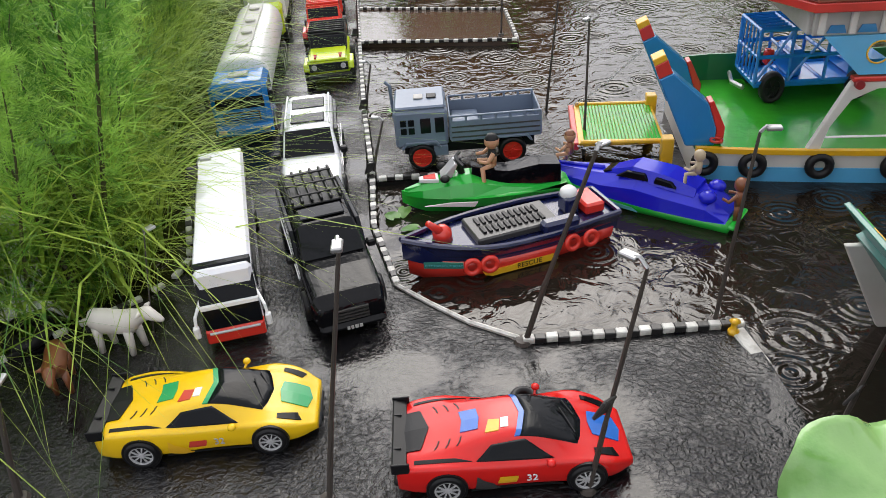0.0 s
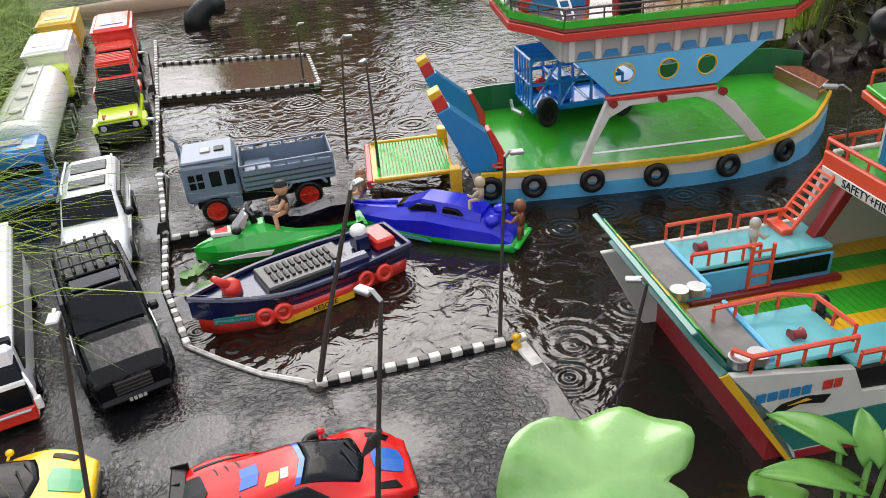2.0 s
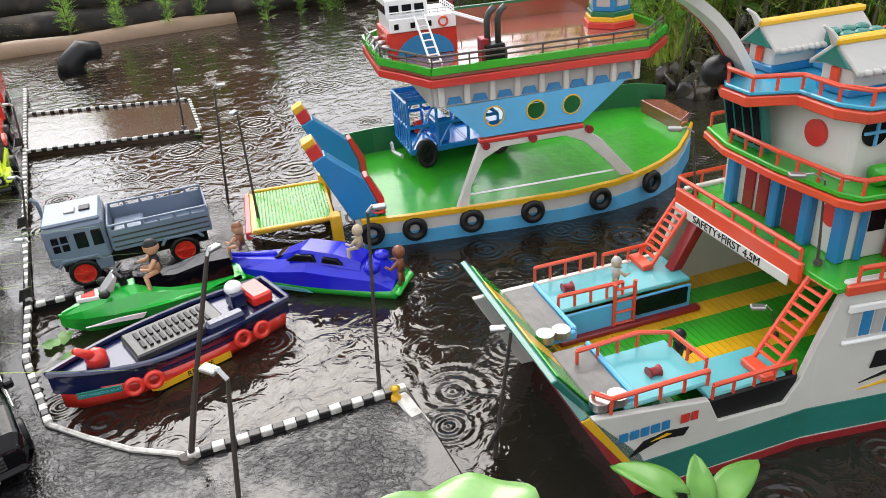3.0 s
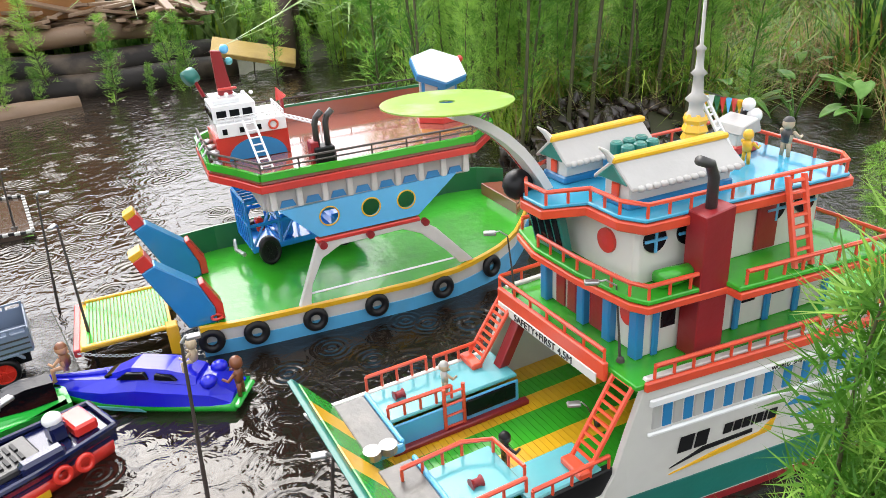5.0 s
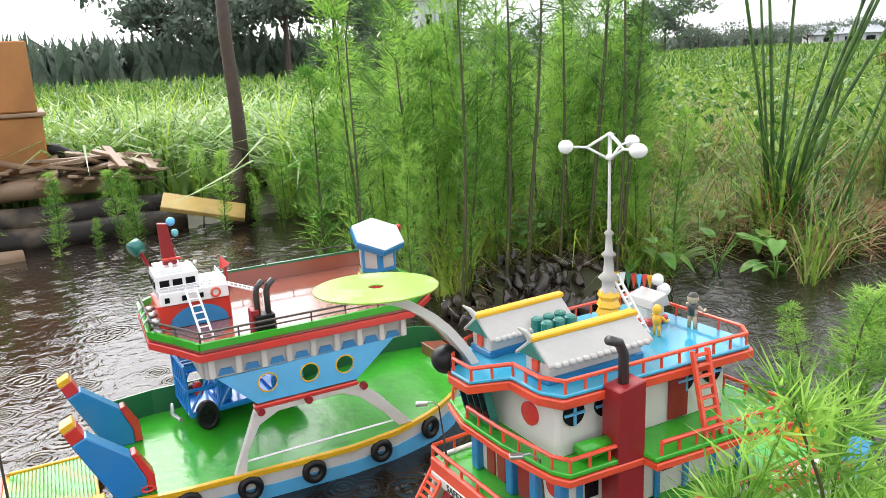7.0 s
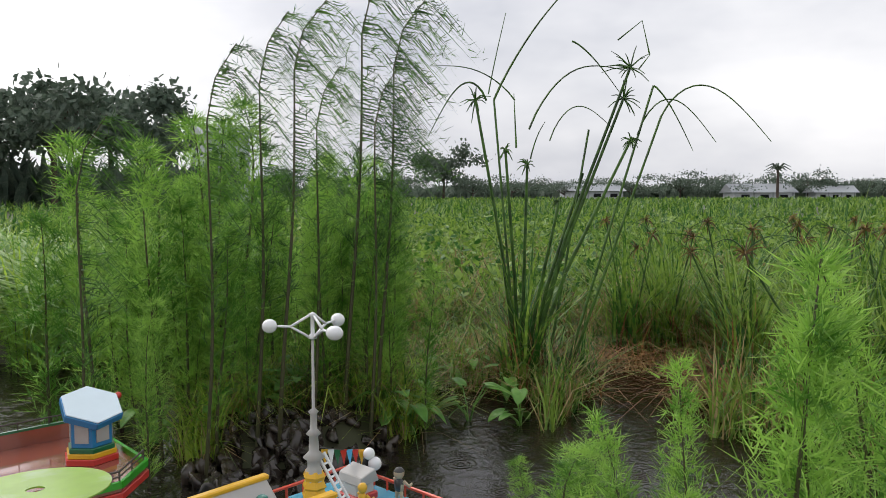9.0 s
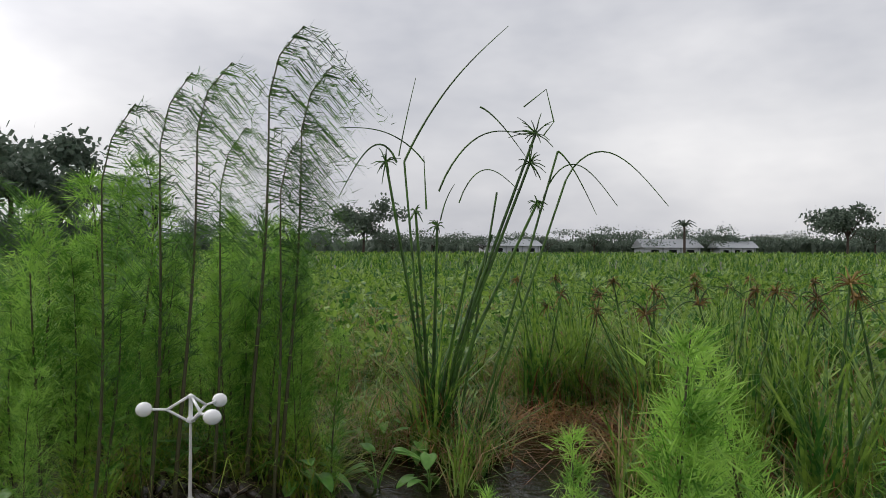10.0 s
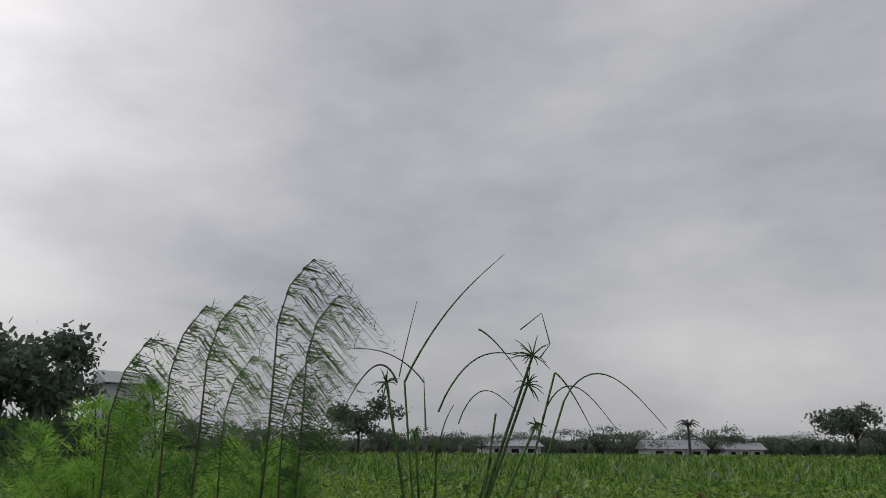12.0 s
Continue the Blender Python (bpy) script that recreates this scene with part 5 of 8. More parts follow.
def car_skin(x, u, s=1):
    """A point of the racing car's skin: u runs from the sill (0) over the shoulder (0.5) to the middle of the roof (1)."""
    w, zs, wr, zr = (sum(float(np.interp(x + d, CAR_X, k)) for d in (-0.006, 0.0, 0.006)) / 3 for k in (CAR_W, CAR_S, CAR_R, CAR_Z))
    us = (0.0, 0.12, 0.30, 0.44, 0.50, 0.56, 0.78, 0.86, 1.0)
    ys = (w * 0.86, w * 0.95, w, w * 0.985, w * 0.95, w * 0.88, wr, wr * 0.80, 0.0)
    zz = (0.008, 0.010, 0.010 + (zs - 0.010) * 0.45, zs * 0.93, zs, zs + (zr - zs) * 0.06, zr - max(0.0, zr - zs) * 0.16, zr - 0.0006, zr + 0.0006)
    return Vector((x, s * float(np.interp(u, us, ys)), float(np.interp(u, us, zz))))


def car_patch(corners, sides, lift=0.0007, n=8, k=6):
    """A panel that follows the skin between four (x, u) corners, on one side or both."""
    bm = bmesh.new()
    (xa, ua), (xb, ub), (xc, uc), (xd, ud_) = corners
    for s in sides:
        rows = []
        for i in range(n + 1):
            p = i / n
            row = []
            for j in range(k + 1):
                q = j / k
                x = (xa * (1 - p) + xb * p) * (1 - q) + (xd * (1 - p) + xc * p) * q
                u = (ua * (1 - p) + ub * p) * (1 - q) + (ud_ * (1 - p) + uc * p) * q
                c0 = car_skin(x, u, s)
                nn = (car_skin(x + 0.002, u, s) - car_skin(x - 0.002, u, s)).cross(car_skin(x, min(1.0, u + 0.02), s) - car_skin(x, u - 0.02, s)).normalized() * -s
                nn = -nn if nn.z < 0 and u > 0.5 else nn
                row.append(bm.verts.new(c0 + nn * lift))
            rows.append(row)
        for i in range(n):
            for j in range(k):
                bm.faces.new((rows[i][j], rows[i + 1][j], rows[i + 1][j + 1], rows[i][j + 1]))
    bmesh.ops.remove_doubles(bm, verts=bm.verts[:], dist=0.0002)
    bmesh.ops.recalc_face_normals(bm, faces=bm.faces[:])
    ext = bmesh.ops.extrude_face_region(bm, geom=bm.faces[:])
    for v in ext["geom"]:
        if isinstance(v, bmesh.types.BMVert):
            v.co.z -= 0.0022
    bmesh.ops.recalc_face_normals(bm, faces=bm.faces[:])
    return bm


def sports_car(m, paint, sticker, label, digits):
    c = thing("toy_sports_car", m, label, "toy car", "toy sports cars on the board")
    us = [i / 22 for i in range(23)]
    rings = []
    for i in range(61):
        x = -0.104 + 0.210 * i / 60
        rings.append([car_skin(x, u, 1) for u in us] + [car_skin(x, u, -1) for u in us[-2::-1]])
    part("body", loft(rings), paint, c, "", True)
    accent = STICKER_RED if paint is CAR_YELLOW else YELLOW
    part("windscreen", car_patch([(0.006, 0.80), (0.056, 0.74), (0.064, 1.0), (0.013, 1.0)], (1, -1)), GLASS_DARK, c, "dark windscreen with rain drops", True)
    part("sticker_band", car_patch([(0.001, 0.80), (0.006, 0.80), (0.013, 1.0), (0.008, 1.0)], (1, -1), 0.0008, 3), sticker, c)
    part("wiper", tube([(0.056, -0.016, 0.0415), (0.046, 0.008, 0.0482)], 0.0010, 5), BLACK, c)
    part("wiper", tube([(0.058, 0.006, 0.0408), (0.050, 0.020, 0.0450)], 0.0010, 5), BLACK, c)
    for s in (-1, 1):
        part("side_window", car_patch([(-0.034, 0.585), (0.034, 0.57), (0.010, 0.765), (-0.020, 0.745)], (s,)), GLASS_DARK, c, "dark side window", True)
        mirror = part("mirror", ball(0.0042, pose(0.030, s * 0.0465, 0.0395), None, 10, 0.8), paint, c, "", True)
        part("mirror_arm", tube([(0.028, s * 0.040, 0.036), (0.030, s * 0.0455, 0.039)], 0.0014, 5), paint, mirror)
        part("headlamp", car_patch([(0.070, 0.62), (0.092, 0.60), (0.088, 0.74), (0.070, 0.70)], (s,), 0.0008, 5, 3), GLASS_DARK, c, "dark slit headlamp")
        part("air_intake", car_patch([(-0.088, 0.60), (-0.038, 0.59), (-0.052, 0.64), (-0.088, 0.67)], (s,), 0.0006, 8, 3), BLACK, c, "black air intake")
        part("side_scoop", car_patch([(-0.036, 0.18), (-0.014, 0.08), (-0.020, 0.22), (-0.034, 0.36)], (s,), 0.0006, 5, 3), DARK_GREY if paint is CAR_RED else YELLOW, c)
        part("sill", car_patch([(-0.040, 0.0), (0.042, 0.0), (0.042, 0.07), (-0.040, 0.07)], (s,), 0.0012, 6, 2), BLACK, c, "black sill")
        for k in range(3):
            x = -0.050 - 0.010 * k
            part("vent_slit", car_patch([(x, 0.80), (x + 0.0012, 0.80), (x + 0.0052, 0.89), (x + 0.004, 0.89)], (s,), 0.0006, 1, 3), BLACK, c)
        part("wing_strut", box(-0.106, -0.099, s * 0.020 - 0.001, s * 0.020 + 0.001, 0.034, 0.044, 0), BLACK, c)
        part("tail_lamp", box(-0.1075, -0.100, s * 0.029 - 0.009, s * 0.029 + 0.009, 0.029, 0.035), GLASS_DARK, c)
        part("wing_plate", box(-0.108, -0.092, s * 0.0405 - 0.001, s * 0.0405 + 0.001, 0.034, 0.0455, 0.0005), BLACK, c)
        for x, r in ((-0.061, 0.0165), (0.062, 0.0160)):
            y = abs(car_skin(x, 0.30).y)
            # no arch is cut: a black disc paints the shaded gap round the wheel
            part("wheel_arch", lathe([(0, 0), (r * 1.12, 0), (r * 1.12, 0.010), (0, 0.010)], 26, pose(x, s * (y - 0.0092), 0.0165, 90 * -s, 0, 0)), BLACK, c, "black disc standing for the shaded gap of the wheel arch")
            wheel(c, x, s * (y - 0.0062), r, r, 0.014, spokes=10, side=s)
        part("sticker", car_patch([(-0.016, 0.26), (0.000, 0.26), (0.002, 0.34), (-0.014, 0.34)], (s,), 0.0008, 3, 2), accent, c)
        writing(c, digits, pose(0.012 * -s if s > 0 else 0.014, s * 0.0448, 0.0215, 90, 0, 0 if s < 0 else 180), 0.0105, GREY if paint is CAR_YELLOW else CLEAN_WHITE)
    part("rear_wing", prism([(-0.108, 0.0415), (-0.095, 0.0385), (-0.094, 0.0405), (-0.107, 0.0440)], -0.040, 0.040, "y"), BLACK, c, "black rear wing")
    part("engine_cover", car_patch([(-0.100, 0.84), (-0.082, 0.84), (-0.074, 1.0), (-0.100, 1.0)], (1, -1), 0.0012), BLACK, c)
    part("diffuser", box(-0.108, -0.098, -0.034, 0.034, 0.009, 0.018, 0.002), BLACK, c)
    part("splitter", prism([(0.084, -0.038), (0.108, -0.024), (0.108, 0.024), (0.084, 0.038)], 0.006, 0.0095), BLACK, c, "black front splitter")
    part("sticker", car_patch([(-0.046, 0.92), (-0.030, 0.92), (-0.028, 1.0), (-0.044, 1.0)], (1, -1), 0.0009, 4, 3), sticker, c)
    part("sticker", car_patch([(0.072, 0.90), (0.096, 0.88), (0.100, 1.0), (0.070, 1.0)], (1, -1), 0.0009, 5, 3), sticker, c)
    part("sticker", car_patch([(-0.024, 0.88), (-0.012, 0.88), (-0.010, 0.96), (-0.020, 0.97)], (-1,), 0.0009, 3, 3), accent, c)
    part("sticker", car_patch([(-0.010, 0.90), (-0.003, 0.90), (-0.002, 0.97), (-0.009, 0.97)], (-1,), 0.0009, 3, 3), CLEAN_WHITE, c)
    return c


sports_car(pose(-0.288, 0.447, TOP, 0, 0, 1.0) @ Matrix.Diagonal((0.95, 0.97, 0.97, 1)), CAR_YELLOW, STICKER_GREEN, "glossy yellow toy racing car with green stickers, wet, on the board", "32")
sports_car(pose(-0.012, 0.374, TOP, 0, 0, -1.0) @ Matrix.Diagonal((0.95, 0.97, 0.97, 1)), CAR_RED, STICKER_BLUE, "glossy red toy racing car with blue stickers, wet, on the board", "32")


def bus(m):
    c = thing("toy_bus", m, "white toy coach with black windscreens and red bumper, on the road", "toy bus")
    part("body", box(-0.178, 0.168, -0.034, 0.034, 0.014, 0.100, 0.005), BUS_WHITE, c)
    part("roof", box(-0.176, 0.150, -0.0325, 0.0325, 0.0995, 0.1035, 0.003), BUS_WHITE, c)
    part("windscreen", prism([(0.1675, 0.060), (0.176, 0.058), (0.158, 0.1025), (0.148, 0.1028), (0.160, 0.064)], -0.0335, 0.0335, "y"), GLASS_DARK, c, "upper black windscreen")
    part("windscreen", prism([(0.1675, 0.026), (0.180, 0.026), (0.1765, 0.054), (0.1675, 0.054)], -0.0335, 0.0335, "y"), GLASS_DARK, c, "lower black windscreen")
    part("band", prism([(0.1675, 0.054), (0.179, 0.0535), (0.178, 0.0595), (0.1675, 0.0605)], -0.0342, 0.0342, "y"), CLEAN_WHITE, c)
    part("bumper", prism([(0.1675, 0.008), (0.184, 0.008), (0.182, 0.026), (0.1675, 0.0262)], -0.0345, 0.0345, "y", 0.002), SCARLET, c, "red bumper")
    part("lamp_bar", box(0.1815, 0.1845, -0.030, 0.030, 0.0215, 0.0245, 0.0008), CHROME, c)
    bars(c, pose(0.1655, -0.006, 0.090, 64, 0, 90), [0.004, 0.004, 0.004, 0.004], 0.004, 0.0012, CLEAN_WHITE)
    part("sign_mark", box(-0.001, 0.001, 0.006, 0.016, -0.0025, 0.0025, 0), SCARLET, c).matrix_local = pose(0.1655, 0, 0.0885, 0, -26, 0)
    for s in (-1, 1):
        part("side_window", box(-0.165, 0.150, s * 0.0345 - 0.001, s * 0.0345 + 0.001, 0.056, 0.090, 0.0005), GLASS_DARK, c, "dark side windows")
        part("mirror_arm", tube([(0.166, s * 0.033, 0.062), (0.188, s * 0.040, 0.054), (0.192, s * 0.0415, 0.040)], 0.002, 6), CLEAN_WHITE, c)
        part("mirror", box(0.188, 0.196, s * 0.0415 - 0.0035, s * 0.0415 + 0.0035, 0.028, 0.044, 0.0015), CLEAN_WHITE, c)
        wheel(c, 0.115, s * 0.030, 0.014, 0.014, 0.010, CHROME, 6, s)
        wheel(c, -0.105, s * 0.030, 0.014, 0.014, 0.010, CHROME, 6, s)
    part("roof_sensor", box(0.02, 0.030, -0.037, -0.0325, 0.094, 0.105), DARK_GREY, c)
    return c


bus(pose(-0.323, 0.734, TOP, 0, 0, -90 + 11.6) @ Matrix.Scale(0.92, 4))


def suv(m, paint, label, rack, glass_roof):
    c = thing("toy_suv", m, label, "toy car")
    L = [(-0.132, 0.036, 0.020, 0.046, 0.030, 0.068), (-0.122, 0.041, 0.014, 0.048, 0.034, 0.080), (-0.04, 0.042, 0.012, 0.048, 0.035, 0.084), (0.018, 0.042, 0.012, 0.048, 0.034, 0.082), (0.058, 0.042, 0.012, 0.047, 0.036, 0.056), (0.070, 0.042, 0.012, 0.046, 0.036, 0.052), (0.115, 0.041, 0.013, 0.042, 0.034, 0.048), (0.132, 0.036, 0.016, 0.036, 0.030, 0.040)]
    body = part("body", car_shell(L), paint, c)
    md_ = body.modifiers.new("round", "BEVEL")
    md_.width, md_.segments, md_.limit_method = 0.004, 2, "ANGLE"
    part("windscreen", loft([[(0.022, -0.031, 0.0815), (0.022, 0.031, 0.0815), (0.020, 0.030, 0.078), (0.020, -0.030, 0.078)], [(0.058, -0.034, 0.0585), (0.058, 0.034, 0.0585), (0.055, 0.033, 0.055), (0.055, -0.033, 0.055)]]), GLASS_DARK, c, "dark windscreen with rain drops")
    for s in (-1, 1):
        part("side_window", prism([(-0.115, 0.050), (0.040, 0.050), (0.014, 0.075), (-0.105, 0.075)], s * 0.0385 - 0.0028, s * 0.0385 + 0.0028, "y", 0.001), GLASS_DARK, c, "dark side windows")
        part("mirror", box(0.032, 0.043, s * 0.0465 - 0.005, s * 0.0465 + 0.005, 0.048, 0.057, 0.002), BLACK, c)
        part("headlamp", box(0.118, 0.131, s * 0.028 - 0.007, s * 0.028 + 0.007, 0.033, 0.040, 0.002), GLASS_DARK if paint is GLOSS_BLACK else CHROME, c, "headlamp")
        wheel(c, 0.082, s * 0.0375, 0.017, 0.0170, 0.012, CHROME, 6, s)
        wheel(c, -0.078, s * 0.0375, 0.017, 0.0170, 0.012, CHROME, 6, s)
        part("door_trim", box(-0.10, 0.055, s * 0.0425 - 0.0006, s * 0.0425 + 0.0008, 0.034, 0.0355, 0), CHROME, c)
    for k in range(4):
        part("grille_bar", box(0.1315, 0.1345, -0.018, 0.018, 0.0225 + 0.004 * k, 0.0245 + 0.004 * k, 0), DARK_GREY, c)
    part("bumper", box(0.118, 0.137, -0.036, 0.036, 0.010, 0.020, 0.004), paint, c)
    bars(c, pose(0.1378, 0, 0.0155, 90, 0, 90), [0.003, 0.003, 0.004, 0.003], 0.004, 0.0012, GREY)
    if glass_roof:
        part("sunroof", box(-0.030, 0.002, -0.024, 0.024, 0.0825, 0.0850, 0.001), GLASS_DARK, c, "dark glass sunroof")
        part("sunroof", box(-0.095, -0.055, -0.024, 0.024, 0.0820, 0.0846, 0.001), GLASS_DARK, c, "dark glass sunroof")
        for s in (-1, 1):
            part("roof_rail", tube([(-0.115, s * 0.031, 0.081), (-0.10, s * 0.031, 0.0875), (0.0, s * 0.031, 0.0885), (0.012, s * 0.031, 0.083)], 0.0016, 6), CLEAN_WHITE, c)
    if rack:
        rk = part("roof_rack", box(-0.112, -0.020, -0.032, 0.032, 0.0835, 0.0860, 0.001), BLACK, c, "black ribbed roof rack")
        for k in range(6):
            part("rack_bar", box(-0.110, -0.022, -0.030 + 0.0115 * k, -0.0265 + 0.0115 * k, 0.086, 0.0905, 0.001), BLACK, rk)
        for x in (-0.095, -0.066, -0.037):
            part("rack_bar", box(x, x + 0.003, -0.031, 0.031, 0.0905, 0.0925, 0.0008), BLACK, rk)
        part("sunroof", box(-0.014, 0.012, -0.026, 0.026, 0.0828, 0.0852, 0.001), GLASS_DARK, c)
    return c


suv(pose(-0.196, 0.700, TOP, 0, 0, -90 + 15.5) @ Matrix.Scale(1.04, 4), GLOSS_BLACK, "black toy off-road car with roof rack, wet, on the road", True, False)
white_suv = suv(pose(-0.240, 0.985, TOP, 0, 0, -90 + 5.0) @ Matrix.Scale(1.08, 4), BUS_WHITE, "white toy family car with dark sunroofs, on the road", False, True)


def tanker(m):
    c = thing("toy_tanker_truck", m, "toy tank lorry with blue cab and white tank, on the road", "toy truck")
    part("cab", box(0.170, 0.255, -0.050, 0.050, 0.018, 0.105, 0.008), CAB_BLUE, c, "blue cab")
    part("windscreen", prism([(0.2545, 0.060), (0.2575, 0.060), (0.2535, 0.092), (0.250, 0.092)], -0.042, 0.042, "y"), GLASS_DARK, c)
    part("roof_hatch", box(0.195, 0.222, -0.018, 0.018, 0.105, 0.108), GREY, c)
    gr = part("grille", box(0.2545, 0.2580, -0.032, 0.032, 0.036, 0.054), BLACK, c, "black grille")
    for k in range(4):
        part("grille_bar", box(0.258, 0.2592, -0.030, 0.030, 0.0375 + 0.0042 * k, 0.0395 + 0.0042 * k, 0), CAB_BLUE, gr)
    part("bumper", box(0.250, 0.263, -0.051, 0.051, 0.012, 0.030, 0.004), CAB_BLUE, c)
    for s in (-1, 1):
        part("headlamp", box(0.260, 0.2645, s * 0.038 - 0.007, s * 0.038 + 0.007, 0.019, 0.026), CHROME, c)
        part("mirror", box(0.245, 0.252, s * 0.056 - 0.004, s * 0.056 + 0.004, 0.062, 0.086, 0.002), BLACK, c)
        part("side_window", box(0.195, 0.240, s * 0.0502 - 0.001, s * 0.0502 + 0.001, 0.062, 0.090, 0.001), GLASS_DARK, c)
        for x in (0.215, -0.12, -0.17, -0.22):
            wheel(c, x, s * 0.042, 0.019, 0.019, 0.014, GREY, 6, s)
        part("tank_rail", tube([(-0.245, s * 0.016, 0.1245), (0.140, s * 0.016, 0.1245)], 0.0014, 5), GREY, c)
    secs = []
    for x, k in ((-0.262, 0.86), (-0.258, 0.97), (-0.248, 1.0), (0.148, 1.0), (0.158, 0.97), (0.163, 0.86)):
        secs.append([(x, 0.050 * k * math.copysign(abs(math.cos(a)) ** 0.7, math.cos(a)), 0.078 + 0.043 * k * math.copysign(abs(math.sin(a)) ** 0.8, math.sin(a))) for a in (2 * math.pi * i / 28 for i in range(28))])
    tank = part("tank", loft(secs), CLEAN_WHITE, c, "white oval tank", True)
    part("walkway", box(-0.24, 0.13, -0.015, 0.015, 0.1195, 0.1222, 0.001), GREY, tank, "grey walkway")
    for x in (-0.19, -0.09, 0.0, 0.09):
        part("hatch", lathe([(0, 0), (0.011, 0), (0.011, 0.004), (0.006, 0.006), (0, 0.006)], 14, pose(x, 0, 0.122)), GREY, tank, "round hatch")
    for x, w in ((0.10, 0.018), (-0.03, 0.07)):
        part("side_mark", box(x - w / 2, x + w / 2, -0.0512, -0.0500, 0.070, 0.088, 0), RED if w < 0.03 else BLACK, tank)
    part("chassis", box(-0.26, 0.25, -0.030, 0.030, 0.020, 0.036), BLACK, c)
    return c


tanker(pose(-0.398, 1.405, TOP, 0, 0, -90 + 4.5))


def jeep(m, paint, label, top_black, z=1.0):
    c = thing("toy_jeep", m, label, "toy car")
    part("body", box(-0.085, 0.090, -0.044, 0.044, 0.022, 0.050, 0.004), paint, c)
    part("bonnet", prism([(0.028, 0.050), (0.090, 0.048), (0.090, 0.053), (0.028, 0.060)], -0.038, 0.038, "y", 0.002), paint, c)
    part("cabin", prism([(-0.085, 0.050), (0.030, 0.050), (0.016, 0.082), (-0.083, 0.082)], -0.040, 0.040, "y", 0.003), BLACK if top_black else paint, c)
    part("windscreen", prism([(0.0305, 0.0535), (0.0335, 0.0535), (0.0185, 0.080), (0.0155, 0.080)], -0.036, 0.036, "y", 0.0008), GLASS_DARK, c)
    rk = part("roof_rack", box(-0.080, 0.014, -0.040, 0.040, 0.082, 0.085, 0.001), BLACK if top_black else paint, c, "roof rack")
    for k in range(6):
        part("rack_bar", box(-0.078 + 0.016 * k, -0.074 + 0.016 * k, -0.039, 0.039, 0.085, 0.090, 0.001), BLACK if top_black else paint, rk)
    part("grille", box(0.0895, 0.093, -0.040, 0.040, 0.028, 0.045, 0.001), BLACK, c)
    part("bumper", box(0.090, 0.104, -0.046, 0.046, 0.014, 0.024, 0.003), BLACK, c)
    for s in (-1, 1):
        part("headlamp", lathe([(0, 0), (0.006, 0), (0.005, 0.003), (0, 0.003)], 12, pose(0.0925, s * 0.030, 0.0375, 0, 90, 0)), CHROME, c)
        part("fender", prism([(0.030, 0.030), (0.094, 0.030), (0.088, 0.044), (0.040, 0.046)], s * 0.046 - 0.006, s * 0.046 + 0.006, "y", 0.002), paint, c)
        part("bonnet_mark", prism([(0.066, -0.004), (0.086, -0.002), (0.086, 0.002), (0.066, 0.004)], 0.0515, 0.0565, bevel=0), STICKER_RED, c).matrix_local = pose(0, s * 0.026, 0.0005)
        wheel(c, 0.060, s * 0.043, 0.019, 0.019, 0.016, DARK_GREY, 6, s)
        wheel(c, -0.055, s * 0.043, 0.019, 0.019, 0.016, DARK_GREY, 6, s)
    return c


jeep(pose(-0.252, 1.505, TOP, 0, 0, -90 + 3), LIME, "lime yellow toy off-road car with black roof rack, on the road", True)
jeep(pose(-0.282, 1.755, TOP, 0, 0, -90 + 4), SCARLET, "red toy crawler car with chrome bumper, on the road", False)


def box_lorry(m, cab, load, label):
    c = thing("toy_lorry", m, label, "toy truck")
    part("cab", box(0.090, 0.150, -0.046, 0.046, 0.018, 0.088, 0.007), cab, c)
    part("windscreen", box(0.1495, 0.1525, -0.038, 0.038, 0.052, 0.078, 0.001), GLASS_DARK, c)
    part("load", box(-0.150, 0.080, -0.050, 0.050, 0.034, 0.118, 0.010), load, c)
    part("load_lip", box(-0.152, 0.084, -0.052, 0.052, 0.108, 0.113, 0.001), load, c)
    part("mark", box(-0.005, 0.030, -0.030, 0.030, 0.1175, 0.1195, 0), STICKER_BLUE if load is SCARLET else CLEAN_WHITE, c)
    part("chassis", box(-0.15, 0.14, -0.030, 0.030, 0.016, 0.034), BLACK, c)
    for s in (-1, 1):
        for x in (0.115, -0.08, -0.12):
            wheel(c, x, s * 0.041, 0.018, 0.018, 0.013, GREY, 6, s)
    return c


box_lorry(pose(-0.305, 2.06, TOP, 0, 0, -90 + 4), SCARLET, SCARLET, "red toy lorry with a tall red box, on the road")
box_lorry(pose(-0.440, 1.90, TOP, 0, 0, -90 + 5), LIME, CLEAN_WHITE, "toy lorry with lime cab and white load, on the road")
box_lorry(pose(-0.470, 2.24, TOP, 0, 0, -90 + 5), CLEAN_WHITE, YELLOW, "toy lorry with white cab and yellow load, on the road")


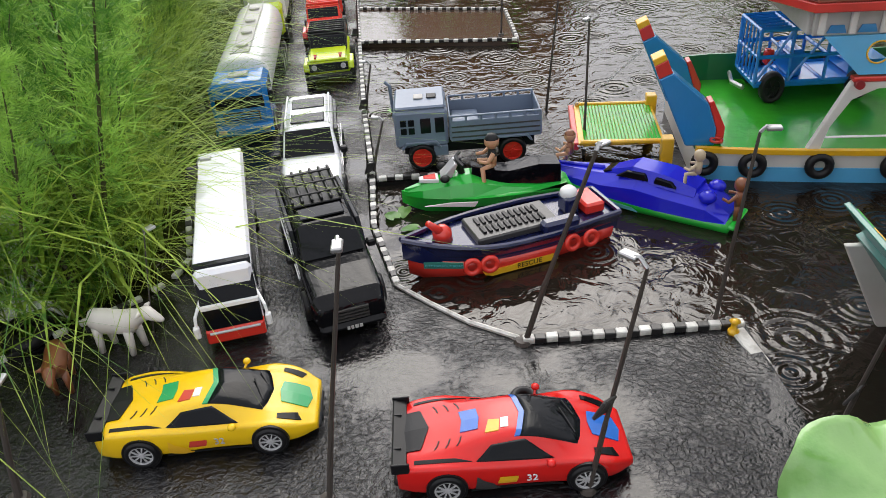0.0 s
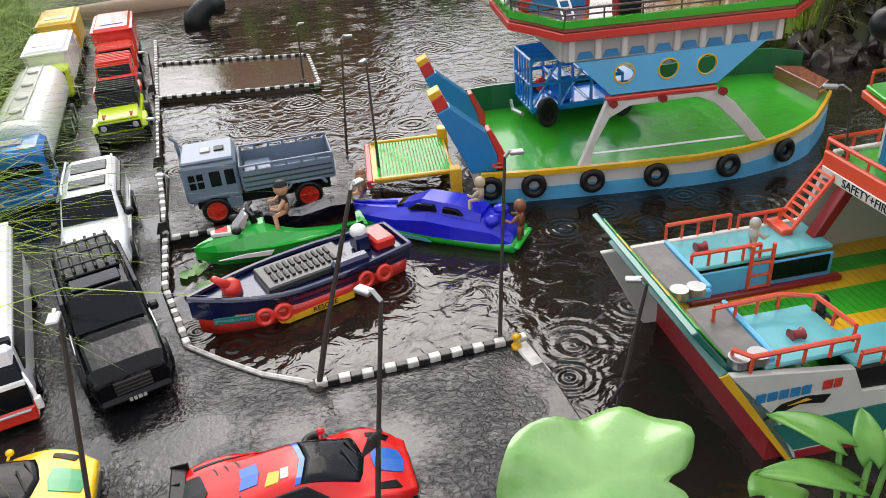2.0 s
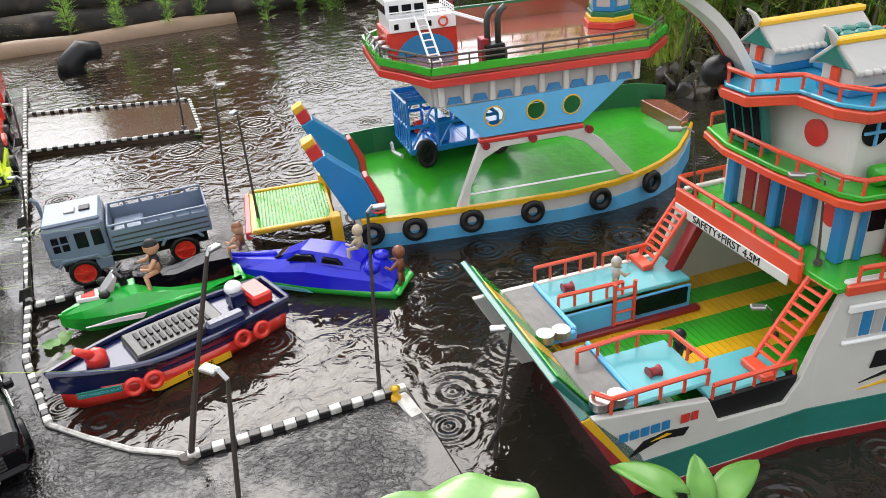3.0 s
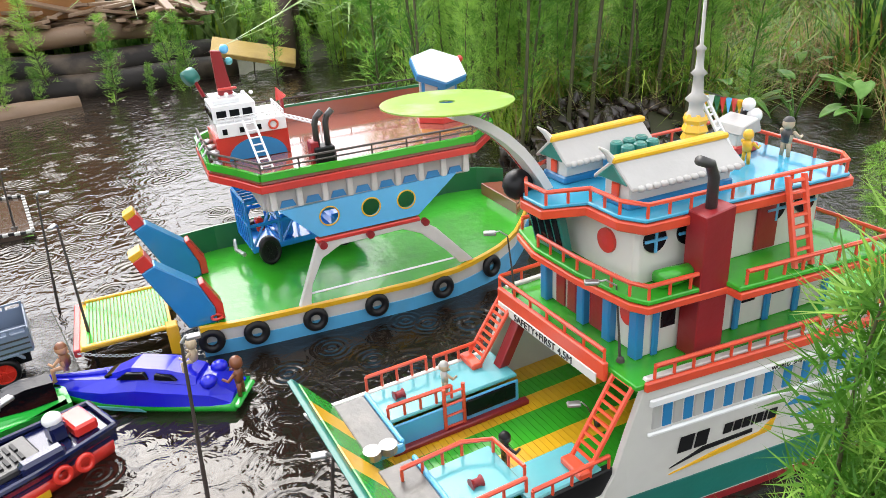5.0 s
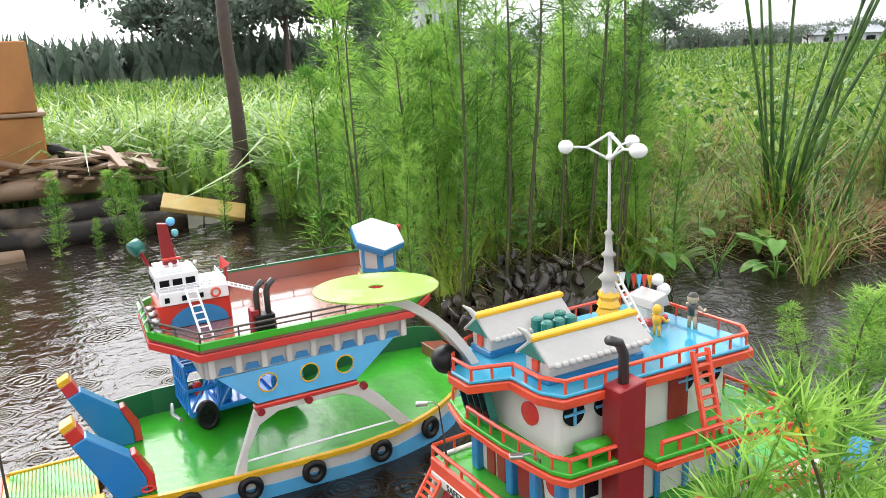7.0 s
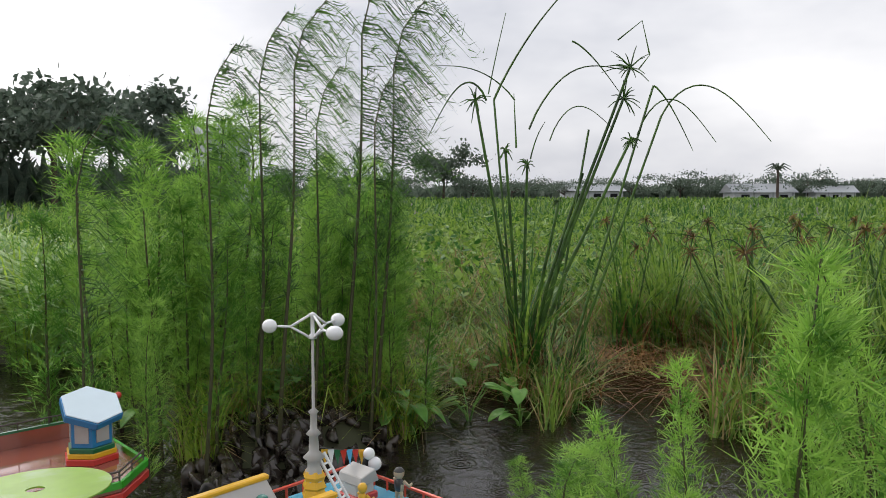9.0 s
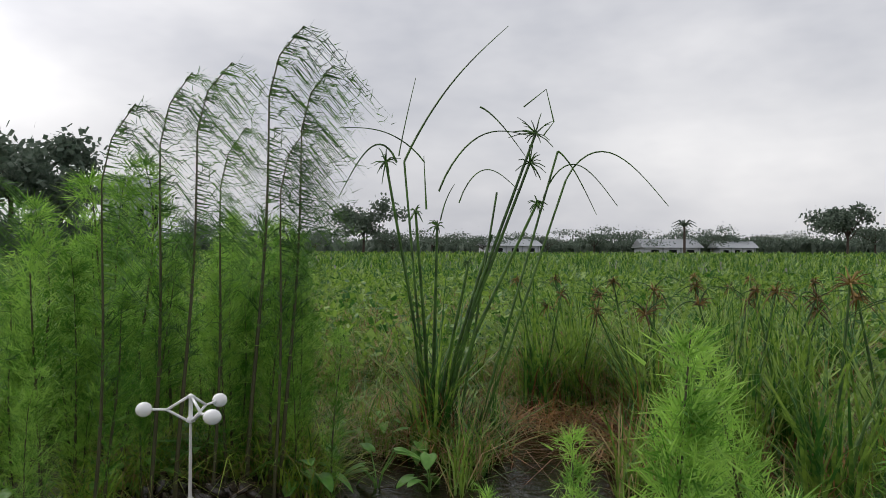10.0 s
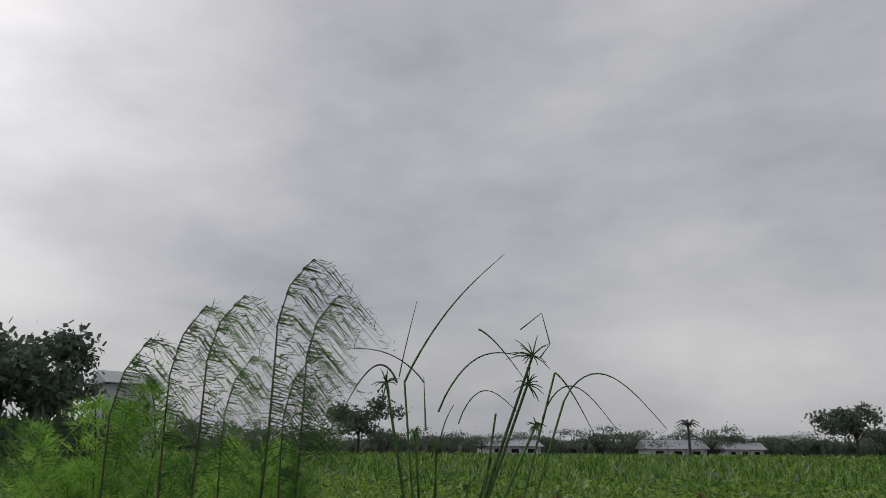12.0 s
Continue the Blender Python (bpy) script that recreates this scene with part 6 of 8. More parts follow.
def army_truck(m):
    c = thing("toy_army_truck", m, "slate-blue toy military lorry with red wheel rims, on the landing board", "toy truck")
    part("cab", box(-0.122, -0.034, -0.048, 0.048, 0.040, 0.106, 0.005), TRUCK_GREY, c)
    part("cab_roof", box(-0.120, -0.036, -0.046, 0.046, 0.106, 0.112, 0.003), TRUCK_GREY, c)
    for x in (-0.088, -0.066):
        part("roof_hatch", box(x, x + 0.016, -0.012, 0.008, 0.112, 0.1145, 0.001), BLACK if x > -0.08 else GREY, c)
    for y in (-0.048, 0.048):
        s = 1 if y > 0 else -1
        for x0, x1 in ((-0.112, -0.102), (-0.099, -0.089)):
            for z in (0.066, 0.080):
                part("side_window", box(x0, x1, y - 0.0012, y + 0.0012, z, z + 0.011, 0.0005), GLASS_DARK, c)
        part("side_window", box(-0.079, -0.062, y - 0.0012, y + 0.0012, 0.066, 0.092, 0.0008), GLASS_DARK, c)
        part("side_window", box(-0.055, -0.040, y - 0.0012, y + 0.0012, 0.066, 0.092, 0.0008), GLASS_DARK, c)
        part("door_step", box(-0.060, -0.036, y - 0.002 * s - 0.002, y - 0.002 * s + 0.002, 0.024, 0.042, 0.001), TRUCK_GREY, c)
        part("bed_side", box(-0.030, 0.120, y - 0.0015, y + 0.0015, 0.048, 0.084, 0.001), TRUCK_GREY, c, "ribbed bed side")
        for k in range(3):
            part("side_groove", box(-0.028, 0.118, y + s * 0.0016 - 0.0004, y + s * 0.0016 + 0.0004, 0.054 + k * 0.009, 0.0565 + k * 0.009, 0), DARK_GREY, c)
        part("top_rail", box(-0.030, 0.120, y - 0.002, y + 0.002, 0.090, 0.093, 0.0008), TRUCK_GREY, c)
        for k in range(7):
            part("rail_post", box(-0.030 + k * 0.0243, -0.026 + k * 0.0243, y - 0.0018, y + 0.0018, 0.083, 0.0905, 0), TRUCK_GREY, c)
        for x in (-0.080, 0.072):
            wheel(c, x, y - s * 0.008, 0.0235, 0.0235, 0.018, SCARLET, 6, s)
            part("mudguard", prism([(x - 0.034, 0.040), (x - 0.026, 0.052), (x + 0.026, 0.052), (x + 0.034, 0.040), (x + 0.030, 0.040), (x + 0.023, 0.0485), (x - 0.023, 0.0485), (x - 0.030, 0.040)], y - 0.004, y + 0.004, "y", 0.0006), TRUCK_GREY, c)
    part("bed_floor", box(-0.030, 0.120, -0.046, 0.046, 0.048, 0.054, 0.001), TRUCK_GREY, c)
    part("bed_front", box(-0.032, -0.029, -0.047, 0.047, 0.050, 0.093, 0.001), TRUCK_GREY, c)
    part("tailgate", box(0.1185, 0.1215, -0.047, 0.047, 0.050, 0.088, 0.001), TRUCK_GREY, c)
    part("cargo_box", box(-0.026, 0.020, -0.040, 0.040, 0.054, 0.068, 0.002), TRUCK_GREY, c)
    part("chassis", box(-0.110, 0.112, -0.026, 0.026, 0.020, 0.046), BLACK, c)
    part("snorkel", tube([(-0.126, 0.046, 0.060), (-0.128, 0.047, 0.118), (-0.136, 0.047, 0.126)], 0.003, 7), TRUCK_GREY, c)
    return c


army_truck(pose(0.006, 1.012, TOP, 0, 0, -1.0) @ Matrix.Scale(0.93, 4))


# ---- toy boats in the basin ----
def boat_hull(length, beam, z0, z1, sheer_up=0.012, full=0.55, n=15, stern=0.8):
    rings = []
    for i in range(n):
        t = i / (n - 1)
        x = -length / 2 + length * t
        k = min(1, stern + (1 - stern) * min(1, t / 0.35)) if t < 0.35 else (1 if t < full else max(0.02, (1 - ((t - full) / (1 - full)) ** 2.0)))
        top = z1 + sheer_up * max(0, (t - 0.5) / 0.5) ** 2
        w = beam / 2 * k
        low = z0 + 0.6 * (z1 - z0) * max(0, (t - 0.75) / 0.25) ** 2
        rings.append([(x, -w, top), (x, -w * 0.86, (top + low) / 2), (x, -w * 0.55, low), (x, w * 0.55, low), (x, w * 0.86, (top + low) / 2), (x, w, top)])
    return rings


def figure(m, h, seat, body, label, hair=BLACK):
    """A plain little doll: one mesh."""
    bm = bmesh.new()
    k = h
    ball(0.16 * k, pose(0, 0, 0.86 * k), bm, 10, 1.1)
    loft([[(0.09 * k * math.cos(a), 0.15 * k * math.sin(a), 0.36 * k) for a in (math.pi * i / 4 for i in range(8))], [(0.10 * k * math.cos(a), 0.19 * k * math.sin(a), 0.58 * k) for a in (math.pi * i / 4 for i in range(8))], [(0.06 * k * math.cos(a), 0.08 * k * math.sin(a), 0.72 * k) for a in (math.pi * i / 4 for i in range(8))]], bm)
    for s in (-1, 1):
        tube([(0, s * 0.18 * k, 0.66 * k), (0.14 * k, s * 0.26 * k, 0.50 * k), (0.30 * k, s * 0.20 * k, 0.52 * k)], 0.05 * k, 6, bm, 0.035 * k)
        if seat:
            tube([(0, s * 0.10 * k, 0.38 * k), (0.24 * k, s * 0.22 * k, 0.36 * k), (0.22 * k, s * 0.26 * k, 0.06 * k), (0.32 * k, s * 0.27 * k, 0.03 * k)], 0.065 * k, 6, bm, 0.045 * k)
        else:
            tube([(0, s * 0.08 * k, 0.40 * k), (0.0, s * 0.10 * k, 0.0)], 0.065 * k, 6, bm, 0.05 * k)
    ob = link(bm, "doll", body, True)
    ob.data.materials.append(hair)
    for p in ob.data.polygons:
        if p.center.z > 0.88 * k or (0.38 * k < p.center.z < 0.7 * k and abs(p.center.y) < 0.14 * k):
            p.material_index = 1
    ob.matrix_world = m
    return tagged(ob, label, "doll")


def harbour_boat(m):
    c = thing("toy_harbour_boat", m, "navy and red toy harbour boat with grey cargo grating, floating", "toy boat")
    part("hull", loft(boat_hull(0.270, 0.092, -0.012, 0.022, 0.012, 0.5, 15, 0.72)), SCARLET, c, "red lower hull", True)
    rings = boat_hull(0.282, 0.100, 0.018, 0.040, 0.014, 0.5, 15, 0.74)
    part("upper_hull", loft([[q[0], q[1], (q[2][0], q[2][1] * 1.5, q[2][2]), (q[3][0], q[3][1] * 1.5, q[3][2]), q[4], q[5]] for q in rings]), NAVY, c, "navy upper hull")
    for s in (0, 5):
        part("bulwark", tube([(q[s][0], q[s][1] * 0.97, q[s][2] + 0.004) for q in rings], 0.0038, 7), NAVY, c)
    part("bulwark", tube([(rings[0][0][0], rings[0][0][1] * 0.95, 0.044), (rings[0][5][0], rings[0][5][1] * 0.95, 0.044)], 0.0038, 7), NAVY, c)
    g = part("cargo_grating", box(-0.060, 0.052, -0.030, 0.030, 0.040, 0.050, 0.002), DARK_GREY, c, "grey ribbed cargo plate")
    for k in range(11):
        for s in (-1, 1):
            part("slot", box(-0.044 + k * 0.008, -0.040 + k * 0.008, s * 0.011 - 0.008, s * 0.011 + 0.008, 0.050, 0.0525, 0), BLACK, g)
    part("bow_fitting", lathe([(0, 0), (0.013, 0), (0.012, 0.014), (0.006, 0.020), (0, 0.022)], 12, pose(0.088, 0, 0.044)), SCARLET, c, "red bow fitting", True)
    part("bow_horn", tube([(0.088, 0, 0.056), (0.098, 0.006, 0.066), (0.108, 0.010, 0.078)], 0.007, 8, None, 0.004), SCARLET, c, "", True)
    part("wheelhouse", box(-0.098, -0.078, -0.016, 0.010, 0.040, 0.064, 0.003), NAVY, c)
    part("white_cap", ball(0.012, pose(-0.088, -0.004, 0.066), None, 12, 0.8), CLEAN_WHITE, c, "white cap", True)
    part("engine_block", box(-0.128, -0.100, -0.024, 0.022, 0.040, 0.056, 0.003), SCARLET, c, "red engine block")
    part("stern_box", box(-0.080, -0.030, 0.028, 0.046, 0.040, 0.058, 0.004), NAVY, c)
    for x in (0.068, 0.046, -0.066, -0.092):
        part("life_ring", torus(0.0088, 0.0034, pose(x, 0.0505 if x < 0.05 else 0.047, 0.026, 98, 0, -10 if x > 0 else 4), 20, 8), SCARLET, c, "red ring fender", True)
    part("name_plate", box(-0.024, 0.024, -0.0008, 0.0008, -0.004, 0.004, 0), TEAL, c).matrix_local = pose(0.102, 0.0405, 0.034, 0, 0, -26)
    writing(c, "CITY HARBOUR BOAT", pose(0.1023, 0.0418, 0.034, 90, 0, 180 - 26), 0.0046, AQUA)
    part("flash", prism([(-0.050, 0.002), (0.040, 0.002), (0.050, 0.006), (0.0, 0.012), (-0.050, 0.011)], 0.0340, 0.0428, "y", 0), YELLOW, c)
    writing(c, "RESCUE", pose(-0.010, 0.0433, 0.0072, 90, 0, 180), 0.0098, BLACK)
    return c


harbour_boat(pose(0.032, 0.722, 0.0, 0, 0, 180 + 16.5))


def jet_ski(m):
    c = thing("toy_jet_ski", m, "bright green toy jet ski with black seat, floating", "toy boat")
    part("hull", loft(boat_hull(0.225, 0.074, -0.008, 0.020, 0.006, 0.45, 15, 0.8)), GREEN_PLASTIC, c, "green hull")
    secs = []
    for x, w, z in ((-0.108, 0.030, 0.022), (-0.06, 0.033, 0.026), (-0.02, 0.030, 0.032), (0.02, 0.030, 0.044), (0.05, 0.029, 0.042), (0.085, 0.018, 0.034), (0.108, 0.004, 0.028)):
        secs.append([(x, -w, 0.020), (x, -w * 0.75, z * 0.85), (x, -w * 0.3, z), (x, w * 0.3, z), (x, w * 0.75, z * 0.85), (x, w, 0.020)])
    part("deck", loft(secs), GREEN_PLASTIC, c, "green bonnet")
    part("seat", loft([[(x, -w, z0), (x, -w * 0.8, z1), (x, w * 0.8, z1), (x, w, z0)] for x, w, z0, z1 in ((-0.10, 0.016, 0.022, 0.046), (-0.07, 0.019, 0.024, 0.050), (-0.03, 0.017, 0.028, 0.044), (0.005, 0.013, 0.034, 0.050), (0.018, 0.010, 0.040, 0.054))]), GLOSS_BLACK, c, "black seat")
    part("handlebar", tube([(0.030, -0.022, 0.062), (0.036, -0.008, 0.064), (0.036, 0.008, 0.064), (0.030, 0.022, 0.062)], 0.0025, 7), BLACK, c)
    part("steering_post", tube([(0.030, 0, 0.040), (0.036, 0, 0.064)], 0.005, 7), BLACK, c)
    part("windshield", prism([(0.045, 0.042), (0.060, 0.042), (0.040, 0.062), (0.036, 0.060)], -0.012, 0.012, "y"), CHROME, c, "silver wind shield")
    for s in (-1, 1):
        part("mirror", ball(0.007, pose(0.055, s * 0.020, 0.046), None, 10, 0.7), BLACK, c, "black mirror", True)
        part("side_flash", prism([(0.02, 0.010), (0.085, 0.018), (0.05, 0.019), (0.015, 0.016)], s * 0.0365 - 0.001, s * 0.0365 + 0.001, "y", 0), CLEAN_WHITE, c)
    part("bonnet_panel", prism([(0.062, -0.011), (0.088, -0.005), (0.088, 0.005), (0.062, 0.011)], 0.036, 0.0415, bevel=0.0008), CLEAN_WHITE, c, "white and red bonnet panel")
    part("bonnet_mark", prism([(0.066, -0.008), (0.082, -0.004), (0.082, 0.004), (0.066, 0.008)], 0.0416, 0.0422, bevel=0), SCARLET, c)
    return c


JS = pose(0.018, 0.868, 0.004, 0, 0, 180 + 3)
jet_ski(JS @ Matrix.Scale(1.08, 4))
figure(JS @ pose(-0.012, 0, 0.030), 0.070, True, SKIN, "small plastic doll in black seated on the jet ski", BLACK)


def speed_boat(m):
    c = thing("toy_speed_boat", m, "royal blue and green toy speed boat, floating", "toy boat")
    part("hull", loft(boat_hull(0.300, 0.080, -0.010, 0.014, 0.010, 0.45, 17, 0.85)), GREEN_PLASTIC, c, "green hull", True)
    secs = []
    for x, w, z in ((-0.146, 0.030, 0.020), (-0.12, 0.036, 0.040), (-0.06, 0.040, 0.046), (-0.02, 0.040, 0.050), (0.03, 0.037, 0.040), (0.08, 0.026, 0.034), (0.12, 0.013, 0.030), (0.152, 0.002, 0.027)):
        secs.append([(x, -w, 0.014 + 0.010 * max(0, x / 0.15) ** 2), (x, -w * 0.92, z * 0.72), (x, -w * 0.45, z), (x, w * 0.45, z), (x, w * 0.92, z * 0.72), (x, w, 0.014 + 0.010 * max(0, x / 0.15) ** 2)])
    part("deck", loft(secs), BOAT_BLUE, c, "glossy blue deck")
    part("canopy", loft([[(x, -w, z0), (x, -w * 0.7, z1), (x, w * 0.7, z1), (x, w, z0)] for x, w, z0, z1 in ((-0.10, 0.024, 0.038, 0.048), (-0.06, 0.026, 0.042, 0.058), (-0.01, 0.024, 0.044, 0.060), (0.028, 0.016, 0.036, 0.044))]), BOAT_BLUE, c, "blue canopy")
    for s in (-1, 1):
        part("cabin_window", prism([(-0.036, 0.046), (0.012, 0.044), (-0.004, 0.055), (-0.030, 0.056)], s * 0.0225 - 0.003, s * 0.0225 + 0.003, "y", 0.001), GLASS_DARK, c)
        part("cabin_window", prism([(-0.076, 0.045), (-0.044, 0.046), (-0.046, 0.055), (-0.068, 0.053)], s * 0.0235 - 0.003, s * 0.0235 + 0.003, "y", 0.001), GLASS_DARK, c)
        part("stern_hump", ball(0.012, pose(-0.116, s * 0.018, 0.041), None, 12, 0.7), BOAT_BLUE, c, "", True)
        part("wave_mark", prism([(-0.03, 0.004), (0.02, 0.006), (0.05, 0.012), (0.02, 0.011), (-0.02, 0.009)], s * 0.0385 - 0.001, s * 0.0385 + 0.001, "y", 0), AQUA, c)
    part("windscreen", prism([(0.022, 0.0440), (0.034, 0.0395), (0.036, 0.0415), (0.024, 0.0465)], -0.014, 0.014, "y", 0.0006), GLASS_DARK, c, "dark windscreen")
    part("deck_spine", tube([(0.040, 0, 0.040), (0.090, 0, 0.034), (0.140, 0, 0.029)], 0.0030, 6), BOAT_BLUE, c, "", True)
    part("stern_plate", box(-0.158, -0.145, -0.030, 0.030, 0.006, 0.012, 0.002), GREEN_PLASTIC, c)
    return c


SB = pose(0.222, 0.838, 0.0, 0, 0, 180 - 40)
speed_boat(SB)
figure(SB @ pose(0.098, -0.002, 0.028), 0.056, True, SKIN, "small plastic doll with dark hair on the speed boat", BROWN)
figure(SB @ pose(-0.094, 0.002, 0.046), 0.050, True, BEIGE, "small beige doll sitting on the speed boat", BEIGE)
figure(SB @ pose(-0.152, 0.004, 0.012), 0.058, False, BROWN, "small brown-haired doll at the boat's stern", BROWN)
figure(S1 @ pose(0.150, 0.068, 0.104), 0.038, False, BEIGE, "small grey doll standing on the ferry's platform", GREY)
figure(S1 @ pose(0.165, -0.030, 0.064), 0.042, False, DARK_GREY, "small dark doll standing on the car deck", BLACK)
figure(S1 @ pose(0.470, -0.032, 0.328), 0.036, False, YELLOW, "small yellow doll standing on the roof deck", YELLOW)
figure(S1 @ pose(0.520, -0.040, 0.328), 0.042, False, BEIGE, "small brown doll standing on the roof deck", DARK_GREY)


def cage_car(m):
    c = thing("toy_cage_car", m, "blue tubular toy buggy on black tyres, on the green deck", "toy car")
    bm = bmesh.new()
    xs, ys, zs = (-0.070, -0.025, 0.025, 0.075), (-0.038, 0.038), (0.022, 0.050, 0.078)
    for y in ys:
        for z in zs:
            tube([(xs[0], y, z), (xs[2] if z > 0.07 else xs[3], y, z)], 0.0024, 6, bm)
        for x in xs[:3]:
            tube([(x, y, zs[0]), (x, y, zs[2])], 0.0024, 6, bm)
        tube([(xs[2], y, zs[2]), (xs[3], y, zs[1]), (xs[3], y, zs[0])], 0.0024, 6, bm)
        tube([(xs[0], y, zs[0]), (xs[1], y, zs[2])], 0.0018, 6, bm)
        tube([(xs[1], y, zs[0]), (xs[2], y, zs[2])], 0.0018, 6, bm)
    for x in xs[:3]:
        for z in zs:
            tube([(x, ys[0], z), (x, ys[1], z)], 0.0022, 6, bm)
    for z in zs[:2]:
        tube([(xs[3], ys[0], z), (xs[3], ys[1], z)], 0.0022, 6, bm)
    for k in range(5):
        y = -0.026 + k * 0.013
        tube([(xs[0], y, zs[2]), (xs[2], y, zs[2])], 0.0016, 5, bm)
        tube([(xs[0] - 0.001, y, zs[0]), (xs[0] - 0.001, y, zs[2])], 0.0016, 5, bm)
    part("frame", bm, CAB_BLUE, c, "blue tubular frame")
    part("floor", box(-0.070, 0.110, -0.037, 0.037, 0.016, 0.022), CAB_BLUE, c)
    part("bonnet", box(0.060, 0.115, -0.036, 0.036, 0.022, 0.040, 0.004), CAB_BLUE, c)
    part("seat", box(-0.02, 0.0, -0.025, 0.025, 0.022, 0.052, 0.003), CAB_BLUE, c)
    part("fuel_can", box(-0.058, -0.046, -0.034, -0.022, 0.040, 0.056, 0.002), SCARLET, c, "red can")
    part("bumper", tube([(-0.082, -0.030, 0.016), (-0.088, 0, 0.014), (-0.082, 0.030, 0.016)], 0.003, 6), STEEL, c)
    for s in (-1, 1):
        for x in (-0.045, 0.075):
            wheel(c, x, s * 0.036, 0.017, 0.017, 0.014, BLACK, 6, s)
    return c


cage_car(S2 @ pose(-0.098, 0.085, 0.051, 0, 0, 4) @ Matrix.Diagonal((1.12, 1.2, 1.5, 1)))


# ---- animals of plastic on the board ----
def beast(m, k, paint, label, name, extra=None):
    bm = bmesh.new()
    loft([[(x * k, r * k * math.cos(a), (0.62 + dz) * k + r * 1.05 * k * math.sin(a)) for a in (math.pi * i / 5 for i in range(10))] for x, r, dz in ((-0.50, 0.05, 0.10), (-0.46, 0.19, 0.04), (-0.25, 0.23, 0.0), (0.05, 0.22, 0.0), (0.30, 0.23, 0.03), (0.45, 0.16, 0.12), (0.60, 0.13, 0.22), (0.70, 0.12, 0.24), (0.88, 0.07, 0.14), (0.95, 0.03, 0.12))], bm)
    for x in (-0.36, 0.26):
        for s in (-1, 1):
            tube([(x * k, s * 0.13 * k, 0.55 * k), ((x + 0.02 * s) * k, s * 0.14 * k, 0.25 * k), ((x + 0.04 * s) * k, s * 0.14 * k, 0)], 0.085 * k, 8, bm, 0.055 * k)
    for s in (-1, 1):
        tube([(0.62 * k, s * 0.10 * k, 0.94 * k), (0.58 * k, s * 0.24 * k, 0.90 * k)], 0.05 * k, 6, bm, 0.02 * k)
    tube([(-0.50 * k, 0, 0.75 * k), (-0.58 * k, 0, 0.50 * k), (-0.56 * k, 0.02 * k, 0.30 * k)], 0.04 * k, 6, bm, 0.02 * k)
    ob = link(bm, name, paint, True)
    if extra:
        ob.data.materials.append(extra)
        for p in ob.data.polygons:
            if p.center.x > 0.52 * k and p.center.z > 0.86 * k:
                p.material_index = 1
    ob.matrix_world = m
    return tagged(ob, label, "toy animal")


SHEEP_WHITE = mat("sheep_white", (0.70, 0.66, 0.62), 0.4, vary=0.08, bump=0.3)
beast(pose(-0.418, 0.580, TOP, 0, 0, -14), 0.062, SHEEP_WHITE, "white plastic toy ram with dark horns, on the board", "toy_ram", None)
beast(pose(-0.467, 0.527, TOP, 0, 0, -72), 0.052, BROWN, "brown plastic toy cow grazing on the board", "toy_cow", None)


# ---- lamp posts ----
def lamp_post(base, top, label, panel=0.0, arm=(0.0, 0.0), r=0.0026, mid=0.0):
    c = thing("street_lamp", Matrix.Translation(base), label, "street lamp", "toy lamp posts")
    d = Vector(top) - Vector(base)
    pole = part("pole", tube([(0, 0, -0.01), d * 0.35, d * 0.36, d * 0.9, d], r, 8, None, r * 0.55), POLE, c, "thin dark pole")
    part("foot", lathe([(0, 0), (r * 3, 0), (r * 2.4, 0.004), (0, 0.006)], 10), POLE, c)
    if arm != (0.0, 0.0):
        part("arm", tube([d, d + Vector((arm[0] * 0.5, arm[1] * 0.5, 0.006)), d + Vector((arm[0], arm[1], 0.004))], r * 0.7, 6), STEEL, c)
        part("lamp_head", box(-0.007, 0.007, -0.004, 0.004, -0.002, 0.002, 0.001), STEEL, c, "small steel lamp head").matrix_local = Matrix.Translation(d + Vector((arm[0] * 1.15, arm[1] * 1.15, 0.004))) @ Matrix.Rotation(math.atan2(arm[1], arm[0]), 4, "Z")
    if panel:
        part("panel", box(-0.008, 0.008, -0.0015, 0.0015, -0.011, 0.011, 0.001), DARK_GREY, c, "small dark panel").matrix_local = Matrix.Translation(d * panel) @ pose(-0.006, -0.004, 0, 20, 10, 40)
    return c


LABEL = "thin dark toy lamp post with a small steel head"
lamp_post((-0.174, 0.344, TOP), (-0.128, 0.353, 0.262), LABEL, 0.0, (0.0, -0.012))
lamp_post((0.047, 0.330, TOP), (0.076, 0.318, 0.240), "thin dark toy lamp post with steel head and panel", 0.45, (-0.008, 0.010))
lamp_post((0.022, 0.529, TOP), (0.088, 0.512, 0.236), LABEL, 0.0, (0.006, 0.004), 0.0034)
lamp_post((0.230, 0.532, TOP), (0.243, 0.529, 0.232), LABEL, 0.0, (0.010, -0.002))
lamp_post((0.163, 1.194, -0.02), (0.185, 1.189, 0.208), LABEL, 0.0, (0.010, -0.004))
lamp_post((0.190, 0.992, -0.02), (0.192, 0.992, 0.216), LABEL, 0.0, (-0.006, -0.008))
lamp_post((-0.452, 0.375, TOP), (-0.433, 0.388, 0.125), LABEL, 0.9, (0.0, 0.010), 0.0038)
lamp_post((-0.151, 0.968, TOP), (-0.124, 0.969, 0.098), "thin dark toy lamp post with steel head and panel", 0.15, (-0.010, 0.004))
lamp_post((-0.170, 1.235, TOP), (-0.150, 1.240, 0.100), "thin dark toy lamp post with steel head and panel", 0.2, (-0.012, 0.004))
lamp_post((-0.205, 1.72, TOP), (-0.195, 1.72, 0.110), LABEL, 0.2, (-0.012, 0.004))
lamp_post((0.140, 1.66, TOP), (0.147, 1.657, 0.139), LABEL, 0.0, (0.008, 0.0))
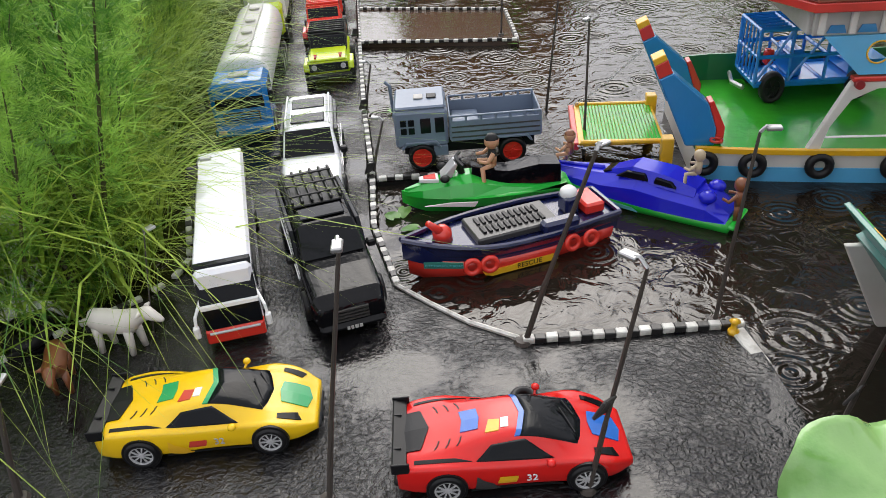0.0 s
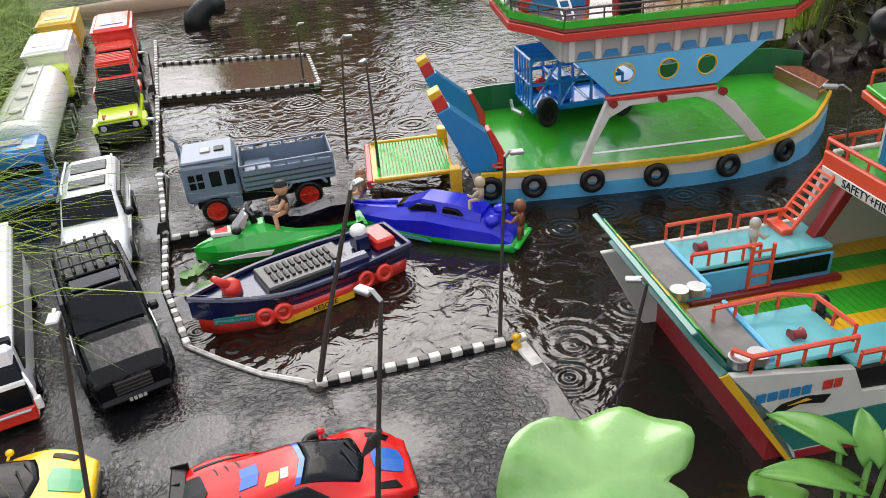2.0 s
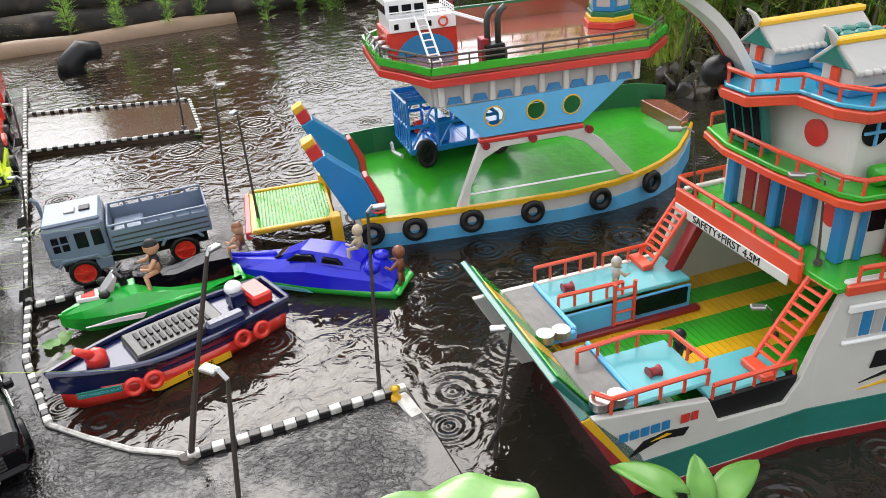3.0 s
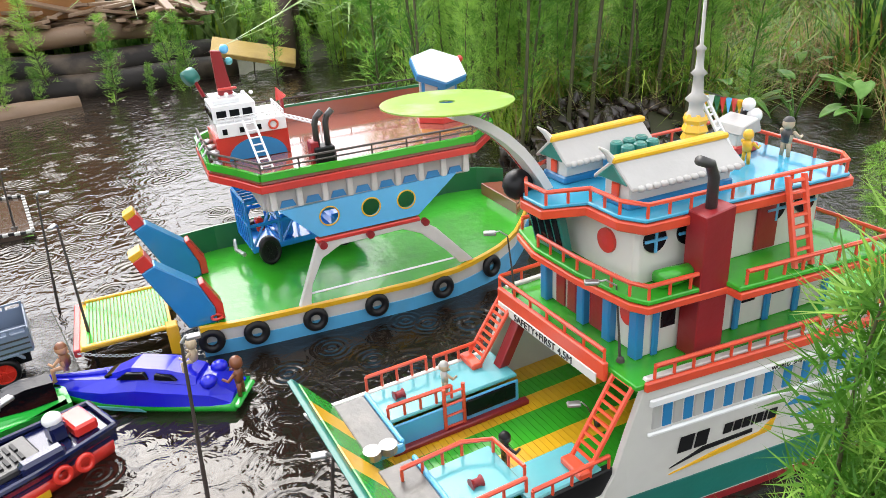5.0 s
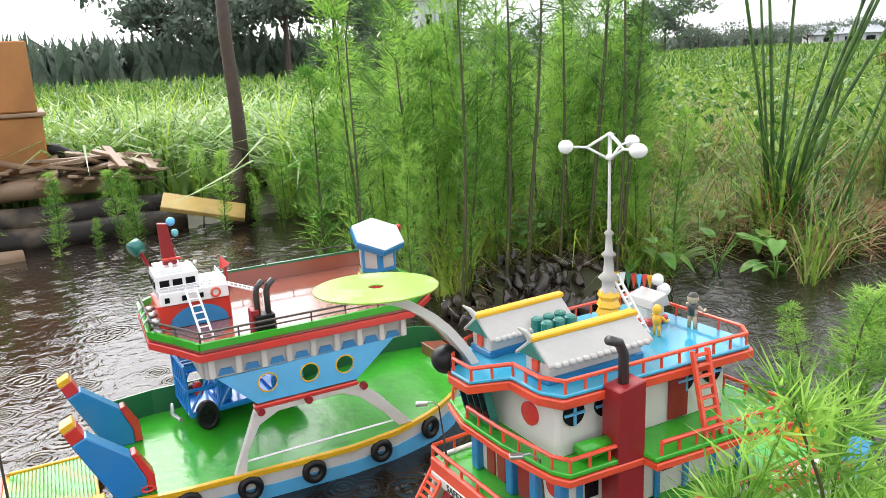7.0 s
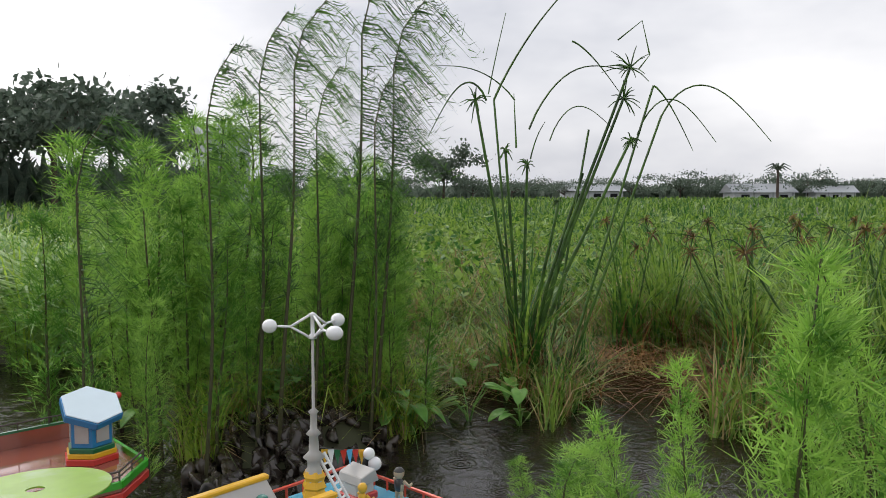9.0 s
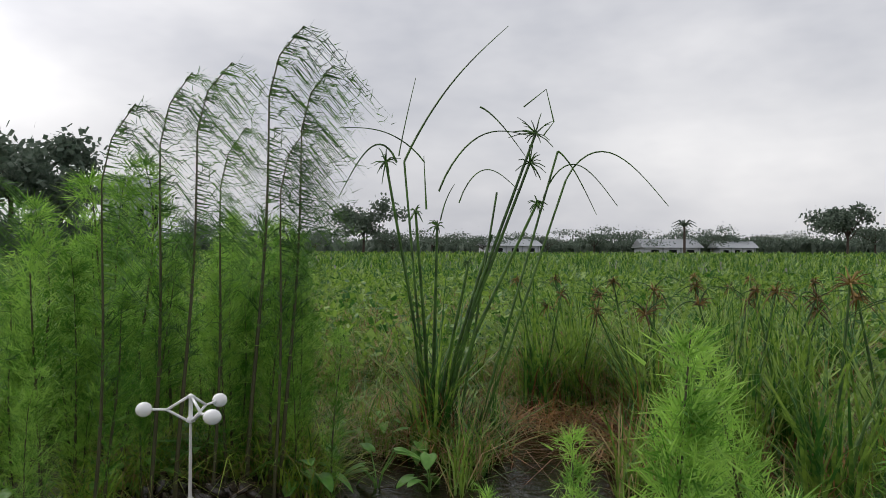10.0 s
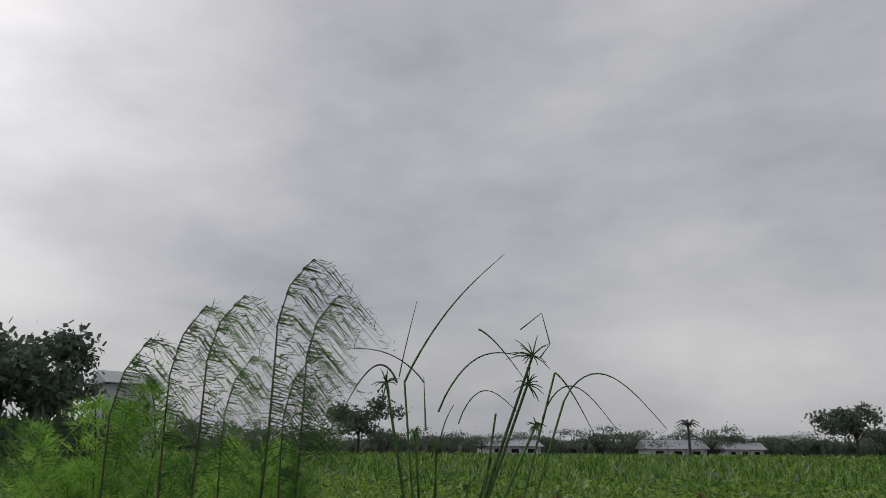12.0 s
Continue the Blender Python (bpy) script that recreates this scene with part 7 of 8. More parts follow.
lamp_post((0.300, 0.395, -0.02), (0.323, 0.388, 0.150), "thin dark toy lamp post with steel head and panel", 0.3, (-0.010, 0.004))
lamp_post((-0.395, 0.600, TOP), (-0.385, 0.640, 0.120), LABEL, 0.0, (0.004, 0.006), 0.0012)
lamp_post((-0.385, 0.79, TOP), (-0.36, 0.80, 0.130), "thin dark toy lamp post with steel head and panel", 0.9, (0.010, 0.002), 0.0014)
lamp_post(S1 @ Vector((0.285, -0.030, 0.064)), S1 @ Vector((0.245, -0.060, 0.125)), LABEL, 0.0, (-0.010, 0.006), 0.0012)
lamp_post(S1 @ Vector((0.268, -0.080, 0.182)), S1 @ Vector((0.266, -0.072, 0.262)), LABEL, 0.0, (-0.016, 0.012), 0.0014)
lamp_post(S1 @ Vector((0.262, 0.095, 0.182)), S1 @ Vector((0.258, 0.102, 0.252)), LABEL, 0.0, (-0.014, 0.010), 0.0014)
bolt = tagged(link(lathe([(0, 0), (0.006, 0), (0.006, 0.004), (0.0035, 0.005), (0.0035, 0.014), (0.006, 0.016), (0, 0.019)], 12), "bollard", YELLOW, True), "small yellow toy bollard at the end of the kerb", "bollard")
bolt.matrix_world = pose(0.243, 0.512, TOP)
tyre_shop = tagged(link(torus(0.020, 0.009), "tyre", BLACK, True), "black toy tyre lying among the grass", "tyre")
tyre_shop.matrix_world = pose(-0.540, 0.612, 0.022, 12, 0, 0)
side_mir = tagged(link(torus(0.010, 0.0045), "tyre", BLACK, True), "small black tyre lying behind the red car", "tyre")
side_mir.matrix_world = pose(0.010, 0.440, TOP + 0.0045, 4, 0, 0)
CLOTH = mat("white_bag", (0.70, 0.70, 0.70), 0.35, vary=0.08, bump=0.8, bscale=25)
bm = bmesh.new()
bmesh.ops.create_grid(bm, x_segments=24, y_segments=24, size=0.07)
for v in bm.verts:
    v.co.z = 0.035 * noise.noise(v.co * 22) + 0.05 - 4.0 * v.co.x ** 2
bag = tagged(link(bm, "plastic_bag", CLOTH, True), "crumpled white plastic bag in the grass", "bag")
bag.modifiers.new("thick", "SOLIDIFY").thickness = 0.0015
bag.matrix_world = pose(-0.60, 0.70, 0.03, 30, 10, 20)
boot = tagged(link(tube([(0, 0, -0.03), (0.01, 0, 0.03), (0.05, 0.01, 0.06), (0.10, 0.02, 0.05)], 0.045, 12, None, 0.030), "pot", BLACK, True), "dark half-sunken pot standing in the water", "pot")
boot.matrix_world = pose(-0.12, 2.48, 0.0, 0, 0, 10)

# ---- plants ----
RNG = np.random.default_rng(7)


def ribbon_mesh(name, base, height, width, turn, bend, material, levels=(0.0, 0.38, 0.72, 1.0)):
    """Arching blades, all in one mesh: each rises, leans along its turn and tapers to a tip."""
    n = len(base)
    d = np.stack([np.cos(turn), np.sin(turn), np.zeros(n)], 1)
    side = np.stack([-np.sin(turn), np.cos(turn), np.zeros(n)], 1)
    rows = []
    for i, t in enumerate(levels):
        p = base + d * (height * bend * t * t)[:, None]
        p[:, 2] += height * (t - 0.42 * np.minimum(bend, 1.6) * t * t * t)
        w = (width * (1 - t ** 1.6) * 0.5)[:, None]
        rows += [p - side * w, p + side * w] if i < len(levels) - 1 else [p]
    k = len(rows)
    verts = np.stack(rows, 1).reshape(-1, 3)
    off = (np.arange(n) * k)[:, None]
    faces = []
    for i in range(len(levels) - 2):
        faces += (off + np.array([2 * i, 2 * i + 1, 2 * i + 3, 2 * i + 2])).tolist()
    faces += (off + np.array([k - 3, k - 2, k - 1])).tolist()
    me = bpy.data.meshes.new(name)
    me.from_pydata(verts.tolist(), [], faces)
    me.shade_smooth()
    me.materials.append(material)
    return me


def scatter(n, place):
    """n places on the ground, from a function that gives (x, y) or None."""
    out = []
    while len(out) < n:
        q = place()
        if q is not None:
            out.append((q[0], q[1], max(land(*q), -0.03) - 0.005))
    return np.array(out)


def stuff(name, me, label, category):
    ob = new(name, me)
    return tagged(ob, label, category, kind="stuff")


def left_bank():
    y = RNG.uniform(0.50, 2.9)
    x = road_left(y) - 0.035 - abs(RNG.normal(0, 0.32))
    return (x, y) if x > -2.2 else None


def grass(name, n, place, h, w, bend, material, label, category="grass"):
    b = scatter(n, place)
    k = len(b)
    me = ribbon_mesh(name, b, RNG.uniform(*h, k), RNG.uniform(*w, k), RNG.uniform(0, 2 * math.pi, k), RNG.uniform(*bend, k), material)
    return stuff(name, me, label, category)


grass("bank_grass", 4200, left_bank, (0.10, 0.34), (0.004, 0.009), (0.4, 1.6), GRASS, "tall yellow-green grass on the bank beside the road")
grass("bank_grass", 14000, left_bank, (0.08, 0.32), (0.0016, 0.0034), (0.5, 2.1), GRASS, "fine green grass on the bank beside the road")


def far_shore():
    a, r = radians(RNG.uniform(52, 150)), RNG.uniform(3.15, 6.4)
    if r < 3.85 and math.degrees(a) > 66:
        return None
    return (0.2 + r * math.cos(a), r * math.sin(a)) if land(0.2 + r * math.cos(a), r * math.sin(a)) > -0.02 else None


grass("shore_grass", 6000, far_shore, (0.30, 0.75), (0.008, 0.018), (0.25, 1.1), GRASS, "tall broad-bladed grass behind the pond")


grass("shore_reed", 9500, far_shore, (0.34, 0.74), (0.022, 0.042), (0.6, 1.7), REED, "broad bent reed leaves on the shore behind the pond")


def field_near():
    a, r = radians(RNG.uniform(-25, 62)), 3.0 + 9 * RNG.random() ** 1.4
    q = (0.2 + r * math.cos(a), r * math.sin(a))
    return q if land(*q) > -0.02 else None


grass("field_grass", 30000, field_near, (0.12, 0.40), (0.006, 0.020), (0.4, 1.9), FIELD, "wet green grass of the field")


def tangle():
    a, r = radians(RNG.uniform(2, 34)), RNG.uniform(2.5, 3.6)
    q = (0.2 + r * math.cos(a), r * math.sin(a))
    return q if noise.noise((q[0] * 3.1, q[1] * 3.1, 2.0)) > 0.0 else None


grass("dead_tangle", 2600, tangle, (0.08, 0.30), (0.005, 0.010), (0.8, 2.4), RUSSET, "bent dead red-brown stalks at the edge of the water")


def field_patch():
    a, r = radians(RNG.uniform(-25, 62)), 2.9 + 5.5 * RNG.random() ** 1.5
    q = (0.2 + r * math.cos(a), r * math.sin(a))
    return q if noise.noise((q[0] * 1.3, q[1] * 1.3, 4.0)) > 0.08 and land(*q) > -0.03 else None


grass("dry_grass", 9000, field_patch, (0.10, 0.46), (0.004, 0.011), (0.2, 1.5), STRAW, "dry brown blades in the field")
wb = scatter(26000, field_near)
wn_ = len(wb)
wb[:, 2] += RNG.uniform(0.04, 0.36, wn_)
wa, wc = RNG.normal(size=(wn_, 3)), RNG.normal(size=(wn_, 3))
wk = RNG.uniform(0.012, 0.040, wn_) * (0.6 + 0.12 * np.hypot(wb[:, 0], wb[:, 1]))
wa *= (wk / np.linalg.norm(wa, axis=1))[:, None]
wc *= (wk * 0.6 / np.linalg.norm(wc, axis=1))[:, None]
weed = bpy.data.meshes.new("field_weeds")
weed.from_pydata(np.stack([wb - wa, wb + wc, wb + wa, wb - wc], 1).reshape(-1, 3).tolist(), [], (np.arange(wn_)[:, None] * 4 + np.arange(4)).tolist())
weed.materials.append(FIELD)
stuff("field_weeds", weed, "small-leaved green weeds among the field grass", "weeds")


def field_far():
    a, r = radians(RNG.uniform(-30, 125)), 11 + 75 * RNG.random() ** 1.6
    return (0.2 + r * math.cos(a), r * math.sin(a))


b = scatter(26000, field_far)
rr = np.hypot(b[:, 0], b[:, 1])
stuff("field_grass", ribbon_mesh("field_grass", b, RNG.uniform(0.25, 0.55, len(b)), 0.02 + rr * 0.0035 * RNG.uniform(0.5, 1.5, len(b)), RNG.uniform(0, 6.28, len(b)), RNG.uniform(0.1, 0.8, len(b)), FIELD), "distant green field grass", "grass")


def islet():
    a, r = RNG.uniform(0, 6.28), math.sqrt(RNG.random())
    q = (1.72 + 0.52 * r * math.cos(a), 1.42 + 0.40 * r * math.sin(a))
    return q if land(*q) > -0.03 and math.hypot(q[0] - 1.50, q[1] - 1.16) > 0.26 else None


grass("islet_straw", 1500, islet, (0.04, 0.24), (0.002, 0.005), (0.3, 1.9), STRAW, "dry straw and dead stalks on the islet")
grass("islet_grass", 2200, islet, (0.06, 0.30), (0.003, 0.008), (0.4, 1.8), GRASS, "green grass on the islet")


def marsh():
    a, r = radians(RNG.uniform(-12, 48)), RNG.uniform(2.05, 3.4)
    q = (0.2 + r * math.cos(a), r * math.sin(a))
    if -0.20 < q[1] - 0.62 - 0.16 * (q[0] - 2.4) < 0.22 and q[0] < 3.2:
        return None
    return q if noise.noise((q[0] * 2.2, q[1] * 2.2, 7.0)) > 0.02 else None


grass("marsh_grass", 3800, marsh, (0.10, 0.42), (0.004, 0.010), (0.2, 1.4), FIELD, "bent green grass in the shallow water")
grass("marsh_straw", 2400, marsh, (0.08, 0.40), (0.003, 0.007), (0.2, 1.6), STRAW, "bent dry grass in the shallow water")


def fennel_meshes(seed, bend, bare):
    """A feathery plant, 1 m tall: a stem, and threads of leaf on many drooping twigs."""
    g = np.random.default_rng(seed)
    ts = np.linspace(0, 1, 12)

    def axis(t):
        return np.stack([bend * (0.06 * t ** 2 + 2.6 * np.clip(t - 0.80, 0, 1) ** 2) + 0.015 * np.sin(5 * t + seed), 0.015 * np.sin(4 * t + 2 * seed), t - 1.6 * abs(bend) * np.clip(t - 0.86, 0, 1) ** 2], -1)

    stem = tube([Vector(p) for p in axis(ts)], 0.0075 if not bare else 0.0058, 6, None, 0.0012)
    n = 230 if not bare else 150
    t = (0.14 if not bare else 0.30) + (0.86 if not bare else 0.70) * g.random(n) ** (0.85 if not bare else 0.75)
    p0 = axis(t)
    az = g.uniform(0, 2 * math.pi, n)
    ln = (0.035 + 0.095 * np.sin(np.pi * np.clip(1.06 - t, 0.05, 1)) ** 0.7) * g.uniform(0.4, 1.35, n)
    up = g.uniform(0.6, 1.8, n)
    if bare:
        az = np.where(t > 0.55, g.normal(0, 0.6, n), az)
        ln = np.where(t > 0.55, g.uniform(0.06, 0.13, n), ln * 0.7)
        up = np.where(t > 0.55, g.uniform(0.25, 0.8, n), up)
    d = np.stack([np.cos(az), np.sin(az), up], 1)
    d /= np.linalg.norm(d, axis=1)[:, None]
    V, F = [], []

    def add(a, b, w):
        k = len(V)
        s = np.cross(b - a, g.normal(size=3))
        s /= np.linalg.norm(s) + 1e-9
        V.extend([a - s * w, a + s * w, b])
        F.append((k, k + 1, k + 2))

    for i in range(n):
        droop = np.array([bend * 0.5, 0, -0.9]) * ln[i] * (0.3 + (0.9 if not bare else 1.25) * (t[i] > 0.60))
        q = [p0[i] + d[i] * ln[i] * s + droop * s * s for s in (0, 0.5, 1.0)]
        add(q[0], q[1], 0.0016)
        add(q[1], q[2], 0.0012)
        m = 8 if not bare or t[i] < 0.55 else 4
        for _ in range(m):
            s = g.uniform(0.15, 1.0)
            a = p0[i] + d[i] * ln[i] * s + droop * s * s
            v = d[i] * 1.0 + g.normal(size=3) * 0.45 + np.array([bend * 0.2, 0, -0.25 * (t[i] > 0.75)])
            v *= (g.uniform(0.024, 0.062) if not bare else g.uniform(0.014, 0.036)) / np.linalg.norm(v)
            add(a, a + v, 0.0014 if bare else 0.0019)
    me = bpy.data.meshes.new("crown")
    me.from_pydata([tuple(v) for v in V], [], F)
    me.materials.append(BACKLIT_PLUME if bare else FENNEL)
    sm = bpy.data.meshes.new("stem")
    stem.to_mesh(sm)
    stem.free()
    sm.materials.append(STEM)
    return sm, me


FEN = [fennel_meshes(s, bnd, bare) for s, bnd, bare in ((1, 0.3, False), (2, -0.2, False), (3, 0.5, False), (4, 0.15, False), (5, 0.80, True), (6, 0.66, True))]


def fennel(kind, x, y, h, turn=0.0, lean=0.0, spread=1.0, z=None, label="feathery green marsh plant with thread-like wet leaves", group="feathery plants on the islet"):
    base = new("feathery_plant")
    base.empty_display_size = 0.02
    tagged(base, label, "plant", group)
    zz = max(land(x, y), -0.05) - 0.01 if z is None else z
    base.matrix_world = pose(x, y, zz, lean, 0, turn) @ Matrix.Diagonal((h * spread, h * spread, h, 1))
    for nm, me in zip(("stem", "crown"), FEN[kind]):
        o = new(nm, me)
        o.parent = base
    return base


FACING = -38.0  # plumes nod across the view
for x, y, h, k in ((1.275, 1.300, 1.14, 5), (1.440, 1.305, 1.155, 5), (1.490, 1.258, 1.20, 4), (1.725, 1.245, 1.36, 4), (1.790, 1.180, 1.26, 4), (0.92, 1.22, 0.93, 5), (1.60, 1.26, 1.02, 5), (1.70, 1.14, 1.06, 5)):
    fennel(k, x, y, h, FACING + 8 * math.sin(9 * x), 0, 0.85)
g2 = random.Random(11)
made = 0
while made < 64:
    x, y = g2.uniform(1.0, 2.35), g2.uniform(0.95, 2.35)
    u = (x - 1.62) * 0.8 + (y - 1.5) * 0.6
    v = -(x - 1.62) * 0.6 + (y - 1.5) * 0.8
    if (u / 0.62) ** 2 + (v / 0.52) ** 2 > 1:
        continue
    if math.hypot(x - 1.48, y - 1.12) < 0.25:
        continue
    made += 1
    tall = 0.48 + 0.46 * g2.random() * (1.0 if x + 0.4 * y < 2.25 else 0.8)
    fennel(g2.randrange(4), x, y, tall, g2.uniform(0, 360), g2.uniform(-6, 6), g2.uniform(0.8, 1.15))
for i in range(60):
    y = g2.uniform(0.62, 2.2)
    x = road_left(y) - 0.05 - abs(g2.gauss(0, 0.22))
    fennel(g2.randrange(4), x, y, g2.uniform(0.26, 0.50), g2.uniform(0, 360), g2.uniform(-22, 22), 1.2, group="feathery plants on the bank")
for i in range(20):
    a, r = radians(g2.uniform(62, 96)), g2.uniform(2.85, 3.20)
    fennel(g2.randrange(4), 0.2 + r * math.cos(a), r * math.sin(a), g2.uniform(0.18, 0.42), g2.uniform(0, 360), 0, 1.3, group="feathery plants by the logs")
# plants close to the walk
NEAR = "feathery green plant close to the water's edge"
for x, y, h, k, ln_ in ((0.88, -0.055, 0.72, 0, 4), (0.96, -0.10, 0.66, 1, -6), (1.06, -0.16, 0.70, 2, 5), (1.20, -0.06, 0.55, 3, 0), (0.80, -0.16, 0.60, 3, -4), (1.32, -0.22, 0.62, 0, 8), (1.00, -0.28, 0.66, 1, 0), (1.02, 0.10, 0.50, 2, 4), (1.14, 0.06, 0.54, 0, -5)):
    fennel(k, x, y, 0.92 * h, 80 * k, ln_, 0.9, -0.02, NEAR, "feathery plants close by")
for x, y, h in ((1.45, 0.478, 0.19), (1.30, 0.42, 0.15), (1.55, 0.40, 0.20), (1.22, 0.30, 0.30), (1.12, 0.24, 0.34), (1.36, 0.20, 0.26)):
    fennel(g2.randrange(4), x, y, h, g2.uniform(0, 360), g2.uniform(-10, 10), 1.8, -0.01, NEAR, "feathery plants close by")
for x, y, h, ln_, tn in ((0.445, 0.035, 0.50, 6, 20), (0.470, -0.020, 0.52, -4, 100), (0.505, 0.030, 0.47, 5, 310), (0.402, -0.010, 0.478, 2, 60), (0.425, -0.022, 0.470, 0, 200), (0.412, -0.002, 0.440, -2, 250), (0.388, -0.004, 0.470, 4, 130)):
    fennel(g2.randrange(4), x, y, h, tn, ln_, 0.9, -0.02, NEAR, "feathery plants close by")


def leaf_mesh(length, width, fold=0.2, droop=0.35, notch=True):
    """A broad leaf along +x with a folded midrib and a drooping tip."""
    bm = bmesh.new()
    nu, nv = 12, 7
    vs = []
    for i in range(nu + 1):
        t = i / nu
        w = width * 0.5 * (math.sin(math.pi * min(1, t * 0.94 + 0.06)) ** 0.62) * (1 - 0.35 * t)
        row = []
        for j in range(nv):
            s = 2 * j / (nv - 1) - 1
            back = -0.16 * length * abs(s) ** 2 * (1 - t) if notch else 0
            row.append(bm.verts.new((length * t + back, w * s, fold * w * abs(s) + 0.06 * length * math.sin(2.2 * t + 1) - droop * length * t * t + 0.012 * length * math.sin(7 * t + 4 * s))))
        vs.append(row)
    for i in range(nu):
        for j in range(nv - 1):
            bm.faces.new((vs[i][j], vs[i + 1][j], vs[i + 1][j + 1], vs[i][j + 1]))
    return bm


def leafy_plant(m, specs, label, height, blade=LEAF):
    """Stalks with broad leaves: (azimuth, tilt, length, width, stalk height, reach)."""
    c = thing("broad_leaf_plant", m, label, "plant")
    for az, tilt, ln_, wd, sh_, reach in specs:
        a = radians(az)
        tip = Vector((reach * math.cos(a), reach * math.sin(a), sh_))
        part("stalk", tube([(0, 0, -height), (tip.x * 0.3, tip.y * 0.3, sh_ * 0.5 - height * 0.3), tip], 0.0028, 6, None, 0.0018), LEAF, c, "", True)
        lf = part("leaf", leaf_mesh(ln_, wd), blade, c, "glossy broad green leaf", True)
        lf.modifiers.new("thick", "SOLIDIFY").thickness = 0.0006
        lf.matrix_local = Matrix.Translation(tip) @ pose(0, 0, 0, 0, tilt, az)
    return c


def lobed_leaf(m, length, width, parent, blade):
    """A broad wavy leaf with a notch at its stalk, lying round its own middle."""
    bm = bmesh.new()
    nr, na = 9, 56
    mid = bm.verts.new((0, 0, 0))
    loops = []
    for i in range(1, nr + 1):
        ring = []
        for k in range(na):
            a = 2 * math.pi * k / na
            notch = 0.34 * math.exp(-(((a + math.pi) % (2 * math.pi) - math.pi + 0.42) / 0.16) ** 2)
            q = (1 - notch) / (abs(math.cos(a)) ** 2.8 + abs(math.sin(a)) ** 2.8) ** (1 / 2.8) * (1 + 0.05 * math.sin(3 * a + 0.8) + 0.03 * math.sin(7 * a))
            f = i / nr
            x, y = length / 2 * q * f * math.cos(a), width / 2 * q * f * math.sin(a)
            z = 0.010 * f * f * math.sin(3 * a + 1.2) + 0.004 * f ** 3 * math.sin(8 * a) + 0.05 * abs(y) * (1 - f * 0.4) - 2.6 * x * x * (x < 0) + 0.003 * math.sin(70 * x) * f
            ring.append(bm.verts.new((x, y, z)))
        loops.append(ring)
    for k in range(na):
        bm.faces.new((mid, loops[0][k], loops[0][(k + 1) % na]))
    for p, q in zip(loops, loops[1:]):
        for k in range(na):
            bm.faces.new((p[k], q[k], q[(k + 1) % na], p[(k + 1) % na]))
    lf = part("leaf", bm, blade, parent, "large pale wet lobed leaf", True)
    lf.modifiers.new("thick", "SOLIDIFY").thickness = 0.0008
    lf.matrix_local = m
    return lf


big = leafy_plant(pose(0.215, 0.120, 0.05), [(25, 8, 0.048, 0.036, 0.118, 0.045), (-10, 25, 0.045, 0.040, 0.098, 0.050), (-60, 0, 0.05, 0.045, 0.085, 0.02), (150, 10, 0.045, 0.03, 0.07, 0.09), (170, 0, 0.05, 0.03, 0.06, 0.04)], "water plant with a large pale wet leaf beside the board", 0.06, LEAF)
lobed_leaf(pose(-0.052, 0.040, 0.148, 26, 4, 6), 0.112, 0.082, big, PALE_LEAF)
leafy_plant(pose(0.300, 0.115, 0.098), [(110, -10, 0.042, 0.026, 0.105, 0.020), (20, -20, 0.044, 0.024, 0.100, 0.015), (-60, 0, 0.040, 0.028, 0.095, 0.020), (160, -30, 0.050, 0.026, 0.090, 0.01), (60, -40, 0.03, 0.02, 0.10, 0.01)], "small water plant with several green leaves beside the ferry", 0.14)
for x, y, k in ((-0.115, 0.83, 0.030), (-0.10, 0.86, 0.026), (-0.085, 0.80, 0.024), (-0.125, 1.24, 0.03), (0.10, 0.80, 0.045), (-0.10, 0.90, 0.022), (0.17, 1.60, 0.03), (0.20, 0.90, 0.03)):
    o = tagged(link(leaf_mesh(k, k * 0.9, 0.1, 0.1), "floating_leaf", LEAF, True), "yellow-green leaf floating on the water", "leaf")
    o.matrix_world = pose(x, y, 0.004, 0, 0, 360 * ((x * 13 + y * 7) % 1))
for i in range(22):
    y = g2.uniform(0.56, 1.0) if i < 12 else g2.uniform(1.0, 2.2)
    x = road_left(y) - (g2.uniform(0.10, 0.45) if i > 3 else g2.uniform(0.12, 0.25))
    specs = [(g2.uniform(0, 360), g2.uniform(-35, 20), g2.uniform(0.05, 0.10), g2.uniform(0.04, 0.075), g2.uniform(0.05, 0.16), g2.uniform(0.01, 0.05)) for _ in range(5)]
    leafy_plant(pose(x, y, land(x, y)), specs, "broad-leaved green weed among the bank grass", 0.02)
for i in range(26):
    a, r = radians(g2.uniform(24, 60)), g2.uniform(1.95, 2.6)
    x, y = 0.2 + r * math.cos(a), r * math.sin(a)
    specs = [(g2.uniform(0, 360), g2.uniform(-30, 20), g2.uniform(0.05, 0.09), g2.uniform(0.04, 0.06), g2.uniform(0.03, 0.12), g2.uniform(0.01, 0.06)) for _ in range(6)]
    leafy_plant(pose(x, y, max(land(x, y), 0)), specs, "broad-leaved green weed at the water's edge", 0.02)


def arch(p, tip, rise, n=10):
    p, tip = Vector(p), Vector(tip)
    return [p.lerp(tip, i / n) + Vector((0, 0, rise * math.sin(math.pi * (i / n) ** 0.8))) for i in range(n + 1)]


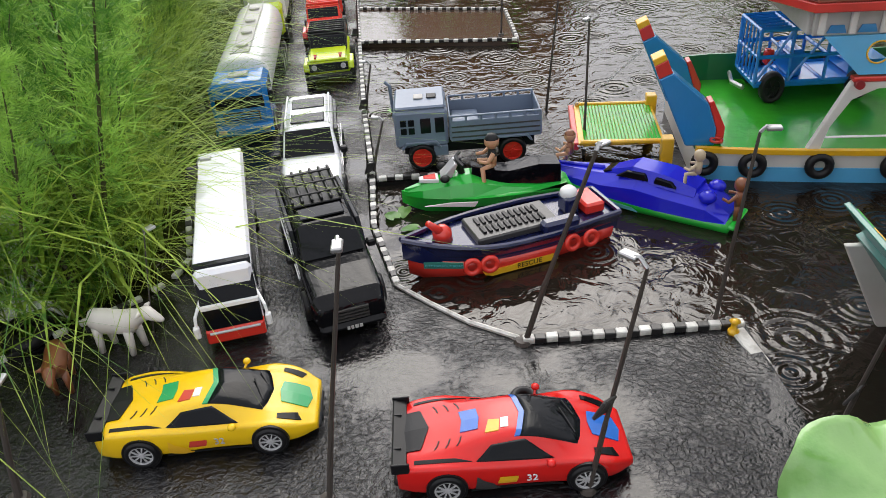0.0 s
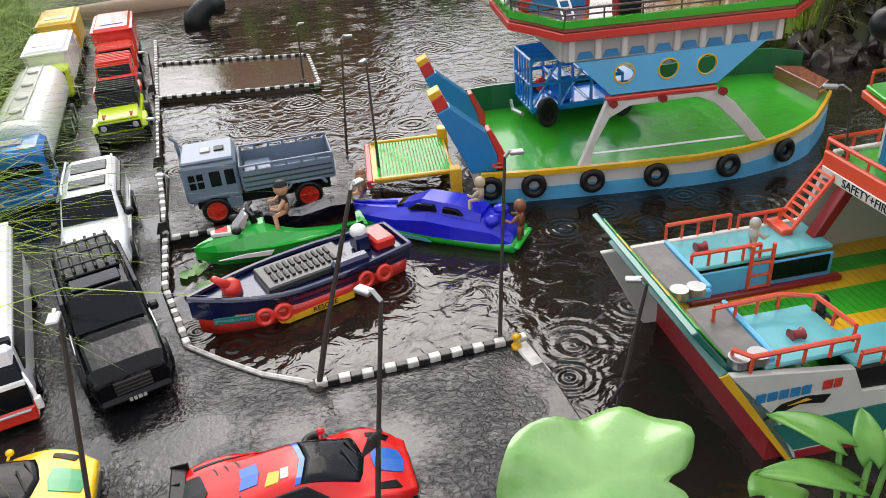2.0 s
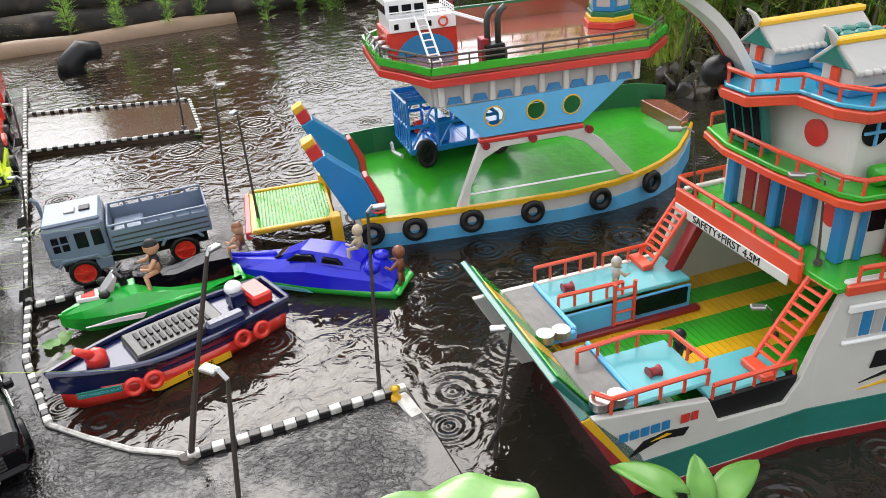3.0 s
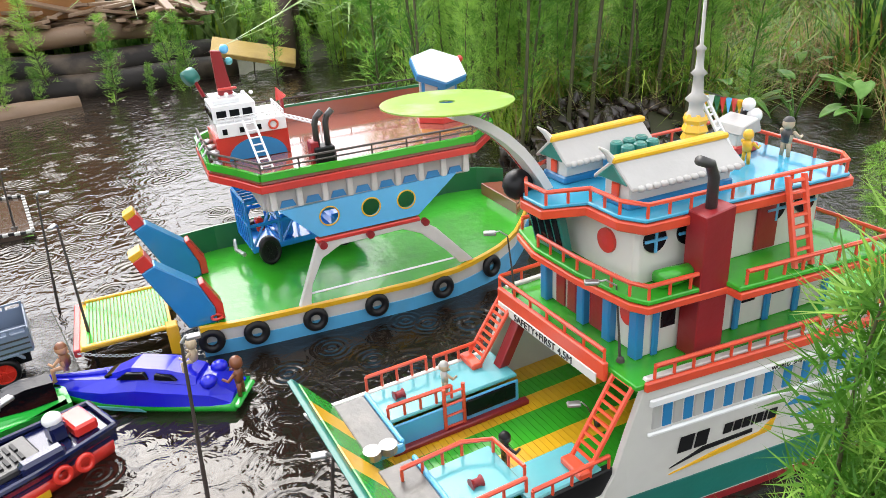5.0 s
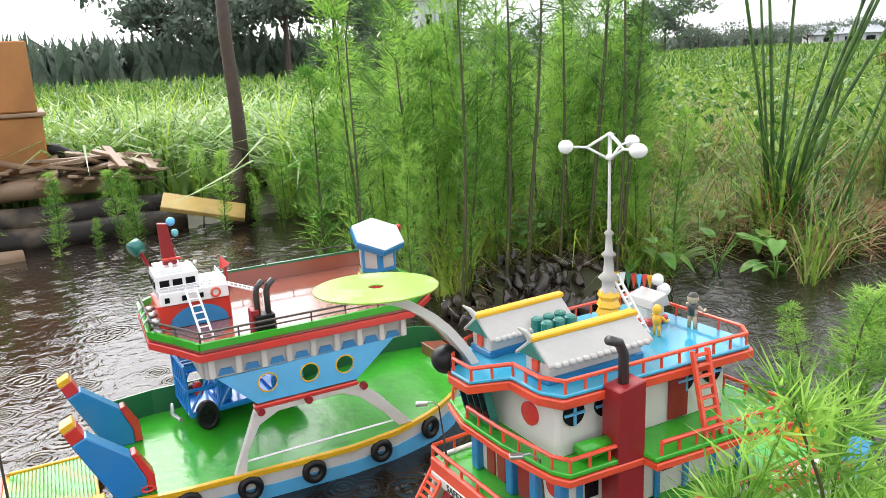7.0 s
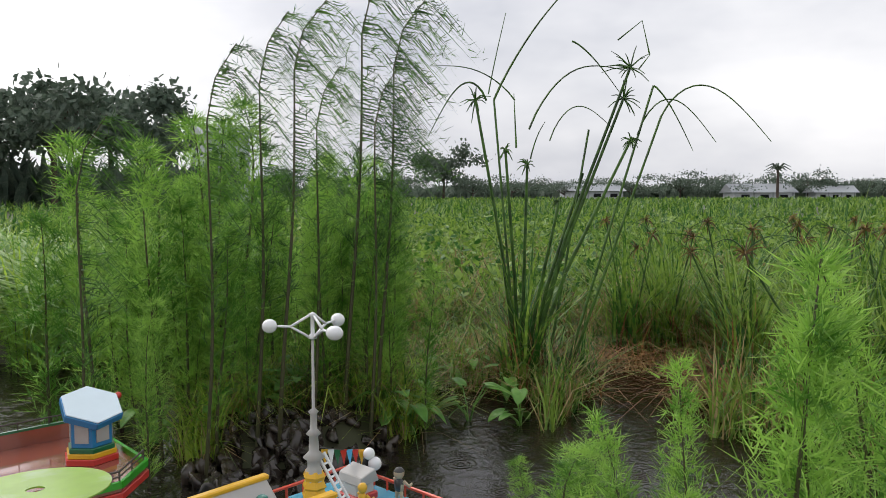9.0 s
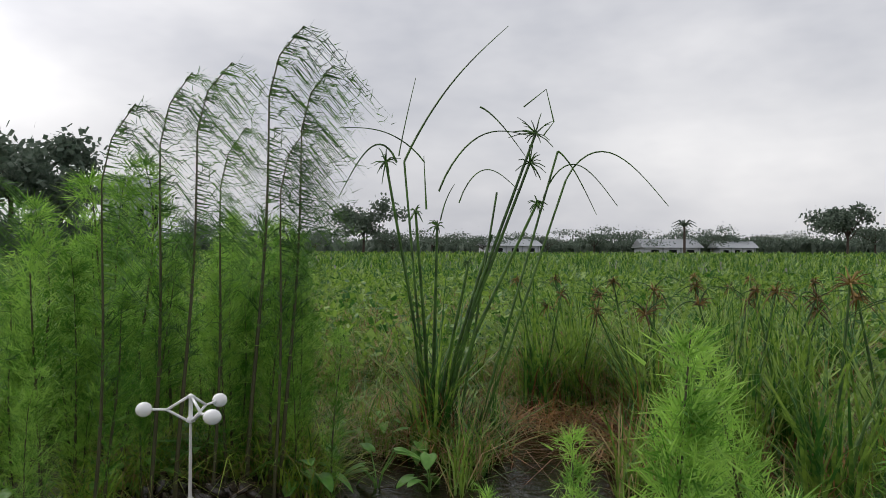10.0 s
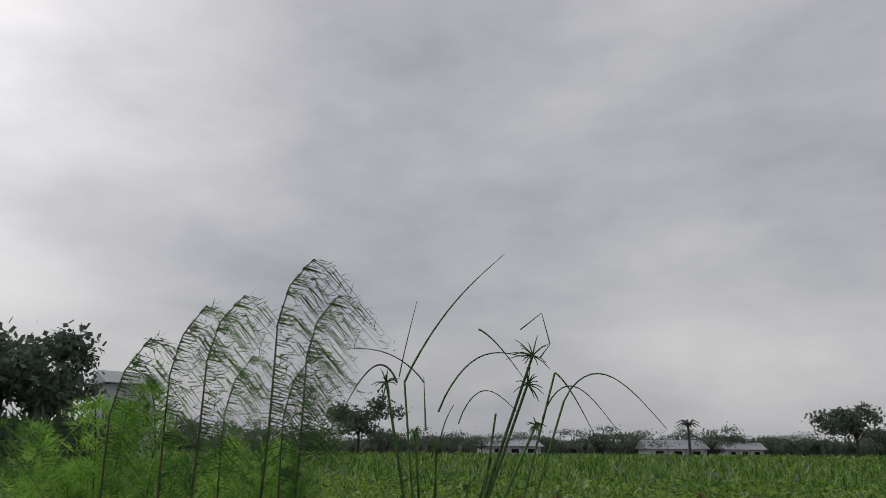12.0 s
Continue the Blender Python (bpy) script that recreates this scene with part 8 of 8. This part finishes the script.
def sedge(x, y, stems, blades, label, bracts=True, spike=None):
    """Upright stems with spiky heads over a tuft of long arching blades."""
    c = thing("sedge", pose(x, y, -0.02), label, "plant", "sedges in the shallows")
    across = Vector((math.sin(radians(26)), -math.cos(radians(26)), 0))
    for s, h, head in stems:
        top = across * s + Vector((0.02 * math.sin(9 * s), 0, h))
        st_ = part("stem", tube([(0, 0, 0), top * 0.5 + across * s * -0.08, top], 0.0080 if bracts is False else 0.0055, 6, None, 0.0046 if bracts is False else 0.003), SEDGE, c, "dark green stem")
        if head:
            bm = bmesh.new()
            gg = random.Random(int(1000 * abs(s) + h * 77))
            for k in range(18):
                d = Vector((gg.gauss(0, 1), gg.gauss(0, 1), gg.gauss(0.4, 0.9))).normalized() * gg.uniform(0.03, 0.075) * head
                tube([top, top + d * 0.6, top + d + Vector((0, 0, -0.01))], 0.0030, 4, bm, 0.0012)
            part("flower_head", bm, spike or SEDGE, st_, "spiky seed head")
            for k in range(2 if bracts else 0):
                tip = top + across * gg.uniform(-0.20, 0.20) + Vector((0, 0, gg.uniform(-0.10, 0.05)))
                part("bract", tube(arch(top, tip, gg.uniform(0.01, 0.05)), 0.0026, 4, None, 0.0008), SEDGE, st_, "long arching bract")
    b_ = np.zeros((blades, 3)) + RNG.normal(0, 0.035, (blades, 3)) * np.array([1, 1, 0])
    me = ribbon_mesh("blade_tuft", b_, RNG.uniform(0.35, 0.85, blades), RNG.uniform(0.008, 0.014, blades), RNG.uniform(0, 6.28, blades), RNG.uniform(0.15, 0.9, blades), FIELD)
    o = tagged(new("blade_tuft", me), kind="stuff")
    o.parent = c
    r_ = b_[: blades // 2] * 1.3
    k = len(r_)
    me = ribbon_mesh("dead_blade_tuft", r_, RNG.uniform(0.15, 0.42, k), RNG.uniform(0.007, 0.014, k), RNG.uniform(0, 6.28, k), RNG.uniform(0.1, 0.8, k), RUSSET)
    o = tagged(new("dead_blade_tuft", me), "dead red-brown blades", kind="stuff")
    o.parent = c
    return c


sedge(2.45, 1.10, [(-0.157, 1.058, 1.0), (-0.056, 0.883, 0.6), (0.363, 1.156, 1.5), (0.341, 1.054, 1.0), (0.369, 0.912, 0.6), (0.015, 0.832, 0.6), (0.20, 0.80, 0.0), (0.12, 0.70, 0.4)], 60, "tall sedge with spiky heads and arching bracts, standing in water", False)
sedge(3.30, 0.88, [(0.10, 0.55, 0.8), (-0.12, 0.50, 0.7)], 90, "brown-green sedge tuft standing in water", spike=BROWN_HEAD)
sedge(2.60, 0.10, [(0.10, 0.62, 0.9), (-0.12, 0.58, 0.7), (0.22, 0.60, 0.8), (-0.28, 0.55, 0.9)], 80, "sedge tuft with brown seed heads", spike=BROWN_HEAD)
sedge(2.30, -0.15, [(0.05, 0.66, 0.8), (0.2, 0.60, 0.7)], 60, "sedge tuft with brown seed heads", spike=BROWN_HEAD)
sedge(2.95, 0.45, [(0.0, 0.60, 0.8), (-0.2, 0.52, 0.7)], 80, "sedge tuft with brown seed heads", spike=BROWN_HEAD)
for x, y, n_ in ((3.35, 0.62, 90), (3.20, 1.00, 80), (3.52, 0.95, 130), (4.1, 0.18, 130), (3.8, -0.12, 130), (4.4, 0.5, 120), (2.75, -0.02, 90), (3.05, 0.22, 90), (2.45, -0.30, 70)):
    sedge(x, y, [(0.08, 0.56, 0.8), (-0.10, 0.62, 0.7)], n_, "yellow-green sedge tuft with red-brown dead base", spike=BROWN_HEAD)
# long arching blades of the tall sedge
c = thing("sedge", pose(2.47, 1.08, -0.02), "loose tall sedge stalks arching against the sky", "plant", "sedges in the shallows")
ac = Vector((math.sin(radians(26)), -math.cos(radians(26)), 0))
for s0, z0, tip_s, tip_z, rise, wide in ((-0.13, 1.06, 0.239, 1.539, 0.060, 0.0046), (-0.157, 1.058, -0.367, 0.935, 0.110, 0.0044), (-0.057, 1.057, -0.362, 1.185, 0.050, 0.0028), (-0.006, 0.954, 0.322, 1.147, 0.110, 0.0040), (0.441, 0.992, 0.794, 0.900, 0.135, 0.0034), (0.399, 1.197, 0.372, 1.313, 0.0, 0.0026), (0.293, 1.251, 0.372, 1.313, 0.0, 0.0028), (0.139, 1.253, 0.301, 1.075, 0.020, 0.0034), (0.066, 0.913, 0.279, 0.953, 0.100, 0.0026), (0.413, 1.094, 0.547, 0.871, 0.025, 0.0034), (0.363, 0.93, 0.620, 0.900, 0.130, 0.0030), (-0.15, 1.08, -0.09, 1.36, 0.01, 0.0026), (0.363, 1.150, 0.399, 1.197, 0.0, 0.003), (-0.05, 0.89, -0.06, 1.08, 0.0, 0.004), (0.0, 0.85, 0.05, 0.98, 0.02, 0.003)):
    part("stalk", tube(arch((ac.x * s0, ac.y * s0, z0), (ac.x * tip_s, ac.y * tip_s, tip_z), rise, 14), wide, 5, None, 0.0012), SEDGE, c, "thin arching stalk")
for s0, z0 in ((-0.13, 1.06), (0.441, 0.992), (0.413, 1.094), (0.20, 0.95)):
    part("stalk", tube(arch((0.25 * ac.x * s0, 0.25 * ac.y * s0, 0), (ac.x * s0, ac.y * s0, z0), 0.0, 8), 0.0056, 5, None, 0.0040), SEDGE, c, "upright sedge stalk")

# ---- bank behind the pond: logs, post, crate ----
BAMBOO = mat("wet_dark_log", (0.012, 0.009, 0.007), 0.5, vary=0.6, scale=8, bump=1.0, bscale=30, coat=0.0, spec=0.25, dirt=(0.16, 0.12, 0.085), dirt_amount=0.7, dirt_scale=7)
PALE_LOG = mat("weathered_wood", (0.24, 0.155, 0.095), 0.5, vary=0.3, scale=8, bump=0.6, bscale=50)
CRATE = mat("orange_plywood", (0.36, 0.15, 0.035), 0.45, vary=0.2, scale=6, bump=0.4, dirt=(0.16, 0.07, 0.02), dirt_amount=0.7, dirt_scale=4)


def bank_at(az, r, z=0.0):
    return Vector((0.15 + r * math.cos(radians(az)), -0.12 + r * math.sin(radians(az)), z))


def log(a, b, r, material, label):
    bm = tube([a.lerp(b, i / 8) + Vector((0, 0, 0.006 * math.sin(i * 2.1))) for i in range(9)], r, 14, None, r * 0.9)
    o = tagged(link(bm, "log", material, True), label, "log")
    return o


log(bank_at(100, 3.55, 0.10), bank_at(74, 3.45, 0.075), 0.075, BAMBOO, "thick wet dark log lying on the bank")
log(bank_at(99, 3.40, 0.02), bank_at(73, 3.35, 0.02), 0.070, BAMBOO, "thick wet dark log half in the water")
log(bank_at(98, 3.62, 0.21), bank_at(78, 3.55, 0.20), 0.045, PALE_LOG, "pale weathered log on top of the pile")
log(bank_at(112, 3.25, 0.0), bank_at(84, 3.10, -0.005), 0.050, PALE_LOG, "pale wet log floating at the shore")
log(bank_at(84, 3.75, 0.42), bank_at(77.5, 3.70, 0.25), 0.035, BAMBOO, "dark branch leaning on the crate")
gg = random.Random(3)
for i in range(95):
    p = bank_at(gg.uniform(74.5, 96), gg.uniform(3.50, 3.72), 0.205 + gg.uniform(0, 0.11))
    o = link(box(-0.14, 0.14, -0.020, 0.020, -0.007, 0.007, 0.002), "wood_chip", PALE_LOG)
    tagged(o, "split pale wood lying on the log pile", "wood", "split wood on the logs")
    o.matrix_world = Matrix.Translation(p) @ pose(0, 0, 0, gg.uniform(-15, 15), gg.uniform(-18, 18), gg.uniform(0, 180))
crate = thing("crate", Matrix.Translation(bank_at(87.5, 3.95, 0.26)) @ pose(0, 0, 0, 0, 0, -8), "weathered orange plywood crate on the bank", "crate")
part("lower_box", box(-0.42, 0.42, -0.3, 0.3, 0.0, 0.24, 0.006), CRATE, crate)
part("upper_box", box(-0.42, 0.41, -0.29, 0.3, 0.262, 0.56, 0.006), CRATE, crate)
part("ledge", box(-0.43, 0.44, -0.31, 0.3, 0.242, 0.260, 0.004), PALE_LOG, crate)
post = thing("wooden_post", Matrix.Translation(bank_at(68.4, 3.35, 0.0)), "dark weathered wooden post standing on the bank", "post")
part("shaft", tube([(0, 0, -0.05), (0.005, 0, 0.45), (-0.01, 0, 0.8), (0.0, 0, 1.35)], 0.034, 10, None, 0.024), BARK, post, "", True)
part("brace", tube([(-0.05, -0.02, -0.05), (-0.045, -0.02, 0.32)], 0.045, 10, None, 0.040), BARK, post, "dark stub tied to the post", True)
YBOARD = tagged(link(box(-0.17, 0.17, -0.05, 0.05, -0.012, 0.012, 0.003), "board", mat("yellow_plank", (0.50, 0.34, 0.10), 0.4, vary=0.3, scale=10, bump=0.5, dirt=(0.2, 0.11, 0.03), dirt_amount=0.6, dirt_scale=9)), "yellow weathered board lying on the bank", "board")
YBOARD.matrix_world = Matrix.Translation(bank_at(71.5, 3.20, 0.10)) @ pose(0, 0, 0, 30, 14, -20)
mud_bm = bmesh.new()
for i in range(150):
    a, r = gg.uniform(0, 6.28), gg.random()
    x, y = 1.50 + 0.30 * r * math.cos(a), 1.22 + 0.22 * r * math.sin(a)
    k = gg.uniform(0.010, 0.040)
    base_ = len(mud_bm.verts)
    ball(k, pose(x, y, max(land(x, y), 0) + k * 0.2, gg.uniform(0, 90), gg.uniform(0, 90), 0), mud_bm, 12, 0.45)
for v in mud_bm.verts:
    v.co += Vector((noise.noise(v.co * 40), noise.noise(v.co * 40 + Vector((9, 0, 0))), noise.noise(v.co * 40 + Vector((0, 9, 0))))) * 0.020 + Vector((0, 0, 0.012 * noise.noise(v.co * 110)))
stuff_ob = tagged(link(mud_bm, "mud_clods", MUD, True), "dark wet clods of mud on the islet", "mud", kind="stuff")

# ---- far things ----
def far_tree(az, r, h, w, seed, label, z0=0.6):
    g = np.random.default_rng(seed)
    c = thing("tree", Matrix.Translation((r * math.cos(radians(az)), r * math.sin(radians(az)), z0)), label, "tree", "trees behind the field")
    bm = tube([(0, 0, -0.5), (0.05 * h * 0.2, 0, h * 0.35), (0, 0, h * 0.75)], 0.03 * h, 7, None, 0.010 * h)
    for k in range(6):
        a = g.uniform(0, 6.28)
        tube([(0, 0, h * g.uniform(0.3, 0.5)), (w * 0.3 * math.cos(a), w * 0.3 * math.sin(a), h * g.uniform(0.6, 0.85))], 0.012 * h, 5, bm, 0.004 * h)
    part("trunk", bm, BARK, c)
    n = 2600
    lobes = g.normal(size=(16, 3)) * np.array([w * 0.30, w * 0.30, h * 0.13]) + np.array([0, 0, h * 0.68])
    p = lobes[g.integers(0, 16, n)] + g.normal(size=(n, 3)) * np.array([w * 0.10, w * 0.10, h * 0.065])
    s = 0.030 * h
    a, b_ = g.normal(size=(n, 3)), g.normal(size=(n, 3))
    a *= s / np.linalg.norm(a, axis=1)[:, None]
    b_ *= s / np.linalg.norm(b_, axis=1)[:, None]
    verts = np.stack([p - a, p + b_, p + a, p - b_], 1).reshape(-1, 3)
    me = bpy.data.meshes.new("crown")
    me.from_pydata(verts.tolist(), [], (np.arange(n)[:, None] * 4 + np.arange(4)).tolist())
    me.materials.append(HAZED_LEAF)
    o = new("crown", me)
    o.parent = c
    return c


for i, (az, r, h, w) in enumerate(((60.5, 34, 5.0, 4.2), (57.5, 36, 4.0, 3.2), (64, 30, 4.6, 4.0), (68, 32, 4.0, 4.0), (73, 34, 4.4, 4.4), (36.3, 62, 4.6, 4.4), (34, 60, 3.0, 4.6), (31, 66, 3.4, 6.0), (27, 70, 3.2, 6.0), (22, 74, 3.4, 6.5), (18.5, 78, 4.0, 6.0), (14.5, 80, 4.0, 7.0), (10, 80, 4.4, 5.0), (7, 84, 3.6, 8.0), (4, 84, 3.8, 8.0), (1.2, 62, 4.2, 3.6), (-0.4, 66, 4.2, 5.0), (-3, 80, 4.0, 8.0), (-7, 84, 4.4, 8.0), (40, 66, 3.4, 6.0), (44, 60, 3.6, 5.0), (49, 58, 3.6, 5.0))):
    far_tree(az, r, h if i < 6 or 1 < az < 2 else 0.72 * h, w, 100 + i, "distant dark broad-leaved tree behind the field")


def hedge():
    a, r = radians(RNG.uniform(-14, 56)), RNG.uniform(82, 95)
    return (r * math.cos(a), r * math.sin(a))


def near_hedge():
    a, r = radians(RNG.uniform(52, 100)), RNG.uniform(31, 40)
    return (r * math.cos(a), r * math.sin(a))


b = scatter(4000, near_hedge)
stuff("far_scrub", ribbon_mesh("far_scrub", b, RNG.uniform(0.8, 2.6, len(b)), RNG.uniform(0.3, 0.7, len(b)), RNG.uniform(0, 6.28, len(b)), RNG.uniform(0.1, 0.7, len(b)), HAZED_LEAF), "dark scrub under the distant trees", "scrub")
b = scatter(9000, hedge)
stuff("far_scrub", ribbon_mesh("far_scrub", b, RNG.uniform(0.7, 2.3, len(b)), RNG.uniform(0.6, 1.6, len(b)), RNG.uniform(0, 6.28, len(b)), RNG.uniform(0.1, 0.6, len(b)), HAZED_LEAF), "distant dark scrub along the horizon", "scrub")
ROOF_TIN = mat("tin_roof", (0.33, 0.35, 0.37), 0.5, vary=0.1, bump=0.2, bscale=2)
PLASTER = mat("pale_wall", (0.55, 0.57, 0.60), 0.7, vary=0.08, scale=1)


def far_house(az, r, w, d, h, roof, z0, label):
    c = thing("house", Matrix.Translation((r * math.cos(radians(az)), r * math.sin(radians(az)), z0)) @ pose(0, 0, 0, 0, 0, az - 90 + 18), label, "house")
    part("wall", box(-w / 2, w / 2, -d / 2, d / 2, -0.5, h, 0.02), PLASTER, c)
    part("roof", prism([(-d / 2 - 0.3, h), (d / 2 + 0.3, h), (0, h + roof)], -w / 2 - 0.3, w / 2 + 0.3, "x", 0.02), ROOF_TIN, c)
    for k in range(3):
        x = -w * 0.32 + k * w * 0.32
        part("window", box(x - w * 0.07, x + w * 0.07, -d / 2 - 0.03, -d / 2 + 0.02, h * 0.35, h * 0.75, 0.01), GLASS_DARK, c)
        part("pillar", box(x + w * 0.13, x + w * 0.16, -d / 2 - 0.05, -d / 2 + 0.02, -0.5, h, 0.01), ROOF_TIN, c)
    return c


far_house(53.0, 40, 2.2, 2.6, 3.2, 0.7, 0.8, "pale house with grey tin roof beyond the field")
far_house(25.0, 72, 5.0, 4.0, 0.9, 0.7, 0.8, "long low pale house beyond the field")
far_house(13.2, 78, 5.5, 4.0, 0.8, 0.9, 0.8, "low pale house with tin roof beyond the field")
far_house(8.6, 80, 3.5, 3.0, 0.8, 0.7, 0.8, "small low pale house beyond the field")
palm = thing("palm_tree", Matrix.Translation((70 * math.cos(radians(11.9)), 70 * math.sin(radians(11.9)), 0.8)), "distant palm tree behind the field", "tree")
part("trunk", tube([(0, 0, -0.5), (0.05, 0, 1.6), (0, 0, 2.7)], 0.14, 7, None, 0.09), BARK, palm)
for k in range(13):
    a = 2 * math.pi * k / 13
    e = 0.9 if k % 2 else 0.2
    fr = part("frond", tube([(0, 0, 2.7), (0.5 * math.cos(a), 0.5 * math.sin(a), 2.9 + 0.35 * e), (1.1 * math.cos(a), 1.1 * math.sin(a), 2.5 + 0.5 * e)], 0.11, 5, None, 0.02), HAZED_LEAF, palm)
